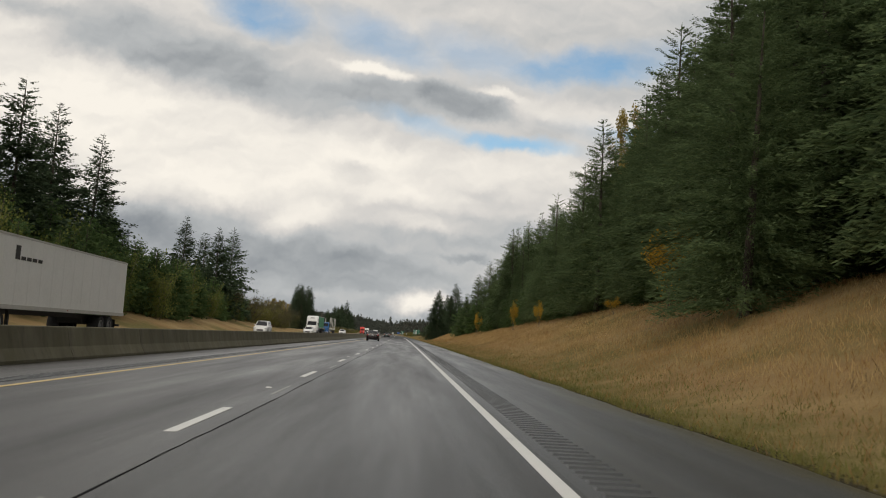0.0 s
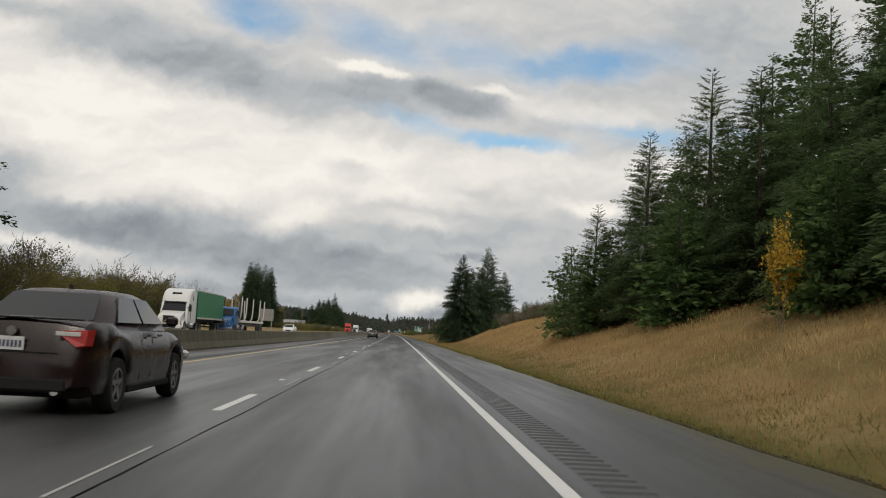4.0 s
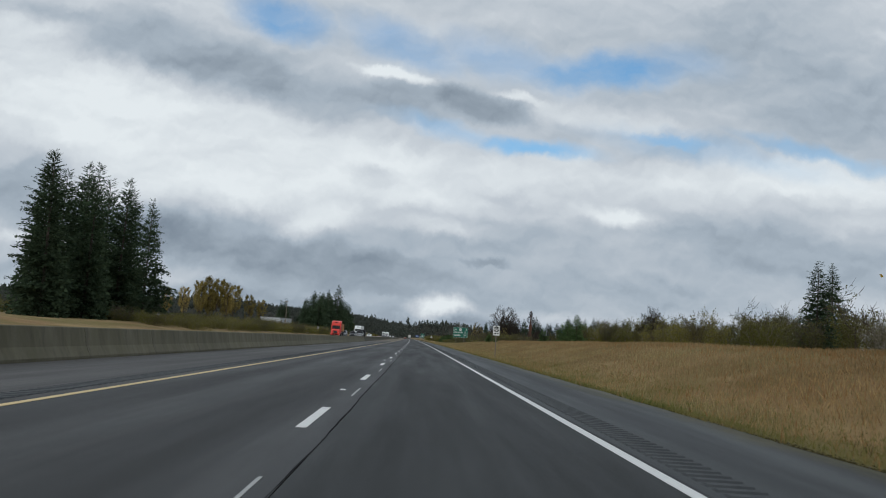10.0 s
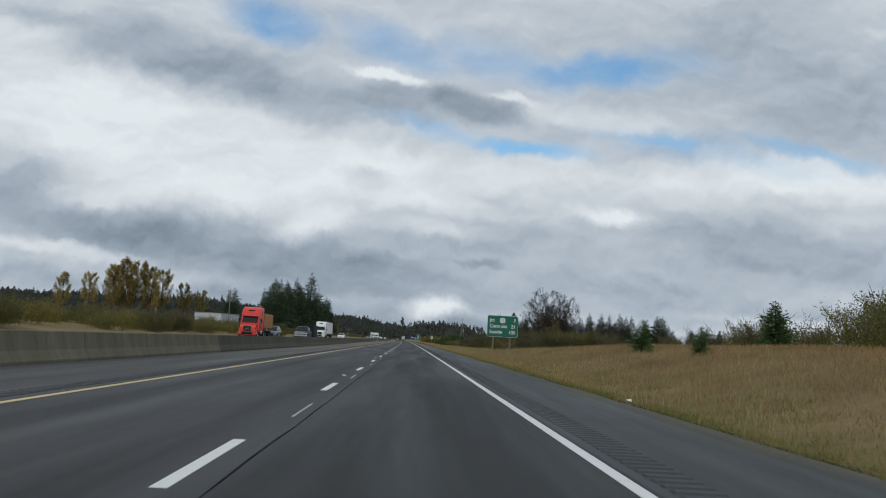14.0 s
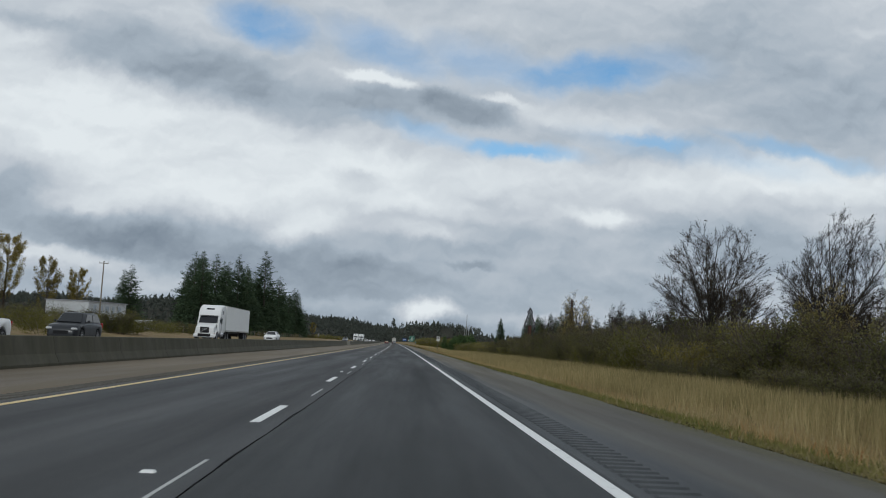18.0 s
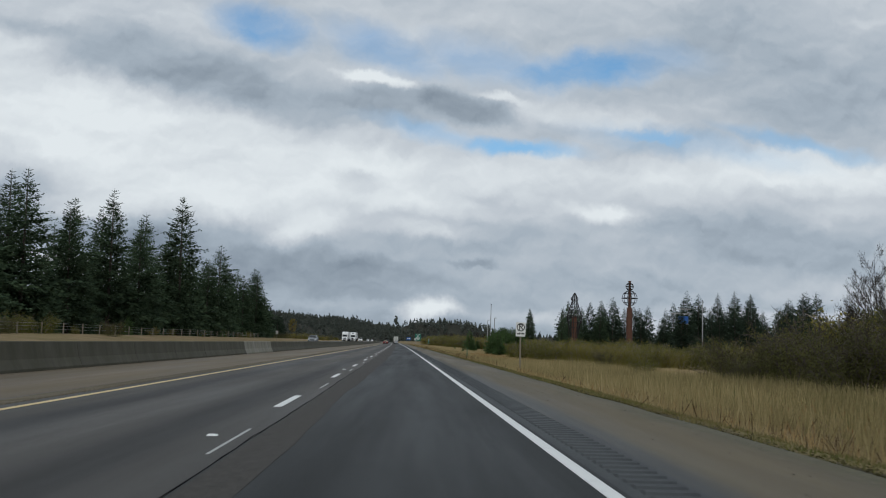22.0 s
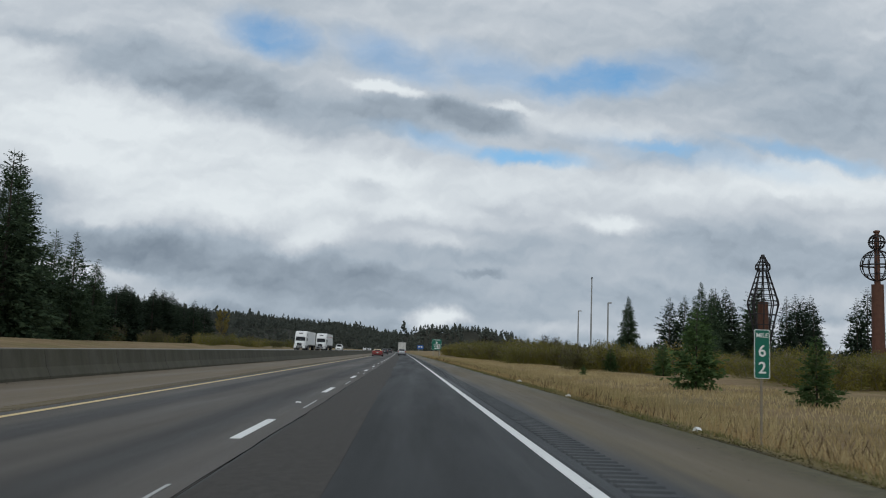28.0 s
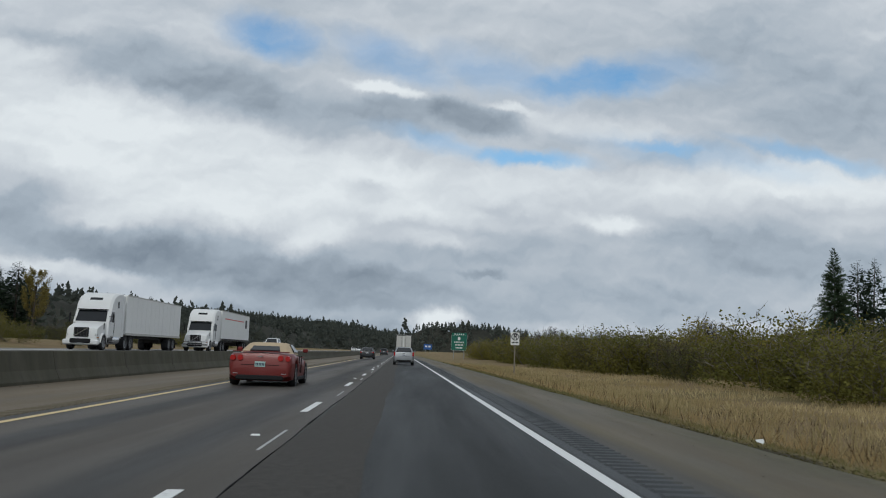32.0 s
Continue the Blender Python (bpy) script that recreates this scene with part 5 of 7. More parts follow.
LAND_S = np.arange(-40, 1130, 6.0)
LAND_Z = np.array([[land(s, u) for u in LAND_U] for s in LAND_S])


def land_many(s, u):
    i = np.clip((s - LAND_S[0]) / 6.0, 0, len(LAND_S) - 2.001)
    i0 = i.astype(int)
    fi = i - i0
    j0 = np.clip(np.searchsorted(LAND_U, u) - 1, 0, len(LAND_U) - 2)
    fj = (u - LAND_U[j0]) / (LAND_U[j0 + 1] - LAND_U[j0])
    return (LAND_Z[i0, j0] * (1 - fi) * (1 - fj) + LAND_Z[i0 + 1, j0] * fi * (1 - fj) + LAND_Z[i0, j0 + 1] * (1 - fi) * fj + LAND_Z[i0 + 1, j0 + 1] * fi * fj)


def meadow(name, label, count, srange, ucentre, uspread, tall, wide, mat, seed, clump=0.0, least=4.93, lean=0.38):
    """Many single blades over a strip of the verge, as stuff."""
    r = np.random.default_rng(seed)
    if clump:
        k = max(1, count // 22)
        cs = r.uniform(*srange, k)
        cu = ucentre + r.uniform(-1, 1, k) * uspread
        pick = r.integers(0, k, count)
        s = cs[pick] + r.normal(0, clump, count)
        u = cu[pick] + r.normal(0, clump, count)
    else:
        s = r.uniform(*srange, count)
        u = ucentre + r.uniform(-1, 1, count) * uspread
    u = np.maximum(u, least + 0.18 * np.sin(s * 0.7) * np.sin(s * 0.23))
    P = np.stack([u - s * np.abs(s) / 90000.0, s, land_many(s, u) - 0.02], 1)
    h = tall * r.uniform(0.45, 1.25, count)
    D = np.stack([r.normal(0, lean, count) * h, r.normal(0, lean, count) * h, h], 1)
    a = r.uniform(0, math.pi, count)
    w = wide * r.uniform(0.6, 1.5, count)
    W = np.stack([np.cos(a) * w, np.sin(a) * w, np.zeros(count)], 1)
    ob = part(name, kite_mesh(name, P, D, W, mat), mat)
    tagged(ob, label, "grass", kind="stuff")


meadow("verge_grass", "short green and yellow grass along the asphalt edge", 130000, (-25, 560), 6.9, 1.9, 0.13, 0.008, GREEN_GRASS, 1, 0.35)
meadow("dull_verge_grass", "short dull olive grass beside the dusty shoulder", 75000, (520, 1060), 6.5, 1.6, 0.10, 0.008, DULL_GRASS, 14, 0.22)
meadow("edge_moss", "low dark moss and litter creeping over the shoulder edge", 130000, (-25, 1060), 4.74, 0.30, 0.022, 0.03, MOSS, 15, 0.3, 4.2)
meadow("edge_grass", "ragged tufts of grass at the shoulder", 12000, (-25, 600), 5.15, 0.35, 0.10, 0.008, GREEN_GRASS, 2, 0.1)
meadow("brown_verge_grass", "brownish dry grass on the later verge", 110000, (520, 1060), 9.9, 3.0, 0.27, 0.008, FIELD, 13, 0.45)
meadow("dry_grass", "dry straw-coloured grass on the verge", 72000, (-25, 310), 11.1, 2.6, 0.25, 0.007, STRAW, 3, 0.6)
meadow("khaki_grass", "dry khaki grass on the verge of the open field", 56000, (300, 560), 10.9, 2.7, 0.25, 0.007, KHAKI, 23, 0.6)
meadow("bank_grass", "dry grass on the high bank", 62000, (-20, 310), 15.5, 5.5, 0.28, 0.012, STRAW, 4, 0.5)
meadow("khaki_field_grass", "dry khaki grass over the open field", 52000, (300, 560), 15.5, 5.5, 0.28, 0.012, KHAKI, 24, 0.5)
meadow("olive_field_grass", "dull olive patches of grass in the field", 26000, (300, 560), 13.0, 5.0, 0.20, 0.012, OLIVE_GRASS, 25, 2.4)
meadow("rusty_field_grass", "rust-brown dead grass in drifts over the open field", 34000, (300, 530), 15.5, 6.5, 0.27, 0.010, RED_GRASS, 30, 2.2)
meadow("pale_stalks", "pale seeding stalks above the field grass", 16000, (300, 530), 9.5, 3.0, 0.42, 0.006, REED, 31, 0.6, 6.0, 0.2)
meadow("rust_patches", "rust-brown patches of dead grass in the later field", 16000, (600, 790), 14.5, 4.0, 0.34, 0.012, RED_GRASS, 27, 1.6)
meadow("rusty_grass", "rust-brown dead grass on bank and field", 60000, (-20, 320), 14, 6.0, 0.25, 0.007, RED_GRASS, 5, 2.0)
meadow("field_grass", "pale dry grass over an open field", 80000, (660, 1060), 17, 9, 0.30, 0.016, FIELD, 6, 0.5)
meadow("reed_grass", "tall pale reeds before the thicket", 90000, (500, 720), 13.2, 5.0, 0.78, 0.008, REED, 7, 0.5, 7.0, 0.17)
meadow("dark_sedge", "dull olive sedge between the reeds", 30000, (500, 690), 15.2, 4.0, 0.62, 0.014, DULL_GRASS, 28, 1.1, 9.0, 0.25)
meadow("edge_litter", "flattened dead grass and moss at the ragged margin", 80000, (-25, 1060), 5.25, 0.45, 0.04, 0.022, MOSS, 29, 0.35)
meadow("reed_clumps", "clumps of tall pale dead grass on the verge", 14000, (505, 1060), 8.4, 1.8, 0.62, 0.007, REED, 17, 0.3, 6.0, 0.2)
meadow("verge_green", "short fresh green grass beside the dusty shoulder", 26000, (500, 780), 6.1, 0.8, 0.09, 0.008, GREEN_GRASS, 18, 0.3)
meadow("seed_stalks", "dark dead seed heads above the grass", 8000, (620, 1040), 8.6, 3.0, 0.44, 0.007, SEED, 8, 0.6)
meadow("weed_stalks", "dead brown weeds standing on the bank", 750, (-20, 300), 9.5, 3.0, 0.45, 0.005, SEED, 9, 0.5)
meadow("seeding_grass", "pale seeding grass stalks above the green verge", 26000, (-25, 1060), 7.0, 1.1, 0.34, 0.005, STRAW, 10, 0.35)

# ---------------------------------------------------------------- vehicles


def car_paint(name, col, metal=0.35, rough=0.28):
    m = Mat(name, rough, metal, 0.35)
    v = m.coords()
    dirt = m.noise(2.2, 5, 0.6, v)
    sepn = m.node("ShaderNodeSeparateXYZ")
    m.link(m.coords(), sepn.inputs[0])
    low = m.node("ShaderNodeMapRange")
    m.link(sepn.outputs[2], low.inputs[0])
    low.inputs[1].default_value, low.inputs[2].default_value = 0.75, 0.15
    f = m.math("MULTIPLY", low.outputs[0], m.math("MULTIPLY", dirt, 0.8))
    m.color(m.mix(f, col, tuple(0.4 * c + 0.014 for c in col)))
    m.rough(m.math("ADD", m.math("MULTIPLY", dirt, 0.16), rough - 0.06))
    m.b.inputs["Coat Weight"].default_value = 0.12
    m.b.inputs["Coat Roughness"].default_value = 0.12
    return m.m


GLASS_DARK = plain("tinted_window_glass", (0.012, 0.014, 0.016), 0.08, 0, 0.1, 2, 0, 0.4)
RUBBER = plain("tyre_rubber", (0.018, 0.018, 0.019), 0.85, 0, 0.25, 9, 0.2)
ALLOY = plain("alloy_rim", (0.32, 0.32, 0.33), 0.35, 0.8, 0.15, 8)
DARK_PLASTIC = plain("black_plastic", (0.016, 0.016, 0.017), 0.7, 0, 0.2, 8, 0, 0.15)
CHROME = plain("chrome_trim", (0.55, 0.55, 0.56), 0.2, 0.95, 0.1, 6)
TAIL_RED = plain("red_lamp_lens", (0.27, 0.010, 0.010), 0.18, 0, 0.15, 10, 0, 0.6)
TAIL_RED.node_tree.nodes["Principled BSDF"].inputs["Emission Color"].default_value = (1.0, 0.05, 0.03, 1)
TAIL_RED.node_tree.nodes["Principled BSDF"].inputs["Emission Strength"].default_value = 0.05
LAMP_CLEAR = plain("clear_lamp_lens", (0.62, 0.62, 0.62), 0.15, 0.2, 0.1, 10, 0, 0.6)
PLATE_WHITE = plain("plate_white", (0.55, 0.56, 0.58), 0.5, 0, 0.08, 20)
PLATE_GREEN = plain("plate_pale_green", (0.36, 0.50, 0.47), 0.5, 0, 0.08, 20)
PLATE_INK = plain("plate_ink", (0.03, 0.04, 0.08), 0.5, 0, 0.1, 20)
WHITE_PAINT = car_paint("white_vehicle_paint", (0.72, 0.72, 0.71), 0.0, 0.35)
GREY_PAINT = car_paint("grey_green_metallic_paint", (0.034, 0.046, 0.046), 0.2, 0.34)
SILVER_PAINT = car_paint("silver_metallic_paint", (0.24, 0.25, 0.26), 0.4, 0.36)
BLACKRED_PAINT = car_paint("black_cherry_paint", (0.013, 0.004, 0.005), 0.1, 0.26)
RED_PAINT = car_paint("dark_red_metallic_paint", (0.15, 0.010, 0.007), 0.1, 0.4)
TRUCK_RED = car_paint("bright_red_paint", (0.62, 0.045, 0.03), 0.0, 0.35)
BLUE_PAINT = car_paint("blue_truck_paint", (0.02, 0.12, 0.32), 0.1, 0.3)
DARK_PAINT = car_paint("charcoal_paint", (0.024, 0.026, 0.030), 0.25, 0.34)
CANVAS = plain("tan_canvas", (0.48, 0.37, 0.24), 0.85, 0, 0.1, 12, 0.2)
TRAILER_WHITE = plain("white_trailer_sheet", (0.78, 0.78, 0.76), 0.45, 0, 0.07, 1.2)
TRAILER_GREEN = plain("green_container_steel", (0.02, 0.20, 0.085), 0.55, 0, 0.2, 1.5)
RUSTY_ORANGE = plain("orange_load_cover", (0.40, 0.17, 0.045), 0.7, 0, 0.25, 2)
FRAME_STEEL = plain("dirty_chassis_steel", (0.045, 0.042, 0.040), 0.7, 0.3, 0.3, 5)
STAKE_WHITE = plain("pale_painted_steel", (0.50, 0.49, 0.46), 0.6, 0, 0.15, 5)


def quad_slab(c, out, thick=0.012):
    """A thin panel from four corners, pushed out along a direction."""
    o = Vector(out).normalized()
    a = [tuple(Vector(p) + o * thick) for p in c]
    b = [tuple(Vector(p) - o * thick) for p in c]
    return [b, a]


def panel(name, corners, mat, parent, thick=0.012, label=""):
    p = [Vector(c) for c in corners]
    nrm = (p[1] - p[0]).cross(p[3] - p[0])
    return part(name, Geo().loft(quad_slab(corners, nrm, thick)), mat, parent, label)


def lerp3(a, b, f):
    return tuple(a[i] + (b[i] - a[i]) * f for i in range(3))


def on_face(c, u0, u1, v0, v1):
    """A smaller four-corner panel inside a four-corner face (bottom left, bottom right, top right, top left)."""
    def at(u, v):
        return lerp3(lerp3(c[0], c[1], u), lerp3(c[3], c[2], u), v)
    return [at(u0, v0), at(u1, v0), at(u1, v1), at(u0, v1)]


def add_wheel(parent, x, y, r, half=0.11, rim=ALLOY, spokes=5, name="wheel"):
    w = part(name, Geo().tube([(x - half * 0.5, y, r), (x + half * 0.5, y, r)], r * 0.2, 10), DARK_PLASTIC, parent)
    part("tyre", Geo().wheel_ring(x, y, r, r * 0.64, r, half, 24), RUBBER, w, smooth=40)
    out = 1 if x > 0 else -1
    g = Geo()
    g.wheel_ring(x + out * half * 0.55, y, r, r * 0.56, r * 0.66, half * 0.35, 20)
    for k in range(spokes):
        a = 2 * math.pi * k / spokes + 0.3
        d = Vector((0, math.cos(a), math.sin(a)))
        e = Vector((0, -math.sin(a), math.cos(a)))
        c = Vector((x + out * half * 0.62, y, r))
        rings = []
        for q, wd in ((0.08, 0.12), (0.6, 0.075)):
            p = c + d * r * q
            rings.append([tuple(p + e * r * wd + Vector((out * 0.02, 0, 0))), tuple(p - e * r * wd + Vector((out * 0.02, 0, 0))),
                          tuple(p - e * r * wd - Vector((out * 0.02, 0, 0))), tuple(p + e * r * wd - Vector((out * 0.02, 0, 0)))])
        g.loft(rings)
    part("rim", g, rim, w, smooth=40)
    part("brake_disc", Geo().tube([(x + out * half * 0.1, y, r), (x + out * half * 0.2, y, r)], r * 0.5, 16), FRAME_STEEL, w)
    return w


def plate_bars(parent, x, y, z, w=0.30, h=0.15, mat=None, facing=-1):
    p = part("licence_plate", Geo().box(x, y, z, w, 0.012, h, 0.004), mat or PLATE_WHITE, parent)
    g = Geo()
    for k in range(6):
        g.box(x - w * 0.36 + k * w * 0.145, y + facing * 0.008, z - h * 0.03, w * 0.09, 0.004, h * 0.5)
    part("plate_marks", g, PLATE_INK, p)
    return p


def car(name, label, category, paint, L, W, top, width, cabin, wheels, r, lamps="wide", group="", roof_mat=None, clearance=0.20, plate=None, tail_z=0.85, glass=None, rack=False):
    """A car, its tail at y = 0 and its nose at y = L. top: (y, z) along the middle line; width: (y, fraction); cabin: lower and upper outlines."""
    root = thing(name, label, category, group)
    tops_y, tops_z = zip(*top)
    wid_y, wid_f = zip(*width)
    ys = sorted(set([round(i * L / 46, 3) for i in range(47)] + [round(c + d * (r + 0.05), 3) for c in wheels for d in (-1, -0.96, -0.8, -0.4, 0, 0.4, 0.8, 0.96, 1)]))
    ys = [y for y in ys if 0 <= y <= L]
    rings = []
    for y in ys:
        zt = float(np.interp(y, tops_y, tops_z))
        w = W / 2 * float(np.interp(y, wid_y, wid_f))
        zb = clearance + (0.10 if y < 0.25 or y > L - 0.3 else 0)
        arch = zb
        for c in wheels:
            d = (r + 0.05) ** 2 - (y - c) ** 2
            if d > 0:
                arch = max(arch, min(r + math.sqrt(d), zt - 0.16))
        zs = arch + (zt - arch) * 0.55
        half = [(0, arch), (w * 0.80, arch), (w * 0.955, min(arch + 0.05, zs - 0.05)), (w * 0.985, arch + (zs - arch) * 0.5), (w, zs), (w * 0.975, zt - 0.11), (w * 0.90, zt - 0.035), (w * 0.55, zt),
                (0, zt + 0.012)]
        rings.append([(x, y, z) for x, z in half] + [(-x, y, z) for x, z in half[-2:0:-1]])
    part("body", Geo().loft(rings), paint, root, smooth=38)
    part("underbody", Geo().box(0, L / 2, clearance + 0.17, W * 0.74, L * 0.86, 0.34), DARK_PLASTIC, root)
    # cabin
    (yb0, yb1, wb, zb), (yt0, yt1, wt, zt) = cabin
    ch = 0.16
    rr_ = []
    for f, bulge in ((0.0, 0), (0.5, 0.015), (0.86, 0.0), (0.97, -0.05), (1.0, -0.16)):
        y0, y1 = yb0 + (yt0 - yb0) * f - bulge, yb1 + (yt1 - yb1) * f + bulge
        w = wb + (wt - wb) * f + bulge
        z = zb - 0.04 + (zt - zb + 0.04) * f
        c = ch * (1 if f < 0.9 else 1.3)
        rr_.append([(-w + c, y0, z), (w - c, y0, z), (w, y0 + c * 1.4, z), (w, y1 - c * 1.4, z), (w - c, y1, z), (-w + c, y1, z), (-w, y1 - c * 1.4, z), (-w, y0 + c * 1.4, z)])
    part("cabin", Geo().loft(rr_), roof_mat or paint, root, smooth=45)
    gm = glass or GLASS_DARK
    rear = [(-wb + ch * 0.5, yb0, zb), (wb - ch * 0.5, yb0, zb), (wt - ch * 0.5, yt0, zt), (-wt + ch * 0.5, yt0, zt)]
    panel("rear_window", on_face(rear, 0.04, 0.96, 0.10, 0.82) if lamps != "round" else on_face(rear, 0.16, 0.84, 0.20, 0.58), gm, root, 0.03)
    front = [(wb - ch * 0.5, yb1, zb), (-wb + ch * 0.5, yb1, zb), (-wt + ch * 0.5, yt1, zt), (wt - ch * 0.5, yt1, zt)]
    panel("windscreen", on_face(front, 0.04, 0.96, 0.06, 0.86), gm, root, 0.03)
    for sx in (1, -1):
        f = [(sx * wb, yb0 + ch, zb), (sx * wb, yb1 - ch, zb), (sx * wt, yt1 - ch * 0.4, zt), (sx * wt, yt0 + ch * 0.4, zt)]
        for a, b in ((0.10, 0.50), (0.54, 0.93)) if lamps != "round" else ((0.42, 0.95),):
            q = on_face(f, a, b, 0.10, 0.80)
            panel("side_window", q if sx > 0 else q[::-1], gm, root, 0.028)
        # sill trim, mirror and door handles
        part("door_mirror", Geo().box(sx * (W / 2 + 0.06), yb1 - 0.55, zb + 0.10, 0.16, 0.10, 0.13, 0.03), paint, root, smooth=40)
        part("sill", Geo().box(sx * (W / 2 - 0.05), L / 2, clearance + 0.06, 0.08, (wheels[1] - wheels[0]) - 2 * r - 0.1, 0.10, 0.02), DARK_PLASTIC, root)
        for k in (0.42, 0.60):
            part("door_handle", Geo().box(sx * (W / 2 + 0.005), wheels[0] + (wheels[1] - wheels[0]) * k, zb - 0.10, 0.03, 0.17, 0.03, 0.008), paint, root)
            part("door_gap", Geo().box(sx * (W / 2 - 0.027), wheels[0] + (wheels[1] - wheels[0]) * (k - 0.10), 0.62, 0.03, 0.012, 0.50), DARK_PLASTIC, root)
        for wy in wheels:
            add_wheel(root, sx * (W / 2 - 0.115), wy, r)
        # lamps at the tail and nose
        if lamps == "round":
            for k in (0.60, 0.82):
                part("tail_lamp", Geo().tube([(sx * W / 2 * k, 0.06, tail_z), (sx * W / 2 * k, -0.012, tail_z)], [0.085, 0.075], 18), TAIL_RED, root, smooth=40)
            part("tail_reflector", Geo().box(sx * W * 0.36, 0.02, 0.36, 0.16, 0.05, 0.035, 0.012), ALLOY, root)
        elif lamps == "tall":
            part("tail_lamp", Geo().box(sx * W * 0.445, 0.07, tail_z, 0.13, 0.16, 0.34, 0.03), TAIL_RED, root, smooth=40)
        else:
            t = part("tail_lamp", Geo().loft([[(sx * W * 0.26, 0.0, tail_z + 0.055), (sx * W * 0.475, 0.14, tail_z + 0.085), (sx * W * 0.465, 0.13, tail_z - 0.10), (sx * W * 0.40, 0.02, tail_z - 0.12)],
                                              [(sx * W * 0.27, -0.035, tail_z + 0.05), (sx * W * 0.455, 0.0, tail_z + 0.075), (sx * W * 0.445, -0.01, tail_z - 0.09), (sx * W * 0.395, -0.04, tail_z - 0.11)]]), TAIL_RED, root, smooth=40)
            part("reversing_lamp", Geo().box(sx * W * 0.345, -0.034, tail_z + 0.028, W * 0.15, 0.016, 0.05, 0.006), LAMP_CLEAR, t)
        part("headlamp", Geo().box(sx * W * 0.385, L - 0.16, float(np.interp(L - 0.2, tops_y, tops_z)) - 0.14, 0.34, 0.24, 0.14, 0.04), LAMP_CLEAR, root, smooth=40)
    if lamps != "round":
        part("rear_bumper_insert", Geo().box(0, 0.06, clearance + 0.16, W * 0.70, 0.16, 0.16, 0.03), DARK_PLASTIC, root)
    part("grille", Geo().box(0, L - 0.04, 0.50, W * 0.48, 0.10, 0.22, 0.03), DARK_PLASTIC, root)
    plate_bars(root, 0, -0.008, tail_z - 0.10 if lamps != "round" else tail_z - 0.17, mat=plate)
    if lamps == "round":
        part("badge", Geo().box(0, -0.004, tail_z + 0.05, 0.15, 0.014, 0.022, 0.005), CHROME, root)
    else:
        part("badge", Geo().tube([(0, 0.03, tail_z + 0.04), (0, -0.012, tail_z + 0.04)], 0.055, 14), CHROME, root, smooth=40)
    part("boot_gap", Geo().box(0, 0.004, tail_z - 0.19, W * 0.56, 0.02, 0.012), DARK_PLASTIC, root)
    n = 4 if lamps == "round" else 2
    for k in range(n):
        x = (k - 1.5) * 0.11 if n == 4 else (-1 if k == 0 else 1) * W * 0.28
        part("exhaust_pipe", Geo().tube([(x, 0.25, clearance + 0.09), (x, 0.0, clearance + 0.09)], 0.045, 12), CHROME, root, smooth=40)
    part("aerial_fin", Geo().loft([[(-0.02, yt0 + 0.22, zt), (0.02, yt0 + 0.22, zt), (0.02, yt0 + 0.36, zt), (-0.02, yt0 + 0.36, zt)],
                                  [(-0.005, yt0 + 0.22, zt + 0.06), (0.005, yt0 + 0.22, zt + 0.06), (0.005, yt0 + 0.28, zt + 0.06), (-0.005, yt0 + 0.28, zt + 0.06)]]), DARK_PLASTIC, root)
    if lamps == "wide":
        part("boot_lip", Geo().box(0, 0.13, tail_z + 0.185, W * 0.80, 0.10, 0.02, 0.008), DARK_PLASTIC, root)
    if rack:
        for sx in (1, -1):
            part("roof_rail", Geo().box(sx * wt * 0.9, (yt0 + yt1) / 2, zt + 0.05, 0.04, (yt1 - yt0) * 0.9, 0.04, 0.01), DARK_PLASTIC, root)
    return root


W_SEDAN = [(0, 0.78), (0.08, 0.90), (0.3, 0.965), (0.8, 1.0), (3.9, 1.0), (4.4, 0.95), (4.7, 0.82), (4.86, 0.62)]


def sedan(name, label, paint, **kw):
    return car(name, label, "car", paint, 4.82, 1.82, [(0, 0.66), (0.03, 0.86), (0.10, 1.03), (0.22, 1.09), (0.8, 1.10), (1.2, 1.02), (3.4, 1.0), (3.7, 0.98), (4.45, 0.84), (4.7, 0.70), (4.82, 0.50)],
               W_SEDAN, ((0.62, 3.62, 0.80, 1.02), (1.42, 2.75, 0.60, 1.47)), (1.0, 3.78), 0.33, tail_z=0.90, **kw)


def suv(name, label, paint, **kw):
    return car(name, label, "car", paint, 4.75, 1.88, [(0, 0.7), (0.04, 1.0), (0.12, 1.12), (3.4, 1.10), (3.6, 1.08), (4.4, 0.98), (4.65, 0.8), (4.75, 0.55)],
               [(0, 0.9), (0.15, 0.97), (0.6, 1.0), (4.1, 1.0), (4.5, 0.94), (4.75, 0.75)], ((0.08, 3.55, 0.86, 1.10), (0.45, 2.75, 0.68, 1.74)), (0.95, 3.75), 0.36, lamps="tall", tail_z=1.0, rack=True, **kw)


def stand(ob, s, u, z=0.0, turn=0.0):
    ob.matrix_basis = spot(s, u, z, turn)
    return ob


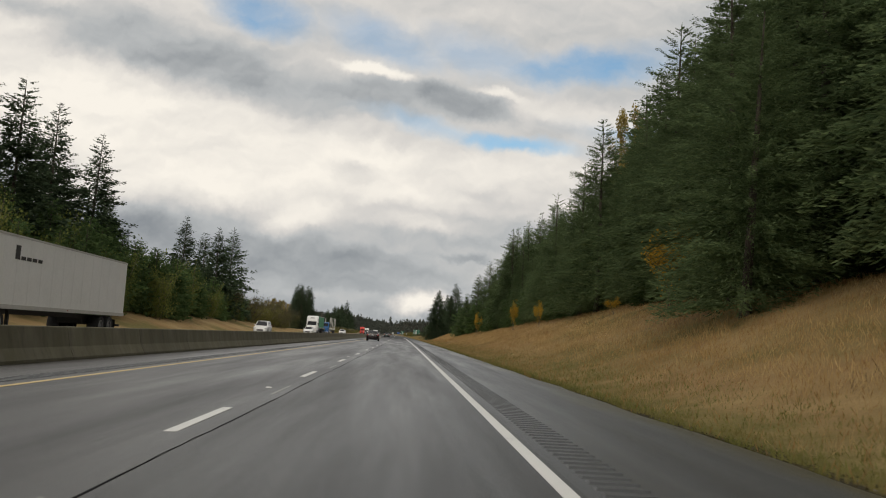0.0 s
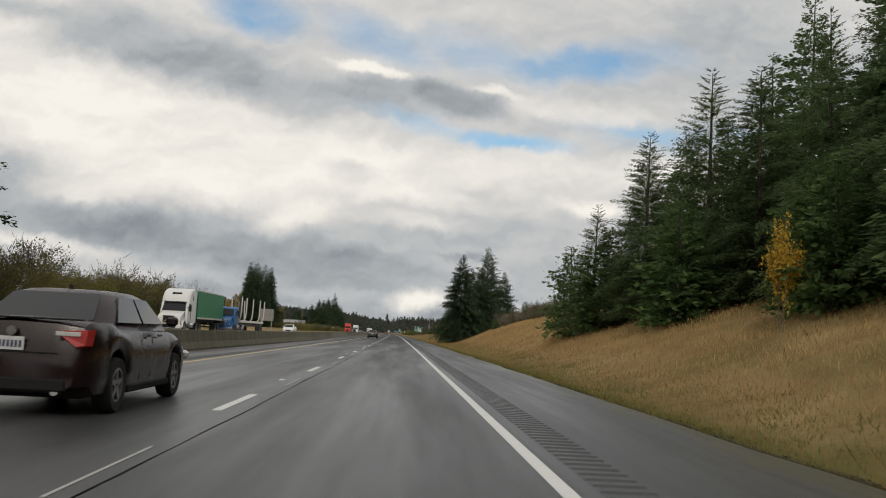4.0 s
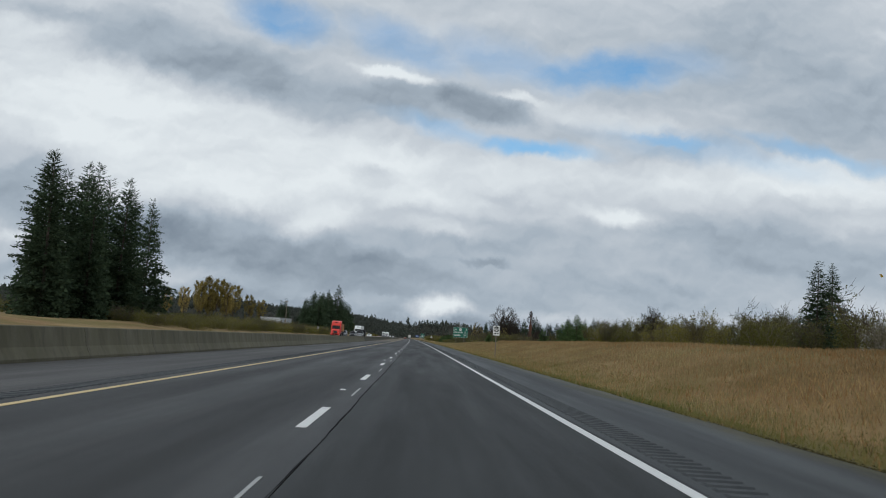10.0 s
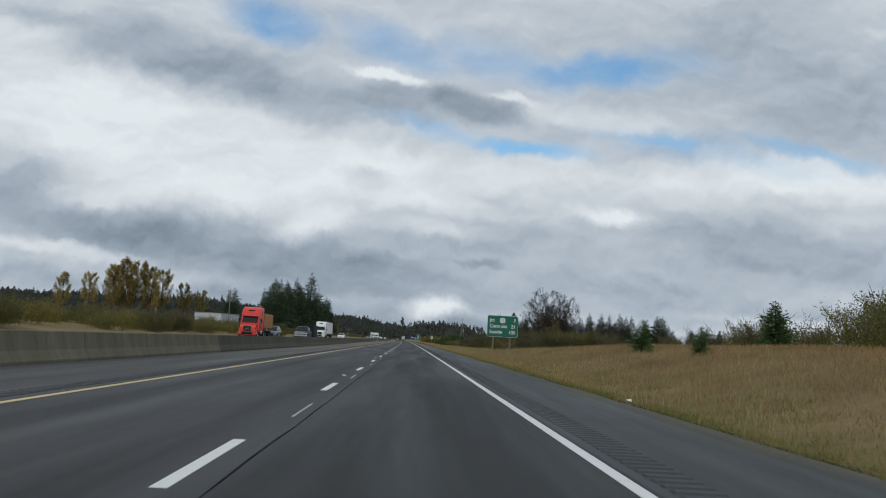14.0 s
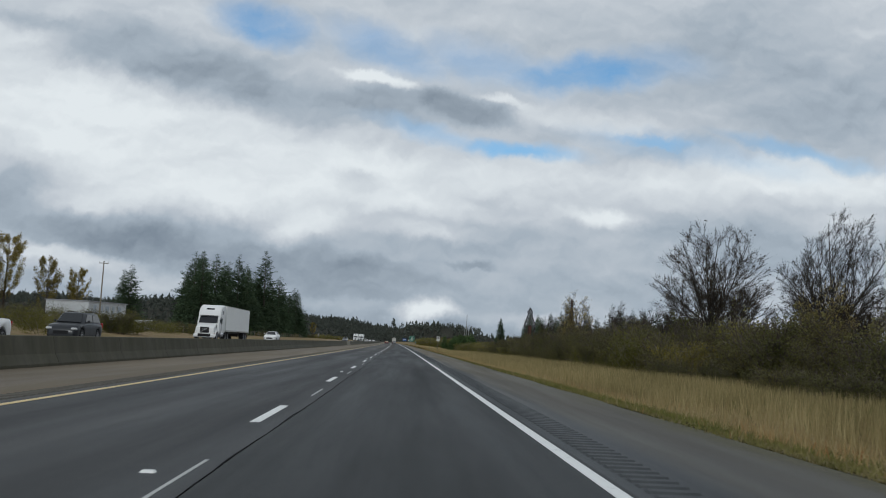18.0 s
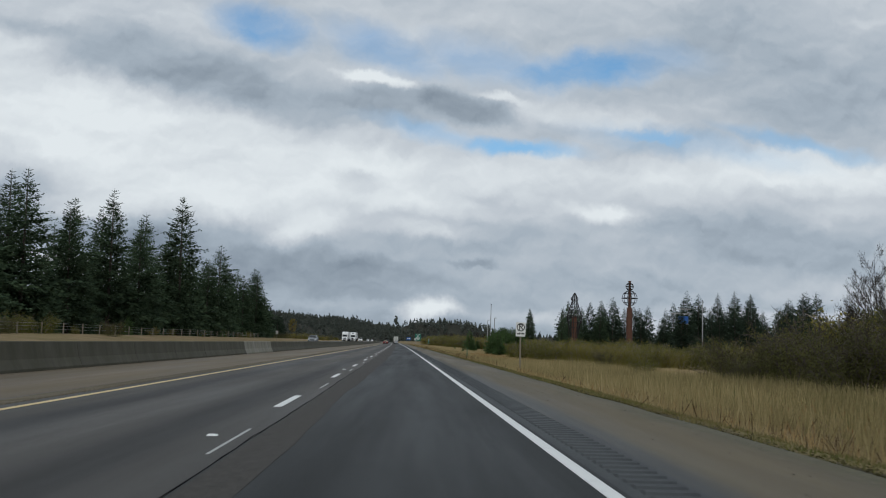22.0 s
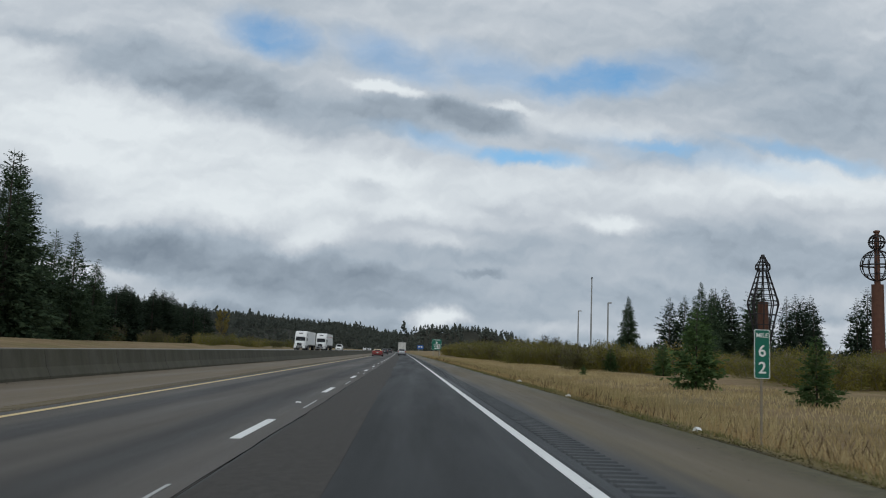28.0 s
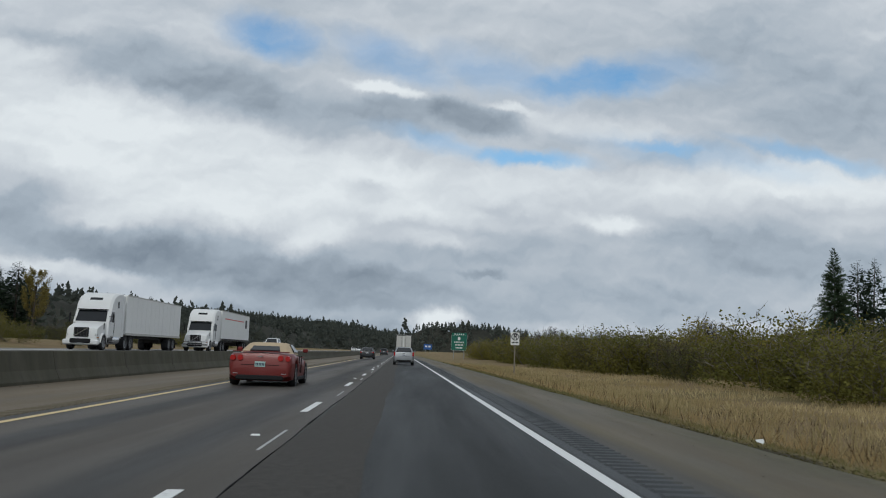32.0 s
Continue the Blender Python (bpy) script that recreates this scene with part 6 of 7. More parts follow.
stand(sedan("sedan_car", "grey-green metallic saloon car with lit red tail lamps", GREY_PAINT), 272.2, -3.95)
stand(sedan("sedan_car", "black cherry saloon car with lit tail lamps on wet road", BLACKRED_PAINT), 120, -3.75)
stand(sedan("sedan_car", "charcoal saloon car driving far ahead on the overtaking lane", DARK_PAINT), 1060, -4.4)
stand(suv("suv_car", "dark off-road car far ahead on the motorway", DARK_PAINT), 1170, -4.2)
hatch = car("hatchback_car", "silver hybrid hatchback car with a sloping tail window", "car", SILVER_PAINT, 4.46, 1.745,
            [(0, 0.70), (0.03, 0.92), (0.10, 1.08), (0.3, 1.10), (3.2, 1.0), (3.5, 0.98), (4.2, 0.82), (4.4, 0.66), (4.46, 0.5)],
            [(0, 0.86), (0.15, 0.95), (0.6, 1.0), (3.9, 1.0), (4.3, 0.90), (4.46, 0.70)], ((0.10, 3.65, 0.79, 1.06), (0.85, 2.45, 0.60, 1.49)), (0.86, 3.56), 0.32, lamps="tall", tail_z=0.92)
stand(hatch, 1022.5, 0.05)
vette = car("sports_car", "dark red sports convertible with a tan canvas roof", "car", RED_PAINT, 4.44, 1.90,
            [(0, 0.58), (0.03, 0.82), (0.10, 0.93), (0.25, 0.965), (1.0, 0.97), (1.4, 0.92), (2.4, 0.88), (2.7, 0.86), (3.5, 0.80), (4.1, 0.66), (4.35, 0.52), (4.44, 0.38)],
            [(0, 0.86), (0.10, 0.93), (0.5, 1.0), (1.4, 1.0), (2.2, 0.955), (3.2, 0.985), (3.9, 0.93), (4.3, 0.75), (4.44, 0.55)],
            ((0.72, 3.0, 0.76, 0.94), (1.42, 2.25, 0.55, 1.26)), (0.86, 3.54), 0.335, lamps="round", roof_mat=CANVAS, clearance=0.15, plate=PLATE_GREEN, tail_z=0.80)
part("tail_spoiler", Geo().box(0, 0.16, 0.985, 1.62, 0.14, 0.025, 0.01), RED_PAINT, vette, smooth=40)
part("tail_diffuser", Geo().box(0, 0.05, 0.25, 1.35, 0.16, 0.14, 0.03), DARK_PLASTIC, vette)
stand(vette, 972.8, -4.15)


def profile_solid(prof, half, inset=0.12, edge=0.12):
    """A side outline (y, z) carried across the vehicle, with its flanks drawn in."""
    cy = sum(p[0] for p in prof) / len(prof)
    cz = sum(p[1] for p in prof) / len(prof)
    rings = []
    for x, k in ((-half, 1), (-half + edge, 0), (half - edge, 0), (half, 1)):
        ring = []
        for y, z in prof:
            d = math.hypot(y - cy, z - cz) + 1e-6
            q = inset * k / d
            ring.append((x, y - (y - cy) * q, z - (z - cz) * q))
        rings.append(ring)
    return Geo().loft(rings)


def tractor(root, paint, sleeper=True, guard=False):
    """A bonneted lorry tractor, its nose at y = 0."""
    back = 4.7 if sleeper else 3.6
    hood = profile_solid([(0.18, 0.62), (0.10, 1.05), (0.22, 1.45), (0.7, 1.68), (1.85, 1.92), (1.85, 0.95), (1.5, 1.0), (1.2, 1.12), (0.9, 1.0), (0.75, 0.62)], 0.98, 0.10, 0.22)
    part("bonnet", hood, paint, root, smooth=35)
    if sleeper:
        cab = [(1.75, 0.75), (1.75, 1.9), (2.2, 2.74), (2.35, 3.25), (2.9, 3.75), (3.7, 3.98), (back, 4.02), (back, 0.75)]
    else:
        cab = [(1.75, 0.75), (1.75, 1.9), (2.15, 2.74), (2.4, 2.86), (back, 2.9), (back, 0.75)]
    part("cab", profile_solid(cab, 1.2, 0.14, 0.16), paint, root, smooth=35)
    ws = [(1.02, 1.74, 1.95), (-1.02, 1.74, 1.95), (-0.95, 2.16, 2.68), (0.95, 2.16, 2.68)]
    panel("windscreen", ws, GLASS_DARK, root, 0.03)
    if sleeper:
        panel("roof_window", [(0.42, 2.55, 3.42), (-0.42, 2.55, 3.42), (-0.42, 2.72, 3.58), (0.42, 2.72, 3.58)], GLASS_DARK, root, 0.03)
    part("grille", Geo().box(0, 0.12, 1.18, 0.98, 0.12, 0.62, 0.05), CHROME if not sleeper else DARK_PLASTIC, root)
    g = Geo()
    for k in range(9 if not sleeper else 5):
        g.box(-0.4 + k * (0.8 / (8 if not sleeper else 4)), 0.05, 1.18, 0.02, 0.04, 0.58)
    part("grille_bars", g, FRAME_STEEL if not sleeper else CHROME, root)
    if sleeper:
        panel("grille_slash", [(0.46, 0.03, 1.44), (0.40, 0.03, 1.47), (-0.46, 0.03, 0.92), (-0.40, 0.03, 0.89)], CHROME, root, 0.012)
        part("lower_intake", Geo().box(0, -0.02, 0.60, 1.35, 0.12, 0.30, 0.05), DARK_PLASTIC, root)
        part("sun_visor", Geo().box(0, 2.08, 2.76, 2.0, 0.22, 0.05, 0.02), DARK_PLASTIC, root)
    part("bumper", Geo().box(0, 0.14, 0.52, 2.35, 0.34, 0.36, 0.08), paint if sleeper else CHROME, root, smooth=40)
    if guard:
        part("bull_bar", Geo().box(0, -0.08, 0.62, 2.3, 0.08, 0.10, 0.03).box(0, -0.08, 0.86, 2.3, 0.07, 0.06, 0.02).box(-0.6, -0.04, 0.7, 0.06, 0.06, 0.5).box(0.6, -0.04, 0.7, 0.06, 0.06, 0.5), CHROME, root)
    for sx in (1, -1):
        part("headlamp", Geo().box(sx * 0.86, 0.36, 1.02, 0.24, 0.4, 0.26, 0.07), LAMP_CLEAR, root, smooth=40)
        part("front_wing", Geo().loft([[(sx * (0.80 + q), 1.2 + math.cos(a) * 0.62, 0.52 + math.sin(a) * 0.62 * 1.05) for q in (0, 0.36)] + [(sx * (0.80 + q), 1.2 + math.cos(a) * 0.55, 0.52 + math.sin(a) * 0.55 * 1.05) for q in (0.36, 0)]
                                      for a in (math.pi * i / 8 for i in range(9))]), paint, root, smooth=40)
        q = [(sx * 1.205, 2.1, 1.95), (sx * 1.205, 2.85, 1.95), (sx * 1.205, 2.85, 2.62), (sx * 1.205, 2.35, 2.62)]
        panel("side_window", q if sx > 0 else q[::-1], GLASS_DARK, root, 0.02)
        if sleeper:
            q = [(sx * 1.205, 3.55, 2.95), (sx * 1.205, 3.85, 2.95), (sx * 1.205, 3.85, 3.4), (sx * 1.205, 3.55, 3.4)]
            panel("sleeper_window", q if sx > 0 else q[::-1], GLASS_DARK, root, 0.02)
        part("mirror", Geo().box(sx * 1.46, 1.9, 2.2, 0.10, 0.14, 0.62, 0.04), DARK_PLASTIC, root)
        part("mirror_arm", Geo().tube([(sx * 1.15, 2.0, 2.3), (sx * 1.45, 1.92, 2.3)], 0.025, 6), DARK_PLASTIC, root)
        part("tank_step", Geo().box(sx * 1.22, 2.5, 0.55, 0.16, 0.5, 0.06, 0.02), FRAME_STEEL, root)
        part("tank_step", Geo().box(sx * 1.20, 2.5, 0.92, 0.14, 0.5, 0.06, 0.02), FRAME_STEEL, root)
        part("indicator", Geo().box(sx * 0.96, 0.40, 0.84, 0.16, 0.3, 0.07, 0.02), RUSTY_ORANGE, root)
        part("bonnet_vent", Geo().box(sx * 0.99, 1.55, 1.62, 0.03, 0.12, 0.42, 0.01), DARK_PLASTIC, root)
        part("cab_handle", Geo().tube([(sx * 1.22, 2.98, 1.2), (sx * 1.22, 2.98, 1.9)], 0.02, 6), CHROME, root)
        part("door_gap", Geo().box(sx * 1.2, 2.95, 1.6, 0.02, 0.015, 1.6), DARK_PLASTIC, root)
        part("fuel_tank", Geo().tube([(sx * 0.98, 2.6, 0.72), (sx * 0.98, 4.0, 0.72)], 0.32, 14), CHROME if sleeper else ALLOY, root, smooth=40)
        part("exhaust_stack" if not sleeper else "cab_extender", Geo().tube([(sx * 1.12, back + 0.1, 1.0), (sx * 1.12, back + 0.1, 3.5)], 0.09, 10) if not sleeper else Geo().box(sx * 1.17, back + 0.25, 2.4, 0.05, 0.5, 2.9, 0.02),
             CHROME if not sleeper else paint, root, smooth=40)
        add_wheel(root, sx * 1.02, 1.2, 0.52, 0.15, ALLOY, 8)
        for y in (back + 0.9, back + 2.2):
            add_wheel(root, sx * 0.98, y, 0.52, 0.28, ALLOY, 8, "drive_wheel")
    part("chassis", Geo().box(0, back / 2 + 2.0, 0.78, 0.9, back + 2.2, 0.22).box(0, back + 1.5, 0.98, 1.0, 1.2, 0.14), FRAME_STEEL, root)
    plate_bars(root, 0, -0.045, 0.5)
    return back


def semi(name, label, paint, box_mat, box_label="", guard=False, stripe=False, marks=False, box_h=2.85, length=15.8, low=1.12, ribs=0):
    root = thing(name, label, "lorry", "lorries")
    back = tractor(root, paint, True, guard)
    y0 = back + 0.75
    t = part("trailer", Geo().box(0, y0 + length / 2, low + box_h / 2, 2.58, length, box_h, 0.05), box_mat, root, box_label)
    seam = Geo().box(0, 0, 0, 0.005 if not ribs else 0.012, 0.014 if not ribs else 0.10, box_h - 0.2).mesh("panel_seam", box_mat)
    for sx in (1, -1):
        for k in range(1, int(length / 1.22)):
            part("panel_seam", seam, box_mat, t).location = (sx * 1.294, y0 + 0.05 + k * 1.22, low + box_h / 2)
        part("bottom_rail", Geo().box(sx * 1.29, y0 + length / 2, low + 0.06, 0.05, length, 0.16), FRAME_STEEL if stripe else STAKE_WHITE, t)
        part("top_rail", Geo().box(sx * 1.28, y0 + length / 2, low + box_h - 0.03, 0.05, length, 0.09), STAKE_WHITE, t)
        part("mud_flap", Geo().box(sx * 0.98, y0 + length - 1.25, 0.55, 0.6, 0.02, 0.7), DARK_PLASTIC, root)
        part("marker_lamp", Geo().box(sx * 1.31, y0 + length * 0.5, low + 0.07, 0.03, 0.09, 0.04), TAIL_RED, t)
    part("trailer_frame", Geo().box(0, y0 + length / 2, low - 0.14, 1.1, length * 0.95, 0.2).box(0, y0 + length - 2.6, low - 0.38, 1.2, 3.2, 0.3), FRAME_STEEL, root)
    part("landing_leg", Geo().box(0.9, y0 + 3.0, 0.62, 0.12, 0.12, 0.9), FRAME_STEEL, root)
    part("landing_leg", Geo().box(-0.9, y0 + 3.0, 0.62, 0.12, 0.12, 0.9), FRAME_STEEL, root)
    part("underrun_guard", Geo().box(0, y0 + length - 0.1, 0.6, 2.3, 0.1, 0.12).box(-0.6, y0 + length - 0.1, 0.85, 0.08, 0.08, 0.5).box(0.6, y0 + length - 0.1, 0.85, 0.08, 0.08, 0.5), FRAME_STEEL, root)
    for sx in (1, -1):
        for y in (y0 + length - 3.3, y0 + length - 2.0):
            add_wheel(root, sx * 0.98, y, 0.52, 0.28, ALLOY, 8, "trailer_wheel")
    if stripe:
        part("stripe", Geo().box(1.3, y0 + length * 0.42, low + box_h * 0.74, 0.012, length * 0.66, 0.10), TRUCK_RED, t, "thin red stripe")
        part("side_mark", Geo().box(1.3, y0 + length * 0.86, low + box_h * 0.66, 0.012, 1.0, 0.9), FRAME_STEEL, t)
    if marks:
        for k in range(5):
            part("side_mark", Geo().box(1.298, y0 + 2.5 + k * 0.55, low + box_h * 0.70 + (0 if k else 0.2), 0.012, 0.42, 0.14 if k else 0.55), FRAME_STEEL, t, "small dark mark")
    return root


def oncoming(ob, s, u, z=None):
    """Nose towards the camera, on the far carriageway."""
    ob.matrix_basis = spot(s, u, lerp(s, OPP_Z) if z is None else z, 0)
    return ob


FAR_U, NEAR_U = -19.4, -15.6
oncoming(semi("box_lorry", "white box lorry with plain white trailer and dark marks", WHITE_PAINT, TRAILER_WHITE, length=16.4, marks=True), 18.3, -16.0)
oncoming(semi("container_lorry", "white lorry pulling a green steel container", WHITE_PAINT, TRAILER_GREEN, "ribbed green steel container", box_h=2.6, length=12.2, low=1.35, ribs=1), 189, FAR_U)
oncoming(semi("box_lorry", "white bonneted lorry with a long white box trailer", WHITE_PAINT, TRAILER_WHITE), 611, FAR_U - 1.6)
oncoming(semi("box_lorry", "white bonneted lorry with a faded white box trailer", WHITE_PAINT, TRAILER_WHITE), 1007, FAR_U - 1.9)
oncoming(semi("box_lorry", "white lorry with a chrome guard and red-striped trailer", WHITE_PAINT, TRAILER_WHITE, guard=True, stripe=True), 1030, FAR_U + 0.4)
red_truck = thing("tipper_lorry", "bright red lorry with an orange covered load", "lorry", "lorries")
bk = tractor(red_truck, TRUCK_RED, True)
part("tipper_body", Geo().box(0, bk + 4.6, 2.3, 2.5, 7.4, 1.9, 0.1), RUSTY_ORANGE, red_truck, "orange-brown tipper body")
for sx in (1, -1):
    for y in (bk + 5.6, bk + 6.9):
        add_wheel(red_truck, sx * 0.98, y, 0.52, 0.28, ALLOY, 8, "trailer_wheel")
oncoming(red_truck, 511, FAR_U - 1.2)
# bare log lorry
logger = thing("log_lorry", "blue log lorry with empty white bunks and upright stakes", "lorry", "lorries")
bk = tractor(logger, BLUE_PAINT, False)
part("long_frame", Geo().box(0, bk + 10.2, 0.98, 0.8, 21.0, 0.28), FRAME_STEEL, logger)
for k, y in enumerate((bk + 1.4, bk + 4.6, bk + 9.2, bk + 14.6, bk + 18.2)):
    b = part("bunk", Geo().box(0, y, 1.38, 2.5, 0.22, 0.26, 0.04), STAKE_WHITE, logger)
    for sx in (1, -1):
        rings = [[(sx * x - 0.06, y - 0.07, z), (sx * x + 0.06, y - 0.07, z), (sx * x + 0.06, y + 0.07, z), (sx * x - 0.06, y + 0.07, z)] for x, z in ((0.95, 1.4), (1.18, 1.75), (1.25, 2.4), (1.27, 4.1))]
        part("stake", Geo().loft(rings), STAKE_WHITE if k % 2 == 0 or sx > 0 else FRAME_STEEL, b)
for sx in (1, -1):
    for y in (bk + 15.8, bk + 17.1):
        add_wheel(logger, sx * 0.98, y, 0.52, 0.28, ALLOY, 8, "trailer_wheel")
    part("tool_box", Geo().box(sx * 1.0, bk + 3.0, 0.75, 0.5, 1.2, 0.5, 0.05), STAKE_WHITE, logger)
oncoming(logger, 206, FAR_U + 1.2)
# smaller oncoming cars
for s, u, kind, lab in ((110, NEAR_U - 2.6, suv, "white off-road car with a roof rack"), (252, NEAR_U - 1.0, sedan, "white saloon car seen over the barrier"), (160, NEAR_U - 1.5, sedan, "white saloon car approaching in the far lanes"),
                        (640, NEAR_U - 2.4, sedan, "white saloon car following a lorry"), (1062, NEAR_U - 1.2, suv, "white off-road car behind the lorries"),
                        (1290, NEAR_U, sedan, "white saloon car far away"), (1330, FAR_U, suv, "white off-road car far away"),
                        (545, NEAR_U - 1.0, sedan, "white saloon car in the far lanes"), (812, NEAR_U - 1.4, sedan, "silver-white saloon car passing on the far carriageway")):
    ob = kind("suv_car" if kind is suv else "sedan_car", lab, SILVER_PAINT if "silver" in lab else WHITE_PAINT)
    ob.matrix_basis = spot(s + 4.8, u, lerp(s, OPP_Z), 180)
for s, u, lab in ((524, NEAR_U - 4.0, "silver-grey car on the far carriageway"), (566, NEAR_U - 4.2, "dark grey car on the far carriageway")):
    ob = suv("suv_car", lab, SILVER_PAINT if s < 530 else DARK_PAINT)
    ob.matrix_basis = spot(s + 4.8, u, lerp(s, OPP_Z), 180)
# box van far ahead in the same lane, seen from behind
van = thing("box_lorry_ahead", "pale box lorry with framed rear doors, far ahead", "lorry", "lorries")
part("box", Geo().box(0, 3.5, 2.35, 2.4, 7.0, 2.6, 0.05), TRAILER_WHITE, van)
for sx in (1, -1):
    part("rear_door", Geo().box(sx * 0.58, -0.02, 2.35, 1.08, 0.05, 2.35, 0.02), STAKE_WHITE, van)
    part("door_bar", Geo().box(sx * 0.3, -0.06, 2.35, 0.04, 0.03, 2.2), FRAME_STEEL, van)
    add_wheel(van, sx * 0.9, 1.4, 0.48, 0.24, ALLOY, 8)
    add_wheel(van, sx * 0.9, 7.6, 0.48, 0.14, ALLOY, 8)
    part("tail_lamp", Geo().box(sx * 0.95, -0.03, 0.92, 0.22, 0.06, 0.12, 0.02), TAIL_RED, van)
part("door_frame", Geo().box(0, -0.03, 3.58, 2.36, 0.06, 0.10).box(0, -0.03, 1.12, 2.36, 0.06, 0.12).box(1.16, -0.03, 2.35, 0.08, 0.06, 2.4).box(-1.16, -0.03, 2.35, 0.08, 0.06, 2.4), FRAME_STEEL, van)
part("lorry_cab", Geo().box(0, 8.0, 1.75, 2.2, 1.8, 1.9, 0.2), WHITE_PAINT, van, smooth=40)
part("chassis", Geo().box(0, 4.2, 0.85, 0.9, 8.2, 0.3), FRAME_STEEL, van)
stand(van, 1086, 0.2)
# pickup with a black box trailer, oncoming
pickup = car("pickup_truck", "dark grey pickup truck with a chrome grille, oncoming", "pickup", DARK_PAINT, 5.9, 2.0,
             [(0, 1.05), (0.05, 1.28), (1.9, 1.30), (2.1, 1.30), (4.3, 1.30), (5.5, 1.18), (5.8, 1.0), (5.9, 0.6)], [(0, 0.95), (0.2, 1.0), (5.4, 1.0), (5.8, 0.95), (5.9, 0.85)],
             ((2.0, 4.5, 0.93, 1.26), (2.2, 3.75, 0.74, 1.93)), (1.25, 4.75), 0.40, lamps="tall", tail_z=1.05, clearance=0.36)
part("chrome_grille", Geo().box(0, 5.87, 0.98, 1.35, 0.10, 0.42, 0.04), CHROME, pickup)
part("chrome_bumper", Geo().box(0, 5.90, 0.62, 1.95, 0.16, 0.24, 0.05), CHROME, pickup)
part("load_bed", Geo().box(0, 0.98, 1.31, 1.5, 1.7, 0.02), DARK_PLASTIC, pickup)
pickup.matrix_basis = spot(528.5, -15.2, lerp(525, OPP_Z), 180)
hauler = thing("box_trailer", "black enclosed two-axle trailer behind a pickup", "trailer")
part("body", Geo().box(0, 3.0, 1.35, 2.2, 5.2, 1.75, 0.08), DARK_PLASTIC, hauler, smooth=40)
part("drawbar", Geo().box(0, -0.2, 0.52, 0.12, 1.4, 0.10), FRAME_STEEL, hauler)
for sx in (1, -1):
    part("fender", Geo().box(sx * 1.12, 3.6, 0.82, 0.2, 1.9, 0.06, 0.02), FRAME_STEEL, hauler)
    for y in (3.1, 4.1):
        add_wheel(hauler, sx * 1.0, y, 0.36, 0.11, ALLOY, 5)
hauler.matrix_basis = spot(529.4, -15.2, lerp(530, OPP_Z), 0)

# ---------------------------------------------------------------- signs
SIGN_GREEN = plain("green_sign_sheet", (0.004, 0.115, 0.075), 0.4, 0, 0.10, 1.5)
SIGN_WHITE = plain("white_sign_sheet", (0.70, 0.70, 0.68), 0.45, 0, 0.06, 3)
SIGN_BLACK = plain("black_sign_ink", (0.02, 0.02, 0.02), 0.5, 0, 0.1, 3)
SIGN_BLUE = plain("blue_sign_sheet", (0.02, 0.09, 0.30), 0.4, 0, 0.1, 2)
SIGN_BACK = plain("bare_sign_metal", (0.26, 0.25, 0.23), 0.55, 0.5, 0.18, 2)
POST = plain("weathered_post_timber", (0.20, 0.17, 0.13), 0.85, 0, 0.2, 5, 0.3)
STEEL_POST = plain("galvanised_post", (0.30, 0.30, 0.29), 0.5, 0.6, 0.15, 6)
RUST = plain("rusted_steel", (0.10, 0.045, 0.028), 0.8, 0.2, 0.35, 1.5, 0.2)
DARK_IRON = plain("dark_iron", (0.025, 0.023, 0.024), 0.7, 0.3, 0.3, 2)
WHITE_WALL = plain("whitewashed_sheet_wall", (0.48, 0.50, 0.52), 0.7, 0, 0.2, 0.6)
ROOF_GREY = plain("grey_sheet_roof", (0.30, 0.31, 0.33), 0.6, 0.2, 0.15, 1)


def letters(body, size, parent, x, y, z, mat, name="lettering", align="LEFT", thick=0.003):
    """Words as a mesh in the built-in font, upright and facing -y."""
    cu = bpy.data.curves.new("words", "FONT")
    cu.body, cu.size, cu.align_x, cu.align_y, cu.extrude = body, size, align, "CENTER", thick
    cu.offset = size * 0.012
    tmp = bpy.data.objects.new("words", cu)
    scene.collection.objects.link(tmp)
    me = bpy.data.meshes.new_from_object(tmp.evaluated_get(bpy.context.evaluated_depsgraph_get()))
    bpy.data.objects.remove(tmp)
    bpy.data.curves.remove(cu)
    me.transform(pose(x, y, z, 90, 0, 0))
    me.materials.clear()
    me.materials.append(mat)
    ob = new(name, me)
    ob.parent = parent
    return ob


def plate_geo(x, z, w, h, y, thick=0.02, rad=0.1):
    """A sign plate with rounded corners in the x-z plane."""
    out = []
    for cx, cz, a0 in ((w / 2 - rad, h / 2 - rad, 0), (-w / 2 + rad, h / 2 - rad, 90), (-w / 2 + rad, -h / 2 + rad, 180), (w / 2 - rad, -h / 2 + rad, 270)):
        for k in range(5):
            a = radians(a0 + k * 22.5)
            out.append((x + cx + rad * math.cos(a), z + cz + rad * math.sin(a)))
    return Geo().loft([[(p, y + thick / 2, q) for p, q in out], [(p, y - thick / 2, q) for p, q in out]])


def ring_geo(x, y, z, r0, r1, n=28, thick=0.004):
    vs, fs = [], []
    for k in range(n):
        a = 2 * math.pi * k / n
        for r in (r0, r1):
            vs.append((x + r * math.cos(a), y, z + r * math.sin(a)))
    for k in range(n):
        j = (k + 1) % n
        fs.append((2 * k, 2 * k + 1, 2 * j + 1, 2 * j))
    return Geo().add(vs, fs)


